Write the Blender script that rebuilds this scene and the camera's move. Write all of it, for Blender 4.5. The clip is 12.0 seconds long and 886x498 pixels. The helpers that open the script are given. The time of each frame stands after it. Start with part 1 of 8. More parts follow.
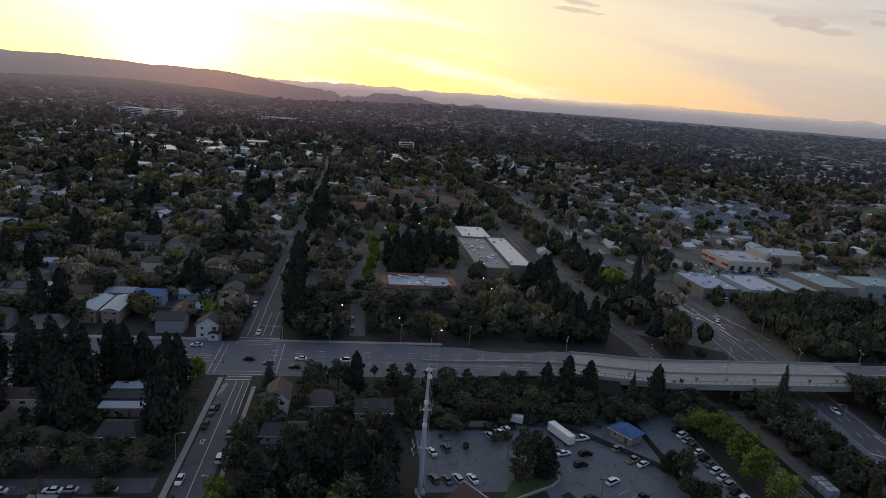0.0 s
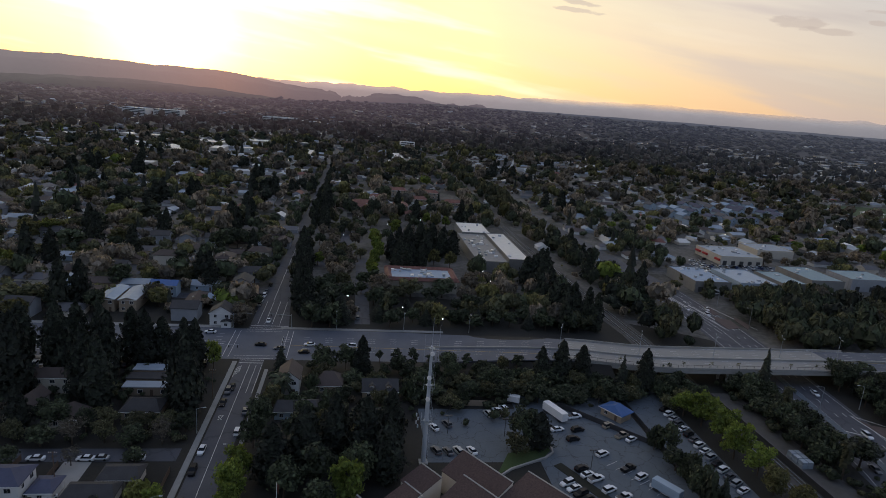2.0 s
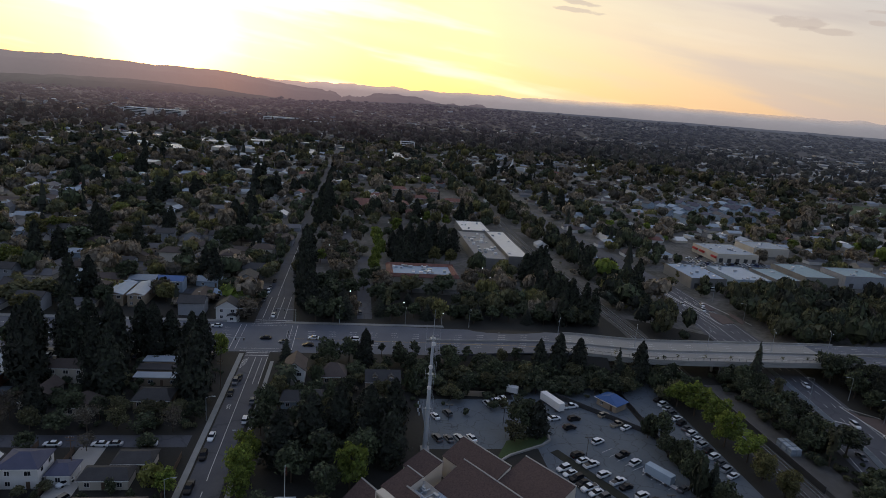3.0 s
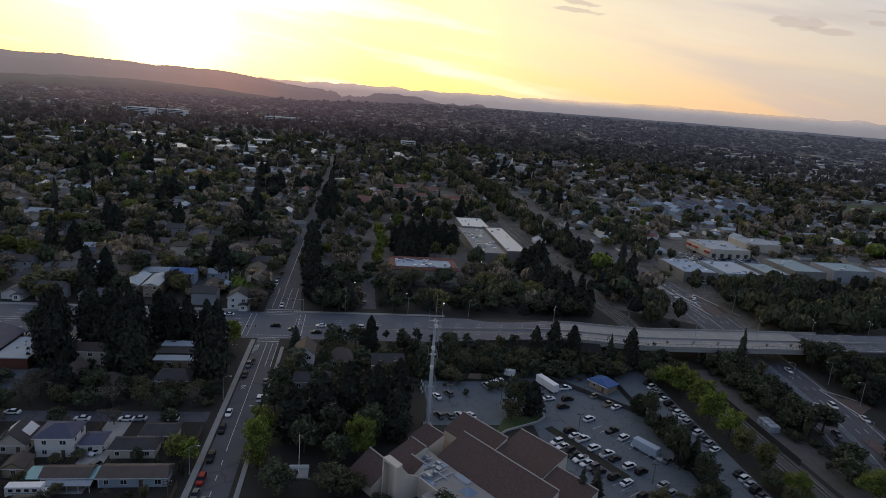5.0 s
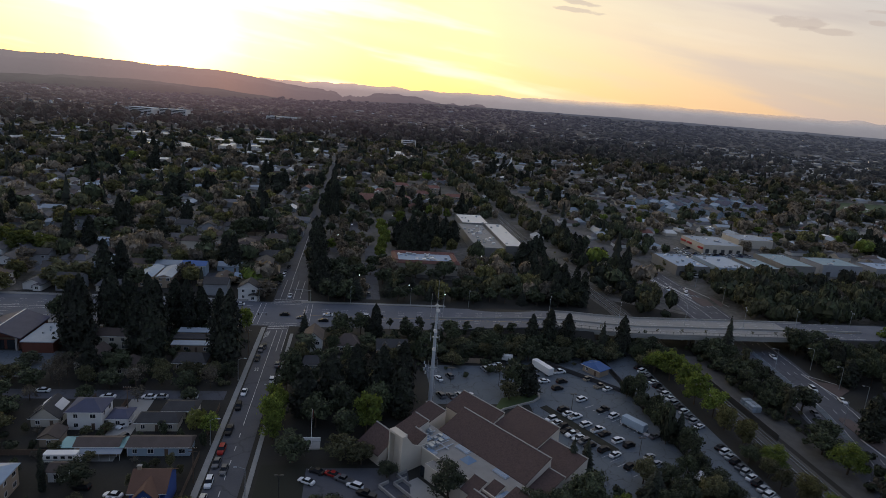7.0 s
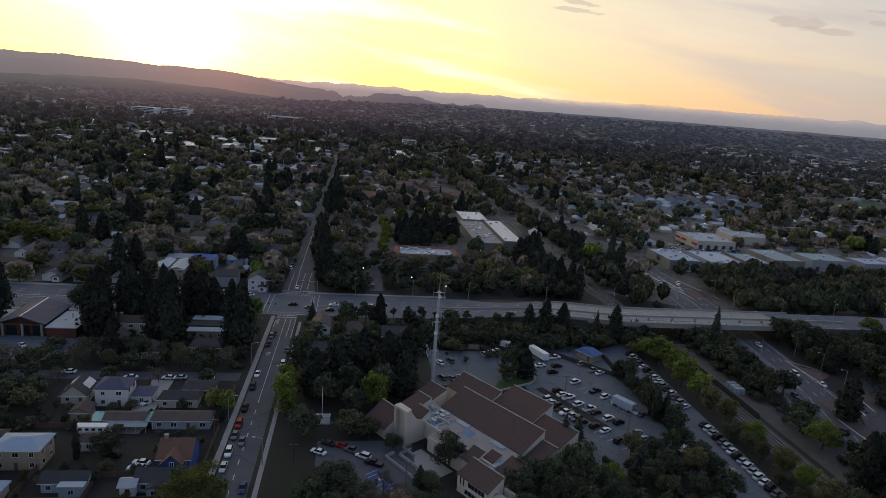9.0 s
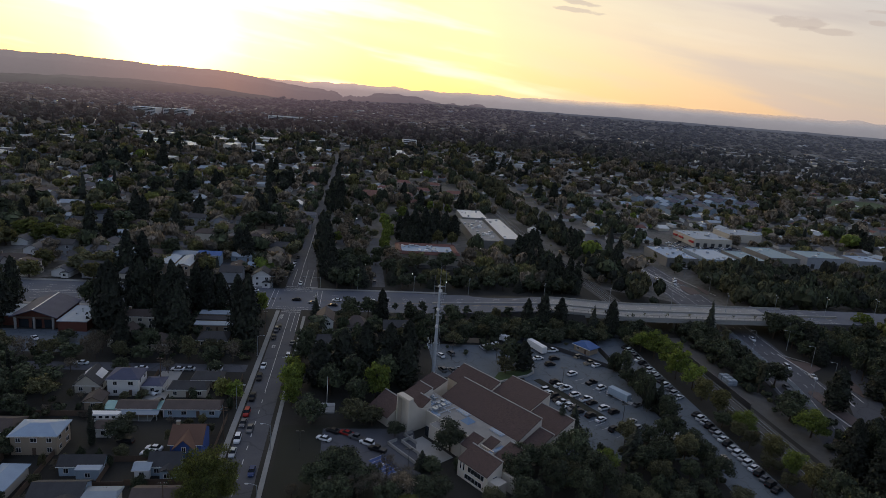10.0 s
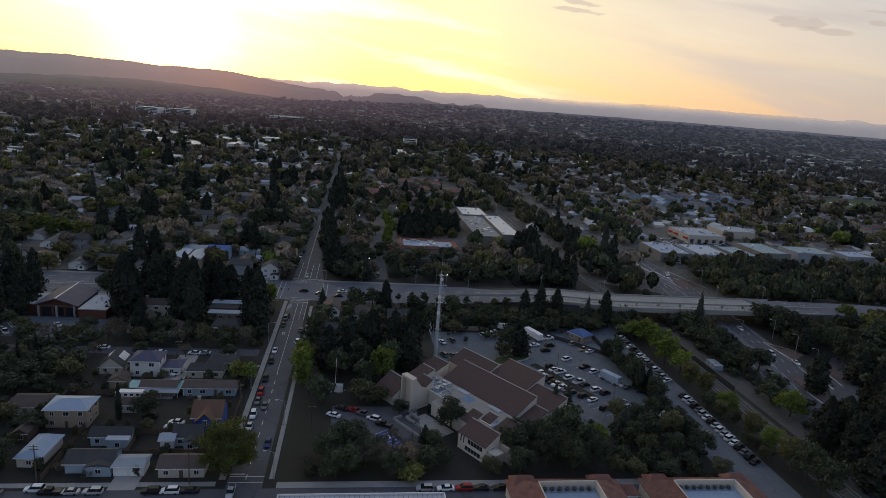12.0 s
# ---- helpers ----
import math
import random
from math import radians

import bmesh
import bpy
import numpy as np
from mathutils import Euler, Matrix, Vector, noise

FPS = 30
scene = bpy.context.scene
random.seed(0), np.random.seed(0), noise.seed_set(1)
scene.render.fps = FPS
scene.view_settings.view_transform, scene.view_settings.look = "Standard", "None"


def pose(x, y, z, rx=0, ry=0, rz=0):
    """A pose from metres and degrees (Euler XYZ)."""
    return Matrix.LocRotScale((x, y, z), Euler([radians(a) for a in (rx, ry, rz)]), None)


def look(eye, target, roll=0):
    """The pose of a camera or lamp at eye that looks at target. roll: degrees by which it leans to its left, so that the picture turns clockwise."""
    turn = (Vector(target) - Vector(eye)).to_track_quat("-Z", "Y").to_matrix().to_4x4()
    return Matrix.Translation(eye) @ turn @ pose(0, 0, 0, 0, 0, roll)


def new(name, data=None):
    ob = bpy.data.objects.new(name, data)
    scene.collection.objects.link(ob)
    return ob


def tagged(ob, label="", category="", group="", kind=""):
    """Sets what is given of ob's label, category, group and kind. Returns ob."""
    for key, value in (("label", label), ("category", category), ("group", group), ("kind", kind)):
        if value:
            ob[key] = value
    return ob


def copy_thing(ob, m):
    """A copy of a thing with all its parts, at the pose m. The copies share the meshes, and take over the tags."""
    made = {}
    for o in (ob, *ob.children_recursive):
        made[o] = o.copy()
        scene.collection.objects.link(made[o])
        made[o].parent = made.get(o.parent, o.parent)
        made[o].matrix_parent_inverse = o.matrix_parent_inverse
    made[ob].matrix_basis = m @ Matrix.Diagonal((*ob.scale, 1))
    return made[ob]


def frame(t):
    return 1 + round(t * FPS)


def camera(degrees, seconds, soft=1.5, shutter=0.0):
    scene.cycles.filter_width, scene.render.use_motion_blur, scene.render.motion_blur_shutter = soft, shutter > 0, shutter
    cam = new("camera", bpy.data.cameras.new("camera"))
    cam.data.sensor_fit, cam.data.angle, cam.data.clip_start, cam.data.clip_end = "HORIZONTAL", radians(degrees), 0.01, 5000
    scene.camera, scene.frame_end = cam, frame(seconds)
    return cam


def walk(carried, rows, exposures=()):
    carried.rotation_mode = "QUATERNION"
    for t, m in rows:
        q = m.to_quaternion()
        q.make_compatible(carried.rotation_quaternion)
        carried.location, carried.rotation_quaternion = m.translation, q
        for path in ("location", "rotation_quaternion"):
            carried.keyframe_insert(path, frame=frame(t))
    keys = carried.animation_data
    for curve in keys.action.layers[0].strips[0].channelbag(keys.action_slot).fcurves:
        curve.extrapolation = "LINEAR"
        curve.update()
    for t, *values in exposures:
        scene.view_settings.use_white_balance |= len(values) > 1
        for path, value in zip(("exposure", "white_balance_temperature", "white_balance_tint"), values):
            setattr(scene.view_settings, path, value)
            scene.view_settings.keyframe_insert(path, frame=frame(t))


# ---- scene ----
# ---- camera: it flies straight backwards, level, at about 100 m ----
cam = camera(71.5, 12.0, soft=0.4)
VIEW = Vector((0.14466, 0.96222, -0.23066))
DRIFT = Vector((-1.13448, -6.82858, -0.15048))      # metres a second


def eye_at(t):
    return Vector((0.0, 0.0, 102.0)) + DRIFT * t


walk(cam, [(t, look(eye_at(t), eye_at(t) + VIEW, 4.6)) for t in range(0, 13)], [(0, 0.0)])

# ---- world, sun ----
SUN_DIR = Vector((-0.271, 0.962, 0.055)).normalized()
SUN_EL, SUN_ROT = math.asin(SUN_DIR.z), math.atan2(SUN_DIR.x, SUN_DIR.y)


def node(tree, kind, **values):
    n = tree.nodes.new(kind)
    for key, value in values.items():
        if key == "op":
            n.operation = value
        else:
            n.inputs[key].default_value = value
    return n


def ramp(tree, fac, stops, mode="LINEAR"):
    n = tree.nodes.new("ShaderNodeValToRGB")
    n.color_ramp.interpolation = mode
    while len(n.color_ramp.elements) < len(stops):
        n.color_ramp.elements.new(0.5)
    for e, (p, c) in zip(n.color_ramp.elements, stops):
        e.position = p
        e.color = (c, c, c, 1) if isinstance(c, (int, float)) else (*c, 1)
    tree.links.new(fac, n.inputs[0])
    return n.outputs[0]


def maths(tree, op, a, b=None, clamp=False):
    n = tree.nodes.new("ShaderNodeMath")
    n.operation, n.use_clamp = op, clamp
    for i, v in enumerate((a, b)):
        if v is None:
            continue
        if isinstance(v, (int, float)):
            n.inputs[i].default_value = v
        else:
            tree.links.new(v, n.inputs[i])
    return n.outputs[0]


def mixed(tree, fac, a, b, blend="MIX"):
    n = tree.nodes.new("ShaderNodeMix")
    n.data_type, n.blend_type = "RGBA", blend
    for i, v in ((0, fac), (6, a), (7, b)):
        if isinstance(v, (int, float)):
            n.inputs[i].default_value = v
        elif isinstance(v, tuple):
            n.inputs[i].default_value = (*v, 1)
        else:
            tree.links.new(v, n.inputs[i])
    return n.outputs[2]


def build_world():
    w = bpy.data.worlds.new("evening_sky")
    scene.world = w
    w.use_nodes = True
    t = w.node_tree
    t.nodes.clear()
    out, bg = t.nodes.new("ShaderNodeOutputWorld"), t.nodes.new("ShaderNodeBackground")
    t.links.new(bg.outputs[0], out.inputs[0])
    co = t.nodes.new("ShaderNodeTexCoord").outputs["Generated"]
    sep = t.nodes.new("ShaderNodeSeparateXYZ")
    t.links.new(co, sep.inputs[0])
    x, y, z = sep.outputs
    dot = t.nodes.new("ShaderNodeVectorMath")
    dot.operation = "DOT_PRODUCT"
    t.links.new(co, dot.inputs[0])
    dot.inputs[1].default_value = SUN_DIR
    ang = maths(t, "DIVIDE", maths(t, "ARCCOSINE", dot.outputs["Value"]), math.pi)       # 0 at the sun, 1 opposite
    glow = ramp(t, ang, [(0.0, (2.6, 2.4, 1.7)), (0.035, (1.7, 1.52, 0.80)), (0.09, (1.2, 1.02, 0.50)), (0.16, (0.98, 0.77, 0.46)),
                         (0.26, (0.78, 0.61, 0.47)), (0.40, (0.44, 0.44, 0.49)), (1.0, (0.182, 0.243, 0.37))])
    up = ramp(t, z, [(0.0, (1.05, 0.86, 0.66)), (0.05, (1.0, 0.90, 0.78)), (0.11, (0.97, 0.97, 0.99)), (0.165, (0.93, 1.0, 1.10)), (0.3, (0.84, 0.95, 1.14)), (1.0, (0.475, 0.63, 0.94))])
    sky = mixed(t, 1.0, glow, up, "MULTIPLY")
    # sheets of cloud, seen at a low angle: long streaks that sink to the right
    az = maths(t, "MULTIPLY", maths(t, "ARCTAN2", x, y), 180 / math.pi)
    el = maths(t, "MULTIPLY", maths(t, "ARCSINE", z), 180 / math.pi)

    def streak(tilt, along, across, seed, detail=4.0):
        comb = t.nodes.new("ShaderNodeCombineXYZ")
        t.links.new(maths(t, "MULTIPLY", az, along), comb.inputs[0])
        t.links.new(maths(t, "MULTIPLY", maths(t, "ADD", el, maths(t, "MULTIPLY", az, tilt)), across), comb.inputs[1])
        comb.inputs[2].default_value = seed
        n = node(t, "ShaderNodeTexNoise", Scale=1.0, Detail=detail, Roughness=0.5)
        t.links.new(comb.outputs[0], n.inputs["Vector"])
        return n.outputs[0]

    low = ramp(t, maths(t, "DIVIDE", el, 60.0), [(0.0, 1.0), (0.25, 1.0), (0.9, 0.3)])
    sheet = ramp(t, streak(0.16, 0.045, 0.33, 1.7), [(0.42, 0.0), (0.62, 1.0)], "EASE")
    near_sun = ramp(t, ang, [(0.02, 0.25), (0.10, 0.75), (0.3, 1.0)])
    fac = maths(t, "MULTIPLY", maths(t, "MULTIPLY", maths(t, "MULTIPLY", sheet, near_sun), low), 0.85)
    cloud = ramp(t, ang, [(0.0, (1.5, 1.36, 0.55)), (0.10, (1.12, 0.94, 0.40)), (0.18, (0.86, 0.66, 0.46)), (0.26, (0.57, 0.465, 0.45)), (0.4, (0.38, 0.36, 0.37)), (1.0, (0.17, 0.22, 0.32))])
    sky = mixed(t, fac, sky, cloud)
    bright = maths(t, "MULTIPLY", ramp(t, streak(0.10, 0.06, 0.5, 8.3), [(0.50, 0.0), (0.68, 1.0)], "EASE"), ramp(t, ang, [(0.0, 0.8), (0.15, 0.45), (0.24, 0.06), (0.35, 0.0)]))
    sky = mixed(t, bright, sky, (1.35, 1.28, 1.05))
    # small dark clouds on the right
    wob = maths(t, "MULTIPLY", maths(t, "SUBTRACT", streak(0.0, 0.5, 1.6, 3.0, 5.0), 0.5), 3.4)
    for a0, e0, w, h in ((18.6, 8.55, 2.2, 0.24), (18.4, 9.15, 2.0, 0.30), (35.6, 8.1, 2.2, 0.55), (37.9, 7.5, 2.6, 0.26), (40.6, 8.9, 1.0, 0.2), (40.9, 8.1, 0.8, 0.2)):
        da = maths(t, "DIVIDE", maths(t, "SUBTRACT", az, a0), w)
        de = maths(t, "DIVIDE", maths(t, "SUBTRACT", maths(t, "ADD", el, maths(t, "MULTIPLY", maths(t, "SUBTRACT", az, a0), 0.10)), e0), h)
        d2 = maths(t, "ADD", maths(t, "ADD", maths(t, "MULTIPLY", da, da), maths(t, "MULTIPLY", de, de)), wob)
        sky = mixed(t, ramp(t, d2, [(0.35, 0.62), (1.0, 0.0)], "EASE"), sky, (0.47, 0.37, 0.35))
    # clear air above and behind
    ns = t.nodes.new("ShaderNodeTexSky")
    ns.sky_type, ns.sun_disc, ns.sun_elevation, ns.sun_rotation = "NISHITA", False, SUN_EL, SUN_ROT
    soft = mixed(t, 1.0, ns.outputs[0], (0.05, 0.05, 0.05), "MULTIPLY")
    t.links.new(mixed(t, 1.0, sky, soft, "ADD"), bg.inputs[0])
    bg.inputs[1].default_value = 1.0


build_world()
sun = new("sun", bpy.data.lights.new("sun", "SUN"))
sun.data.energy, sun.data.angle, sun.data.color = 0.3, radians(10), (1.0, 0.66, 0.38)
sun.matrix_world = look((0, 0, 300), Vector((0, 0, 300)) - SUN_DIR)

# ---- materials ----


def material(name, a, b, rough=0.8, scale=1.0, fine=12.0, metal=0.0, bump=0.3, vary=0.0, spread=0.5, island=0.0, depth=0.02):
    """Two colours mixed by a broad and a fine grain; vary: difference from object to object; island: from piece to piece."""
    m = bpy.data.materials.new(name)
    m.use_nodes = True
    t = m.node_tree
    p = t.nodes["Principled BSDF"]
    co = t.nodes.new("ShaderNodeTexCoord").outputs["Object"]
    n1 = node(t, "ShaderNodeTexNoise", Scale=scale, Detail=4.0, Roughness=0.6)
    n2 = node(t, "ShaderNodeTexNoise", Scale=fine, Detail=3.0, Roughness=0.65)
    for n in (n1, n2):
        t.links.new(co, n.inputs["Vector"])
    f = maths(t, "ADD", maths(t, "MULTIPLY", n1.outputs[0], 1.0 - 0.4), maths(t, "MULTIPLY", n2.outputs[0], 0.4))
    lo, hi = 0.5 - spread / 2, 0.5 + spread / 2
    fac = ramp(t, f, [(max(lo, 0), 0.0), (min(hi, 1), 1.0)])
    col = mixed(t, fac, a, b)
    if vary:
        r = t.nodes.new("ShaderNodeObjectInfo").outputs["Random"]
        col = mixed(t, 1.0, col, ramp(t, r, [(0, 1 - vary), (1, 1 + vary)]), "MULTIPLY")
    if island:
        r = t.nodes.new("ShaderNodeNewGeometry").outputs["Random Per Island"]
        col = mixed(t, 1.0, col, ramp(t, r, [(0, 1 - island), (1, 1 + island)]), "MULTIPLY")
    t.links.new(col, p.inputs["Base Color"])
    t.links.new(ramp(t, f, [(0.2, max(rough - 0.12, 0.04)), (0.8, min(rough + 0.1, 1.0))]), p.inputs["Roughness"])
    p.inputs["Metallic"].default_value = metal
    if bump:
        bn = node(t, "ShaderNodeBump", Strength=bump, Distance=depth)
        t.links.new(n2.outputs[0], bn.inputs["Height"])
        t.links.new(bn.outputs[0], p.inputs["Normal"])
    return m


def emitter(name, colour, power):
    m = bpy.data.materials.new(name)
    m.use_nodes = True
    p = m.node_tree.nodes["Principled BSDF"]
    p.inputs["Base Color"].default_value = (*colour, 1)
    p.inputs["Emission Color"].default_value = (*colour, 1)
    p.inputs["Emission Strength"].default_value = power
    return m


def glassy(name, colour, rough=0.06):
    m = bpy.data.materials.new(name)
    m.use_nodes = True
    p = m.node_tree.nodes["Principled BSDF"]
    p.inputs["Base Color"].default_value = (*colour, 1)
    p.inputs["Roughness"].default_value = rough
    p.inputs["Specular IOR Level"].default_value = 0.6
    return m


M = {
    # earth and grass: leaf litter and turf, darkened further for the trees' shade
    "earth": material("earth", (0.026, 0.023, 0.019), (0.012, 0.013, 0.010), 0.95, 0.05, 1.2, depth=0.1),
    # pale yards and drives, lightened further in place of haze
    "yards": material("yards", (0.150, 0.142, 0.134), (0.034, 0.035, 0.027), 0.95, 0.035, 0.35, spread=0.25, depth=0.1),
    "grass": material("grass", (0.010, 0.012, 0.007), (0.018, 0.019, 0.011), 0.95, 0.15, 3.0, bump=0.6, depth=0.05),
    "asphalt": material("asphalt", (0.086, 0.090, 0.106), (0.056, 0.059, 0.070), 0.85, 0.12, 2.0),
    "avenue_asphalt": material("avenue_asphalt", (0.118, 0.128, 0.154), (0.080, 0.087, 0.106), 0.85, 0.12, 2.0),
    "old_asphalt": material("old_asphalt", (0.122, 0.144, 0.166), (0.082, 0.098, 0.114), 0.88, 0.10, 1.5),
    "path": material("path", (0.30, 0.30, 0.29), (0.19, 0.19, 0.185), 0.9, 0.25, 2.5),
    "roof_dark": material("roof_dark", (0.048, 0.047, 0.050), (0.030, 0.030, 0.032), 0.8, 0.35, 4.0, vary=0.15),
    "concrete": material("concrete", (0.34, 0.33, 0.31), (0.26, 0.255, 0.24), 0.85, 0.3, 3.0),
    "deck": material("deck", (0.27, 0.265, 0.25), (0.22, 0.215, 0.205), 0.8, 0.08, 1.0),
    "gravel": material("gravel", (0.100, 0.096, 0.090), (0.060, 0.057, 0.054), 0.95, 0.4, 6.0, bump=0.8, depth=0.05),
    "paint": material("paint", (0.70, 0.70, 0.68), (0.45, 0.45, 0.44), 0.7, 0.6, 5.0, bump=0.1),
    "yellow_paint": material("yellow_paint", (0.45, 0.30, 0.06), (0.35, 0.24, 0.06), 0.7, 0.6, 5.0, bump=0.1),
    "bark": material("bark", (0.085, 0.060, 0.042), (0.055, 0.042, 0.032), 0.95, 1.0, 8.0, bump=0.7, depth=0.05),
    "turf": material("turf", (0.045, 0.078, 0.022), (0.030, 0.054, 0.016), 0.95, 0.05, 1.0, bump=0.4, depth=0.05),
    "brick_red": material("brick_red", (0.120, 0.086, 0.078), (0.085, 0.063, 0.058), 0.9, 0.4, 5.0),
    "blue_paint": material("blue_paint", (0.030, 0.075, 0.24), (0.024, 0.055, 0.17), 0.8, 0.6, 5.0, bump=0.1),
    "leaf_dark": material("leaf_dark", (0.017, 0.024, 0.011), (0.066, 0.079, 0.038), 0.85, 0.35, 2.5, bump=0, vary=0.35, island=0.65, spread=0.3),
    "leaf_conifer": material("leaf_conifer", (0.009, 0.0118, 0.0078), (0.034, 0.040, 0.025), 0.9, 0.35, 2.5, bump=0, vary=0.35, island=0.65, spread=0.3),
    "leaf_olive": material("leaf_olive", (0.054, 0.060, 0.030), (0.155, 0.156, 0.092), 0.85, 0.35, 2.5, bump=0, vary=0.35, island=0.6, spread=0.3),
    "leaf_bright": material("leaf_bright", (0.072, 0.118, 0.018), (0.200, 0.250, 0.056), 0.8, 0.35, 2.5, bump=0, vary=0.25, island=0.5, spread=0.3),
    "leaf_grey": material("leaf_grey", (0.062, 0.058, 0.050), (0.160, 0.148, 0.125), 0.9, 0.35, 2.5, bump=0, vary=0.25, island=0.55, spread=0.3),
    "leaf_brown": material("leaf_brown", (0.112, 0.098, 0.080), (0.285, 0.250, 0.200), 0.9, 0.35, 2.0, bump=0, vary=0.3, island=0.6, spread=0.3),
    "leaf_spring": material("leaf_spring", (0.060, 0.082, 0.018), (0.155, 0.175, 0.046), 0.8, 0.35, 2.5, bump=0, vary=0.2, island=0.55, spread=0.3),
    "leaf_moss": material("leaf_moss", (0.080, 0.084, 0.032), (0.195, 0.192, 0.086), 0.85, 0.35, 2.0, bump=0, vary=0.3, island=0.55, spread=0.3),
    "leaf_yellow": material("leaf_yellow", (0.14, 0.15, 0.03), (0.20, 0.20, 0.05), 0.8, 0.25, 2.0, bump=0, vary=0.2, island=0.3),
}


def thin(m, share):
    """Young leaves: part of the light behind them comes through."""
    t = m.node_tree
    p = t.nodes["Principled BSDF"]
    tr, mix = t.nodes.new("ShaderNodeBsdfTranslucent"), t.nodes.new("ShaderNodeMixShader")
    t.links.new(mixed(t, 1.0, p.inputs["Base Color"].links[0].from_socket, (1.25, 1.15, 0.95), "MULTIPLY"), tr.inputs["Color"])
    mix.inputs[0].default_value = share
    t.links.new(p.outputs[0], mix.inputs[1])
    t.links.new(tr.outputs[0], mix.inputs[2])
    t.links.new(mix.outputs[0], t.nodes["Material Output"].inputs[0])


for key in ("leaf_olive", "leaf_brown", "leaf_moss", "leaf_grey", "leaf_bright", "leaf_spring"):
    thin(M[key], 0.45)


def cracked(m, scale, depth=0.45):
    """Thin dark cracks that wander over a worn surface."""
    t = m.node_tree
    p = t.nodes["Principled BSDF"]
    old = p.inputs["Base Color"].links[0].from_socket
    co = t.nodes.new("ShaderNodeTexCoord").outputs["Object"]
    n = node(t, "ShaderNodeTexNoise", Scale=0.25, Detail=4.0)
    t.links.new(co, n.inputs["Vector"])
    add = t.nodes.new("ShaderNodeVectorMath")
    add.operation = "MULTIPLY_ADD"
    t.links.new(n.outputs["Color"], add.inputs[0])
    add.inputs[1].default_value = (5, 5, 5)
    t.links.new(co, add.inputs[2])
    v = node(t, "ShaderNodeTexVoronoi", Scale=scale)
    v.feature = "DISTANCE_TO_EDGE"
    t.links.new(add.outputs[0], v.inputs["Vector"])
    f = ramp(t, v.outputs["Distance"], [(0.0, depth), (0.022, 1.0)])
    t.links.new(mixed(t, 1.0, old, f, "MULTIPLY"), p.inputs["Base Color"])


cracked(M["old_asphalt"], 0.16)
cracked(M["asphalt"], 0.05, 0.65)

# ---- small tools for building ----


def part(name, bm, mat, parent=None, label=""):
    """One bmesh as one mesh object, under a thing or a part."""
    me = bpy.data.meshes.new(name)
    bm.to_mesh(me)
    bm.free()
    for m in (mat if isinstance(mat, (list, tuple)) else [mat]):
        me.materials.append(M[m])
    ob = new(name, me)
    ob.parent = parent
    return tagged(ob, label)


def sheet_mesh(name, verts, faces, mats, parent=None, label="", index=None, smooth=False):
    me = bpy.data.meshes.new(name)
    me.from_pydata([tuple(map(float, v)) for v in verts], [], [tuple(map(int, f)) for f in faces])
    for m in (mats if isinstance(mats, (list, tuple)) else [mats]):
        me.materials.append(M[m])
    if index is not None:
        me.polygons.foreach_set("material_index", np.asarray(index, dtype=np.int32))
    if smooth:
        me.polygons.foreach_set("use_smooth", np.ones(len(faces), dtype=bool))
    me.update()
    ob = new(name, me)
    ob.parent = parent
    return tagged(ob, label)


def thing(name, m, label, category, group=""):
    e = new(name)
    e.empty_display_size = 0.3
    e.matrix_basis = m
    return tagged(e, label, category, group)


def place(ob, m):
    """A copy of a thing, put at m (which may scale it)."""
    c = copy_thing(ob, Matrix())
    c.matrix_basis = m
    return c


def at(x, y, z=0.0, turn=0.0, s=(1, 1, 1)):
    return Matrix.LocRotScale((x, y, z), Euler((0, 0, radians(turn))), s)


def box(bm, x0, x1, y0, y1, z0, z1, bevel=0.0):
    m = Matrix.LocRotScale(((x0 + x1) / 2, (y0 + y1) / 2, (z0 + z1) / 2), None, (x1 - x0, y1 - y0, z1 - z0))
    vs = bmesh.ops.create_cube(bm, size=1.0, matrix=m)["verts"]
    if bevel:
        bmesh.ops.bevel(bm, geom=list({e for v in vs for e in v.link_edges}), offset=bevel, segments=1, affect="EDGES")
    return bm


def boxed(*a, **k):
    return box(bmesh.new(), *a, **k)


def solid(bm, pts, faces):
    vs = [bm.verts.new(p) for p in pts]
    for f in faces:
        bm.faces.new([vs[i] for i in f])
    return bm


def tube(bm, a, b, r0, r1, n=8):
    """A tapered round bar from a to b."""
    a, b = Vector(a), Vector(b)
    q = (b - a).to_track_quat("Z", "Y").to_matrix().to_4x4()
    bmesh.ops.create_cone(bm, cap_ends=True, segments=n, radius1=r0, radius2=r1, depth=(b - a).length, matrix=Matrix.Translation((a + b) / 2) @ q)
    return bm


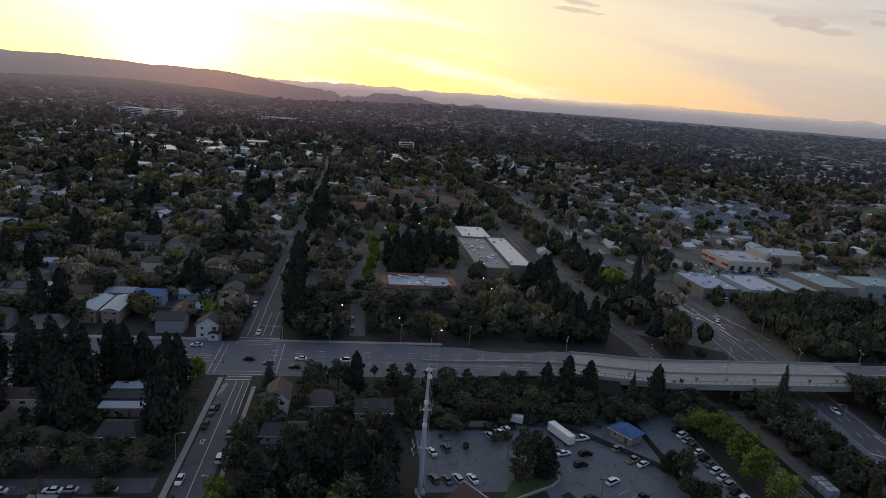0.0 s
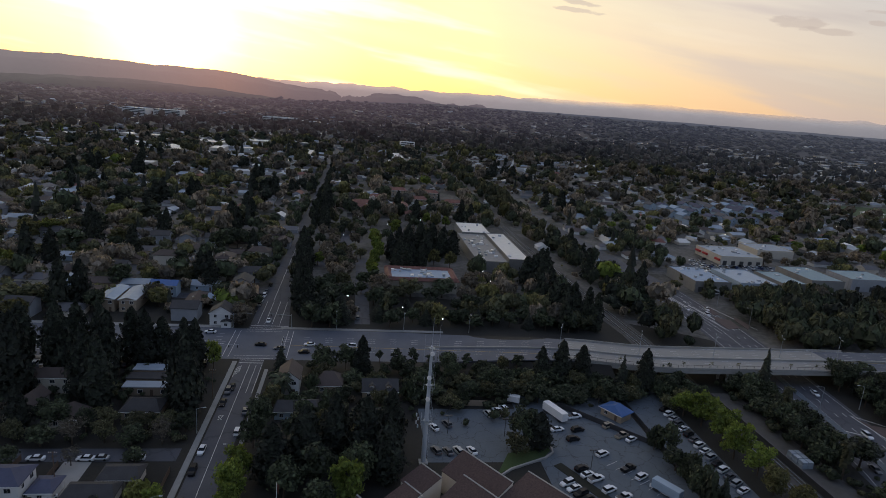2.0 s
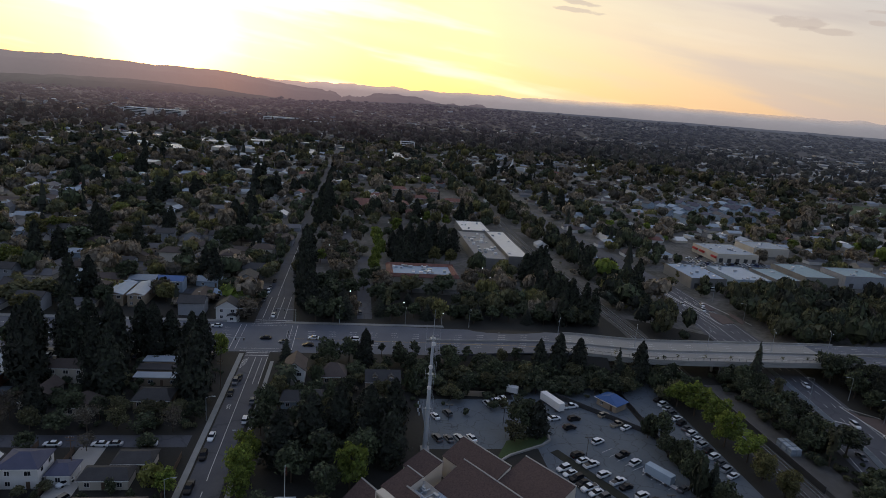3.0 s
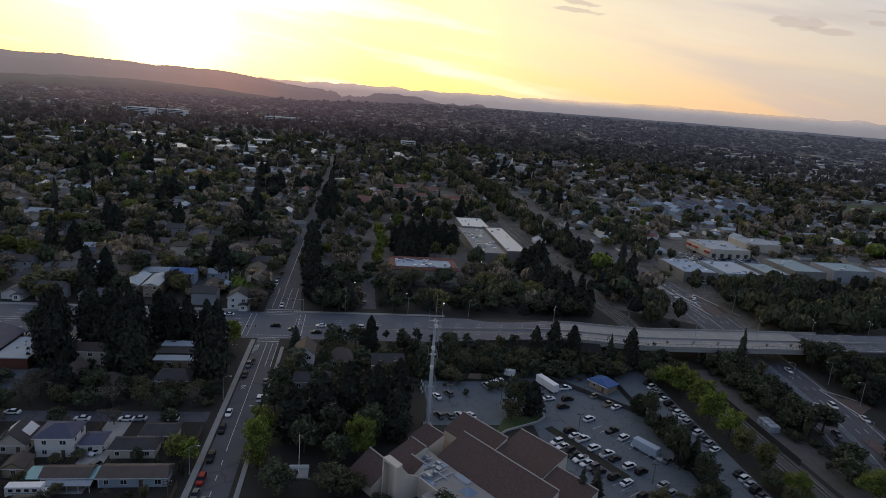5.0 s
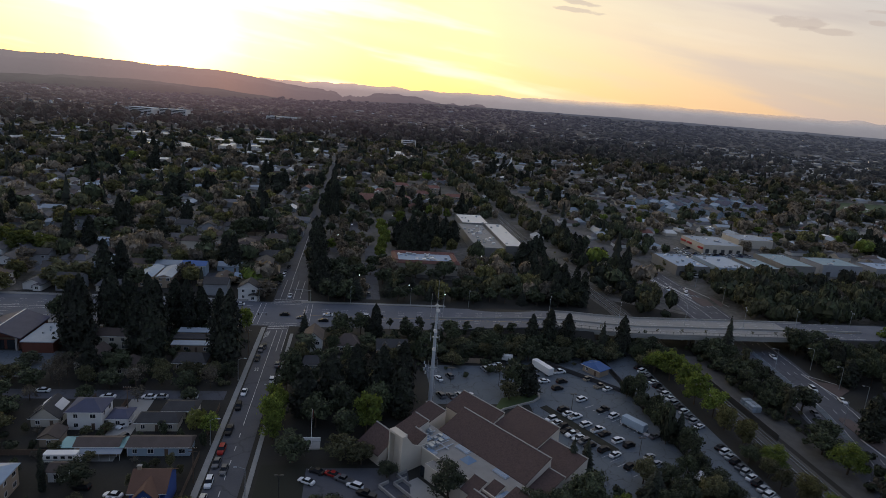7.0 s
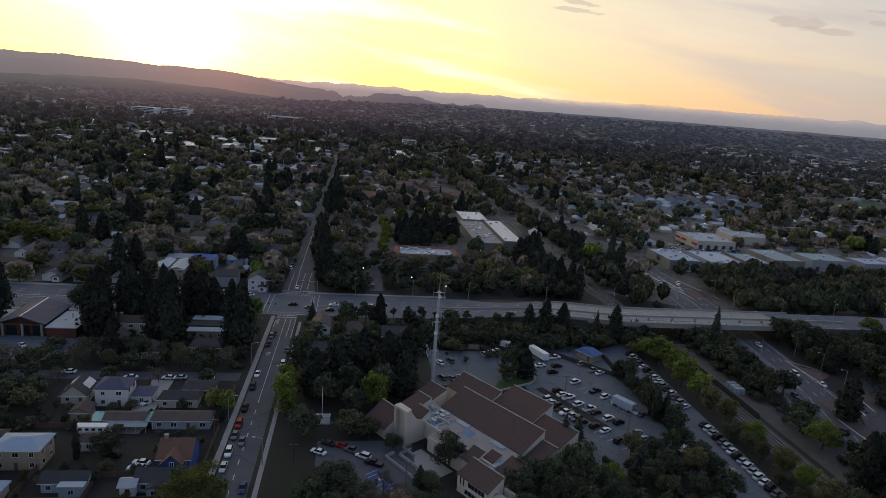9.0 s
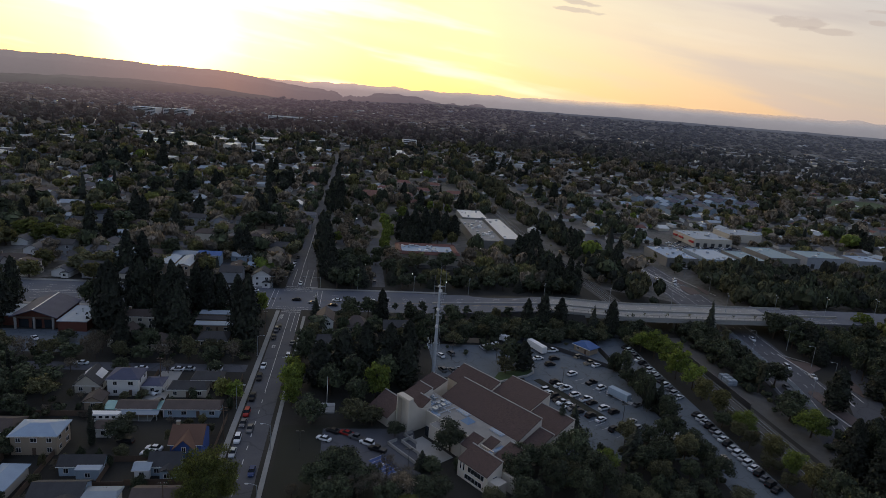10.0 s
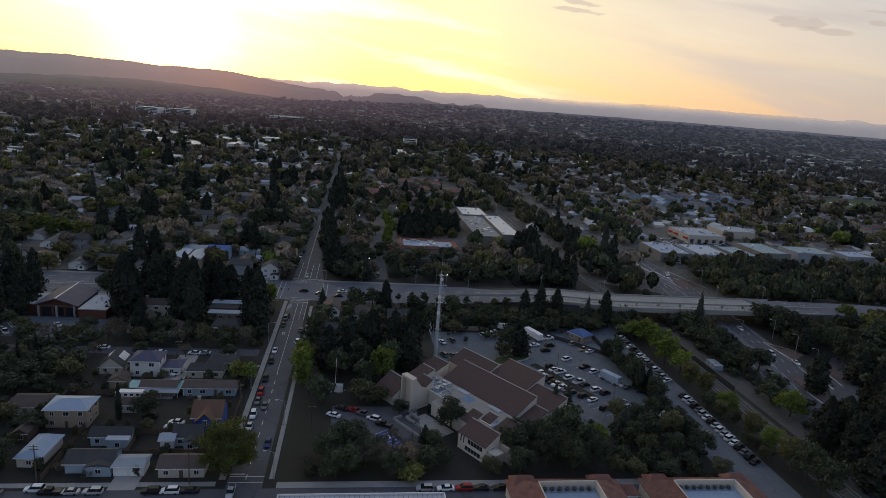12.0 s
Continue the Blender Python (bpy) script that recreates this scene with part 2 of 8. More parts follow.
def gable(bm, x0, x1, y0, y1, z, h, along="x", over=0.4, thick=0.18, hip=0.0):
    """A pitched roof with thickness over the walls x0..x1, y0..y1; hip: how far the ridge stops short of the ends."""
    x0, x1, y0, y1 = x0 - over, x1 + over, y0 - over, y1 + over
    if along == "x":
        c = (y0 + y1) / 2
        top = [(x0, y0, z), (x1, y0, z), (x1, y1, z), (x0, y1, z), (x0 + hip, c, z + h), (x1 - hip, c, z + h)]
        faces = [(0, 1, 5, 4), (2, 3, 4, 5), (3, 0, 4), (1, 2, 5)]
    else:
        c = (x0 + x1) / 2
        top = [(x0, y0, z), (x1, y0, z), (x1, y1, z), (x0, y1, z), (c, y0 + hip, z + h), (c, y1 - hip, z + h)]
        faces = [(1, 2, 5, 4), (3, 0, 4, 5), (0, 1, 4), (2, 3, 5)]
    low = [(p[0], p[1], p[2] - thick) for p in top]
    n = 6
    edges = [(0, 1), (1, 2), (2, 3), (3, 0)]
    if not hip:         # open gable ends: the slopes alone, with their edges
        faces = faces[:2]
        edges = [(0, 1), (2, 3), (1, 5), (5, 2), (3, 4), (4, 0)] if along == "x" else [(1, 2), (3, 0), (0, 4), (4, 1), (2, 5), (5, 3)]
    allf = list(faces) + [tuple(i + n for i in reversed(f)) for f in faces]
    for a, b in edges:
        allf.append((a, a + n, b + n, b))
    return solid(bm, top + low, allf)


# ---- ground and hills ----
def land(x, y):
    """Height of the ground: level in the town, raised far off to meet the horizon from the camera, least towards the
    hills in the west.
    """
    r = np.hypot(x, y)
    side = 0.35 + 0.65 * np.clip((np.degrees(np.arctan2(x, y)) + 10) / 16, 0, 1)
    return 88.0 * side * np.clip((r - 1300) / 3200, 0, 1.1) ** 2


def azimuth_ring(name, az0, az1, r, profile, mat, base=-5.0, step=0.25, rough=6.0, seed=0, thick=40.0):
    """A range of hills round the viewer; profile: (azimuth in degrees from +y, elevation above level in degrees)."""
    az = np.arange(az0, az1 + step, step)
    el = np.interp(az, [p[0] for p in profile], [p[1] for p in profile])
    rng = np.random.RandomState(seed)
    top = 101 + r * np.tan(np.radians(el))
    top = top + rough * np.convolve(rng.normal(size=len(az) + 4), np.ones(5) / 5, "valid")
    rows = []
    for k, f in enumerate((0.0, 0.35, 0.7, 1.0)):
        d = r - 350 * (1 - f)
        w = np.convolve(rng.normal(size=len(az) + 6), np.ones(7) / 7, "valid") * 12 * f * (1 - f) * 4
        rows.append(np.c_[np.sin(np.radians(az)) * d, np.cos(np.radians(az)) * d, base + (top - base) * f ** 0.8 + w])
    rows.append(np.c_[np.sin(np.radians(az)) * (r + thick), np.cos(np.radians(az)) * (r + thick), np.full(len(az), base)])
    n = len(az)
    verts = np.concatenate(rows)
    faces = [(j * n + i, j * n + i + 1, (j + 1) * n + i + 1, (j + 1) * n + i) for j in range(len(rows) - 1) for i in range(n - 1)]
    ob = sheet_mesh(name, verts, faces, mat, smooth=True)
    return ob


def toward(t):
    """The bearing of a place, 0 in the far west, a third towards the sun, 1 in the far north-east."""
    sep = t.nodes.new("ShaderNodeSeparateXYZ")
    t.links.new(t.nodes.new("ShaderNodeTexCoord").outputs["Object"], sep.inputs[0])
    return maths(t, "ADD", maths(t, "MULTIPLY", maths(t, "ARCTAN2", sep.outputs[0], sep.outputs[1]), 0.6), 0.5), sep.outputs


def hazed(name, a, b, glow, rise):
    """Far distance: glow painted in for the bright haze before it, by bearing and by height."""
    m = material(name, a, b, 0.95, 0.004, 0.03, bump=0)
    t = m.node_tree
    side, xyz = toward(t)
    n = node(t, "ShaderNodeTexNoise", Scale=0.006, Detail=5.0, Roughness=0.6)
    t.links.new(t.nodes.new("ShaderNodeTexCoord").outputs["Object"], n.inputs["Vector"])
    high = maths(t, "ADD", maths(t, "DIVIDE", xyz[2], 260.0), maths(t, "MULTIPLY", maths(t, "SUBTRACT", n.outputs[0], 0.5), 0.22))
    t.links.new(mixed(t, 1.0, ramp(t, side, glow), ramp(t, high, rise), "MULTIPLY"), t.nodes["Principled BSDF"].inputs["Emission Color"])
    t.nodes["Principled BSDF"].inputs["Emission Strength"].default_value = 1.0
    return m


# haze and sunset tones of the hills are painted in as emission
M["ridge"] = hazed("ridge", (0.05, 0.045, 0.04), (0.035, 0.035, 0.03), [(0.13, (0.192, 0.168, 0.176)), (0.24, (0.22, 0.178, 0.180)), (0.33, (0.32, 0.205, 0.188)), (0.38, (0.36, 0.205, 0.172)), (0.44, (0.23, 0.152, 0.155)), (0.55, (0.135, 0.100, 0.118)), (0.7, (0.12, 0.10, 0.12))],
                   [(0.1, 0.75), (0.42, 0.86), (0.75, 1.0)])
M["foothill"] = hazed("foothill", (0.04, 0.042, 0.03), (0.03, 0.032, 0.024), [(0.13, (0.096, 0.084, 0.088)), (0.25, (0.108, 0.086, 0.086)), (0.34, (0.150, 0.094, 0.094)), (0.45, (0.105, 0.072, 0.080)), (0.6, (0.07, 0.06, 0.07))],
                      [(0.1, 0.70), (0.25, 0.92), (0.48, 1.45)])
# fog is a mesh shell; its brightness is painted in as glow
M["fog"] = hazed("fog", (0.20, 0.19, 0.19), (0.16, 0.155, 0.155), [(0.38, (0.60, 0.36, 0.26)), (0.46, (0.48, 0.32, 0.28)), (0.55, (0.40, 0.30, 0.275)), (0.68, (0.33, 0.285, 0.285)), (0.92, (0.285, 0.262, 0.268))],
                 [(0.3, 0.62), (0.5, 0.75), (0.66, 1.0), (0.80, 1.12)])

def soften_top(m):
    """The fog shell fades to clear along its upper edge."""
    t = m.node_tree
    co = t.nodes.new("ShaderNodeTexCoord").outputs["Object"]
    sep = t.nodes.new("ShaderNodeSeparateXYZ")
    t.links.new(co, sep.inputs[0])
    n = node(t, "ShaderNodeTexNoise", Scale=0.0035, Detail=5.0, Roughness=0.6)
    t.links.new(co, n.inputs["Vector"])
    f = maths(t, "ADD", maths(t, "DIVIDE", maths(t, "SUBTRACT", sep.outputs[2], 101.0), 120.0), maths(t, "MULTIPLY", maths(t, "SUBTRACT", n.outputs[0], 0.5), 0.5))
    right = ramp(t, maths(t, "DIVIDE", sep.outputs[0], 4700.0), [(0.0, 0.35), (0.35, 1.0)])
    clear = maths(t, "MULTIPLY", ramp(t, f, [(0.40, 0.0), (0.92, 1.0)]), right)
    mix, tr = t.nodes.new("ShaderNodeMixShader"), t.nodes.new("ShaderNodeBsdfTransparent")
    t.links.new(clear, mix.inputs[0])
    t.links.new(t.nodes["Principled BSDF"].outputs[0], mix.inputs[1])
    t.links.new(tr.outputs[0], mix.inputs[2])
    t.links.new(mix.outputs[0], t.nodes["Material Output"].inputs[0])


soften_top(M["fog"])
# for the upright band of far flats; its haze is painted glow
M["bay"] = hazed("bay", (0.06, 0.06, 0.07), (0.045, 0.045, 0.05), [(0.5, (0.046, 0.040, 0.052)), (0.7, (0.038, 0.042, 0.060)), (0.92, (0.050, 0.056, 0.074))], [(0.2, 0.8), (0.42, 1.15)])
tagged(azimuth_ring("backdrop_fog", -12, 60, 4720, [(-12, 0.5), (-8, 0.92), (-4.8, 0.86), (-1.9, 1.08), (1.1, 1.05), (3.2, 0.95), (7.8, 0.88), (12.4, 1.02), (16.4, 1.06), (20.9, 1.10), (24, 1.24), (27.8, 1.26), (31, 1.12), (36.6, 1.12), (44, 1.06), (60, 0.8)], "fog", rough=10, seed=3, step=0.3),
       "glowing shell painted as a pale bank of fog", "fog", kind="structure")
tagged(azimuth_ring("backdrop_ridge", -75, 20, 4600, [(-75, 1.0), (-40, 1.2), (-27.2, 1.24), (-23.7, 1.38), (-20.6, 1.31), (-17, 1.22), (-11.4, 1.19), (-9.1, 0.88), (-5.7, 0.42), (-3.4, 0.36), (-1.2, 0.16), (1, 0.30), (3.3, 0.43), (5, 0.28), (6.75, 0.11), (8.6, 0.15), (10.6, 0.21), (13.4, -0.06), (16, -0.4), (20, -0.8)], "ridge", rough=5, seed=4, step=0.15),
       "mauve mountain ridge under the sunset, haze painted in as glow", "hills", kind="structure")
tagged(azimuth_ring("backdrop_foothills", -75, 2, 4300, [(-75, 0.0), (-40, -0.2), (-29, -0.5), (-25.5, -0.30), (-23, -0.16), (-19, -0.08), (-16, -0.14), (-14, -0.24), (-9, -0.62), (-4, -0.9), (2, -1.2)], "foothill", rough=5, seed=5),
       "foothills at the foot of the ridge, haze painted in as glow", "hills", kind="structure")
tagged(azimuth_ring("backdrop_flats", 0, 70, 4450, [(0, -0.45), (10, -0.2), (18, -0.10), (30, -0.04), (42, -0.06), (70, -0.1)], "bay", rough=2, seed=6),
       "upright glowing band standing in for dark flat land", "distance", kind="structure")


def ground_sheet():
    # rings that widen with distance, sinking nowhere: one flat sheet to the hills
    bm = bmesh.new()
    radii = [0, 60, 150, 300, 600, 1200, 1500, 1800, 2200, 2600, 3000, 3500, 4000, 4690]
    prev = None
    # rings that widen with distance, sinking nowhere: one sheet to the hills, raised far off to suit the camera
    n = 96
    for r in radii:
        ring = [bm.verts.new((r * math.cos(2 * math.pi * i / n), r * math.sin(2 * math.pi * i / n), float(land(r * math.cos(2 * math.pi * i / n), r * math.sin(2 * math.pi * i / n))))) for i in range(n)] if r else [bm.verts.new((0, 0, 0))]
        if prev and len(prev) == 1:
            for i in range(n):
                bm.faces.new((prev[0], ring[i], ring[(i + 1) % n]))
        elif prev:
            for i in range(n):
                # past 2000 m the ground material glows with painted haze
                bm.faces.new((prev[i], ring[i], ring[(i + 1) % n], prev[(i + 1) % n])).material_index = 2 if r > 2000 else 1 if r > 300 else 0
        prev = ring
    return tagged(part("ground", bm, ["earth", "yards", "haze_earth"]), "dark earth, dry grass and yards between the houses", "ground", kind="structure")




def slab(name, x0, x1, y0, y1, z, mat, label, category, thick=0.1, parent=None):
    ob = part(name, boxed(x0, x1, y0, y1, z - thick, z), mat, parent)
    return tagged(ob, label, category, kind="structure")


def ribbon(name, pts, half, mat, label, category, thick=0.3, parent=None, shift=0.0):
    """A road along a line of (x, y, z, half width factor)."""
    vs, fs = [], []
    n = len(pts)
    for i, p in enumerate(pts):
        a, b = Vector(pts[max(i - 1, 0)][:2]), Vector(pts[min(i + 1, n - 1)][:2])
        d = (b - a).normalized()
        s = Vector((-d.y, d.x))
        h = half if len(p) < 4 else p[3]
        for k in (shift - h, shift + h) if half else (-h, h):
            vs.append((p[0] + s.x * k, p[1] + s.y * k, p[2]))
    vs += [(v[0], v[1], v[2] - thick) for v in vs]
    o = 2 * n
    for i in range(n - 1):
        a = 2 * i
        fs += [(a, a + 2, a + 3, a + 1), (o + a + 1, o + a + 3, o + a + 2, o + a), (a, o + a, o + a + 2, a + 2), (a + 1, a + 3, o + a + 3, o + a + 1)]
    fs += [(0, 1, o + 1, o), (2 * n - 2, o + 2 * n - 2, o + 2 * n - 1, 2 * n - 1)]
    ob = sheet_mesh(name, vs, fs, mat, parent)
    return tagged(ob, label, category, kind="structure")


def ease(a, b, x):
    u = min(max((x - a) / (b - a), 0), 1)
    return u * u * (3 - 2 * u)


def avenue(x):
    """The wide cross road: centre y, height and half width at x. It climbs onto the bridge over the rails."""
    return 230 - 23.5 * ease(20, 130, x), 7.2 * ease(25, 100, x) - 7.2 * ease(250, 420, x), 16 - 5.6 * ease(10, 120, x)


ROAD_X = list(range(-420, 20, 20)) + list(range(20, 440, 6)) + [470, 520, 600]
cross_road = ribbon("road_avenue", [(x, avenue(x)[0], avenue(x)[1] + 0.05, avenue(x)[2]) for x in ROAD_X], 0, "avenue_asphalt", "wide grey multi-lane avenue climbing onto a bridge", "road", thick=0.6)
street = slab("road_street", -43.3, -34.1, -60, 214, 0.04, "asphalt", "grey asphalt residential street with parked cars", "road")
street_north = ribbon("road_street_north", [(-37, 246, 0.04, 8.5), (-38, 270, 0.04, 7.5), (-40, 320, 0.04, 5.5), (-40, 400, 0.04, 4.2), (-40, 700, 0.04, 3.6), (-40, 1250, 0.04, 3.4)], 0, "asphalt", "grey street running on between trees", "road", thick=0.1)
south_road = slab("road_south", -330, 104, 50, 62, 0.045, "asphalt", "dark asphalt cross street lined with parked cars", "road")
EXPRESSWAY = [(112, -60), (141, 50), (157, 100), (164, 120), (170, 140), (176, 178), (182, 220), (186, 260), (187, 330)]
ramp_road = ribbon("road_ramp", [(174, 108, 0.03, 4), (184, 120, 0.03, 6), (194, 134, 0.03, 6), (204, 148, 0.03, 6), (228, 158, 0.03, 6)], 0, "asphalt", "dark slip road beside the expressway", "road", thick=0.1)
expressway = ribbon("road_expressway", [(x, y, 0.04, 9 if y < 110 else 10.5 if y < 130 else 12.5) for x, y in EXPRESSWAY], 0, "asphalt", "dark expressway passing under the bridge", "road", thick=0.1)
expressway_n = ribbon("road_expressway_north", [(187, 329, 0.045, 12.5), (184, 380, 0.045, 9), (178, 470, 0.045, 7), (170, 560, 0.045, 7), (165, 760, 0.045, 4)], 0, "asphalt", "dark expressway running on beside the railway", "road", thick=0.1)
rail_bed = ribbon("railway_bed", [(129, -100, 0.05, 5), (130, 90, 0.05, 5), (130.8, 150, 0.05, 5), (133.3, 250, 0.05, 5.5), (131, 280, 0.05, 6), (126, 420, 0.05, 6), (126, 680, 0.05, 5), (124, 1200, 0.05, 4)], 0, "gravel", "grey gravel bed of a two-track railway", "railway", thick=0.1)
lane = slab("road_lane", 98, 115, 40, 196, 0.05, "old_asphalt", "grey lane beside the railway with a row of parked cars", "road")
car_park = slab("parking_lot", 56, 97, 88, 186, 0.03, "old_asphalt", "cracked grey asphalt parking lot", "parking lot")

# ---- trees ----


def leaf_quads(rng, centres, normals, size, droop=0.0):
    """Small bent leaf sprays: one quad each."""
    n = len(centres)
    a = rng.normal(size=(n, 3))
    a -= (a * normals).sum(1, keepdims=True) * normals * 0.7
    a /= np.linalg.norm(a, axis=1, keepdims=True) + 1e-6
    b = np.cross(normals, a)
    b /= np.linalg.norm(b, axis=1, keepdims=True) + 1e-6
    s = size * rng.uniform(0.55, 1.35, (n, 1))
    c = centres
    v = np.stack([c - a * s * 0.5 - b * s * 0.28, c + a * s * 0.1 - b * s * 0.5 + normals * s * 0.12, c + a * s * 0.6 + b * s * 0.12 - np.array([0, 0, droop]) * s, c - a * s * 0.12 + b * s * 0.5], 1)
    return v.reshape(-1, 3), np.arange(4 * n).reshape(n, 4)


def ico(sub=1):
    bm = bmesh.new()
    bmesh.ops.create_icosphere(bm, subdivisions=sub, radius=1.0)
    v = np.array([p.co[:] for p in bm.verts])
    f = [[p.index for p in q.verts] for q in bm.faces]
    bm.free()
    return v, f


ICO1, ICO2 = ico(1), ico(2)


def shards(rng, v, f, loose=0.25, grow=1.2):
    """The faces of a lump set apart as single tufts, each tipped and pushed in or out a little."""
    V, F = [], []
    middle = v.mean(0)
    for q in f:
        p = v[q]
        c = p.mean(0)
        size = np.abs(p - c).max()
        p = c + (p - c) * grow + rng.normal(size=p.shape) * size * loose + (c - middle) * rng.uniform(-0.16, 0.14)
        F.append(list(range(len(V), len(V) + len(q))))
        V += list(p)
    return np.array(V), F


LEVELS = (1.15, 0.55, 0.27)
DETAIL = [0.7]     # share of the sprays that a crown gets; fewer and larger ones far off


def crown_round(seed, h, r, lobes, per, size, low=0.28, core=0.72, lump=(0.28, 0.52), reach=(0.35, 0.74)):
    """A crown of uneven lobes, each a cloud of leaf sprays about a dim heart."""
    rng = np.random.RandomState(seed)
    per, size = int(per * 0.72 * DETAIL[0]), size * 0.95 * DETAIL[0] ** -0.42
    if DETAIL[0] > 1:
        per, size = int(per * 1.45), size * 0.72
    vs, fs, n = [], [], 0
    for k in range(lobes):
        u = (k + 0.5) / lobes
        a = k * 2.399 + rng.uniform(-0.4, 0.4)
        zz = low + (0.92 - low) * (0.15 + 0.75 * u + rng.uniform(-0.1, 0.1))
        wide = math.sqrt(max(0.05, 1 - ((zz - 0.55) / 0.55) ** 2))
        off = r * wide * rng.uniform(*reach) * (0.25 if u > 0.9 else 1)
        lr = r * rng.uniform(*lump)
        c = np.array([math.cos(a) * off, math.sin(a) * off, zz * h])
        c[2] = min(c[2], h - lr * 0.8)
        d = rng.normal(size=(per, 3))
        d /= np.linalg.norm(d, axis=1, keepdims=True)
        d[:, 2] = np.where(d[:, 2] < -0.5, -d[:, 2] * 0.6, d[:, 2])
        rad = lr * rng.uniform(0.72, 1.14, (per, 1)) * np.array([1, 1, 0.85])
        q, f = leaf_quads(rng, c + d * rad, (d + rng.normal(size=d.shape) * 0.55) / 1.2, size, 0.15)
        vs.append(q), fs.extend((f + n).tolist())
        n += len(q)
        iv, jf = ICO2 if DETAIL[0] > 0.4 else ICO1
        iv, jf = shards(rng, iv, jf, 0.35, 0.7 if DETAIL[0] > 0.4 else 1.2)
        vs.append(c + iv * lr * core * np.array([1, 1, 0.85]))
        fs.extend([[i + n for i in q2] for q2 in jf])
        n += len(iv)
    return np.concatenate(vs), fs


def crown_conifer(seed, h, r, low=0.08, levels=34, arms=9, droop=0.35, power=0.8, size=1.0):
    """Whorls of drooping boughs that shorten towards the tip."""
    rng = np.random.RandomState(seed)
    vs, fs, n = [], [], 0
    for k in range(levels):
        u = k / (levels - 1)
        z = h * (low + (0.985 - low) * u)
        rr = r * ((1 - u) ** power * 0.97 + 0.03) * rng.uniform(0.78, 1.12)
        for j in range(arms if u < 0.8 else 6):
            a = 2 * math.pi * (j + rng.uniform(-0.4, 0.4)) / arms + k * 0.7
            ln = rr * rng.uniform(0.62, 1.15)
            d = np.array([math.cos(a), math.sin(a), 0])
            s = np.array([-d[1], d[0], 0])
            w = size * (0.28 + 0.20 * ln) * rng.uniform(0.7, 1.2)
            p0 = np.array([0, 0, z])
            p1 = d * ln * 0.55 + [0, 0, z - ln * droop * 0.35 + rng.uniform(-0.2, 0.2)]
            p2 = d * ln + [0, 0, z - ln * droop + rng.uniform(-0.3, 0.3)]
            lift = np.array([0, 0, w * 0.45])
            vs += [p0, p1 - s * w - lift, p1 + s * w - lift, p2, p1 + lift * 0.6]
            fs += [[n, n + 1, n + 4], [n, n + 4, n + 2], [n + 1, n + 3, n + 4], [n + 2, n + 4, n + 3]]
            n += 5
    # dim heart, so that little light comes through
    m = 9
    ring = []
    for k, u in enumerate(np.linspace(0, 1, 8)):
        z = h * (low + (0.93 - low) * u)
        rr = 0.52 * r * ((1 - u) ** power) + 0.05
        for j in range(m):
            a = 2 * math.pi * j / m
            f = rng.uniform(0.75, 1.2)
            ring.append([math.cos(a) * rr * f, math.sin(a) * rr * f, z])
    vs += [np.array(p) for p in ring]
    for k in range(7):
        for j in range(m):
            a, b = n + k * m + j, n + k * m + (j + 1) % m
            fs.append([a, b, b + m, a + m])
    return np.array(vs), fs


def crown_column(seed, h, r, count, size, low=0.04):
    """A tall lumpy column of hanging sprays, rounded at the tip."""
    rng = np.random.RandomState(seed)
    count, size = int(count * DETAIL[0]), size * 0.9 * DETAIL[0] ** -0.42
    ph = rng.uniform(0, 6.28, 6)

    def radius(a, u):
        lump = 0.80 + 0.13 * np.sin(3 * a + ph[0] + 9 * u) + 0.12 * np.sin(2 * a + ph[1] - 23 * u) + 0.10 * np.sin(5 * a + ph[2] + 41 * u)
        return r * lump * (1 - np.clip(u, 0, 1) ** 1.9) ** 0.62 * (0.72 + 0.5 * np.clip(u * 4, 0, 1) * (1 - 0.45 * u))

    u = rng.uniform(0, 1, count) ** 0.9
    a = rng.uniform(0, 2 * math.pi, count)
    rr = radius(a, u) * rng.uniform(0.80, 1.12, count)
    c = np.c_[np.cos(a) * rr, np.sin(a) * rr, h * (low + (0.99 - low) * u) - 0.1 * rr]
    d = np.c_[np.cos(a), np.sin(a), np.full(count, 0.25)] + rng.normal(size=(count, 3)) * 0.45
    d /= np.linalg.norm(d, axis=1, keepdims=True)
    v, f = leaf_quads(rng, c, d, size, 0.5)
    fs = f.tolist()
    n, m, k = len(v), 14, 16
    ring = []
    for i in range(k):
        uu = i / (k - 1)
        for j in range(m):
            aa = 2 * math.pi * j / m
            q = float(radius(aa, uu)) * 0.80 * rng.uniform(0.85, 1.1) + 0.02
            ring.append([math.cos(aa) * q, math.sin(aa) * q, h * (low + (0.97 - low) * uu)])
    quads = [[i * m + j, i * m + (j + 1) % m, (i + 1) * m + (j + 1) % m, (i + 1) * m + j] for i in range(k - 1) for j in range(m)]
    rv, rf = shards(rng, np.array(ring), quads, 0.3, 1.0)
    return np.concatenate([v, rv]), fs + [[a + n for a in q] for q in rf]


def limbs(seed, h, r, trunk, spread=True):
    rng = np.random.RandomState(seed)
    bm = bmesh.new()
    top = h * (0.55 if spread else 0.9)
    tube(bm, (0, 0, -0.2), (0.1, 0, h * 0.3), trunk, trunk * 0.75)
    tube(bm, (0.1, 0, h * 0.3), (0, 0.1, top), trunk * 0.75, trunk * 0.25)
    if spread:
        for k in range(5):
            a = k * 1.3 + rng.uniform(-0.3, 0.3)
            z0 = h * rng.uniform(0.22, 0.42)
            tube(bm, (0.05, 0, z0), (math.cos(a) * r * 0.6, math.sin(a) * r * 0.6, z0 + h * rng.uniform(0.2, 0.35)), trunk * 0.45, trunk * 0.12, 6)
    return bm


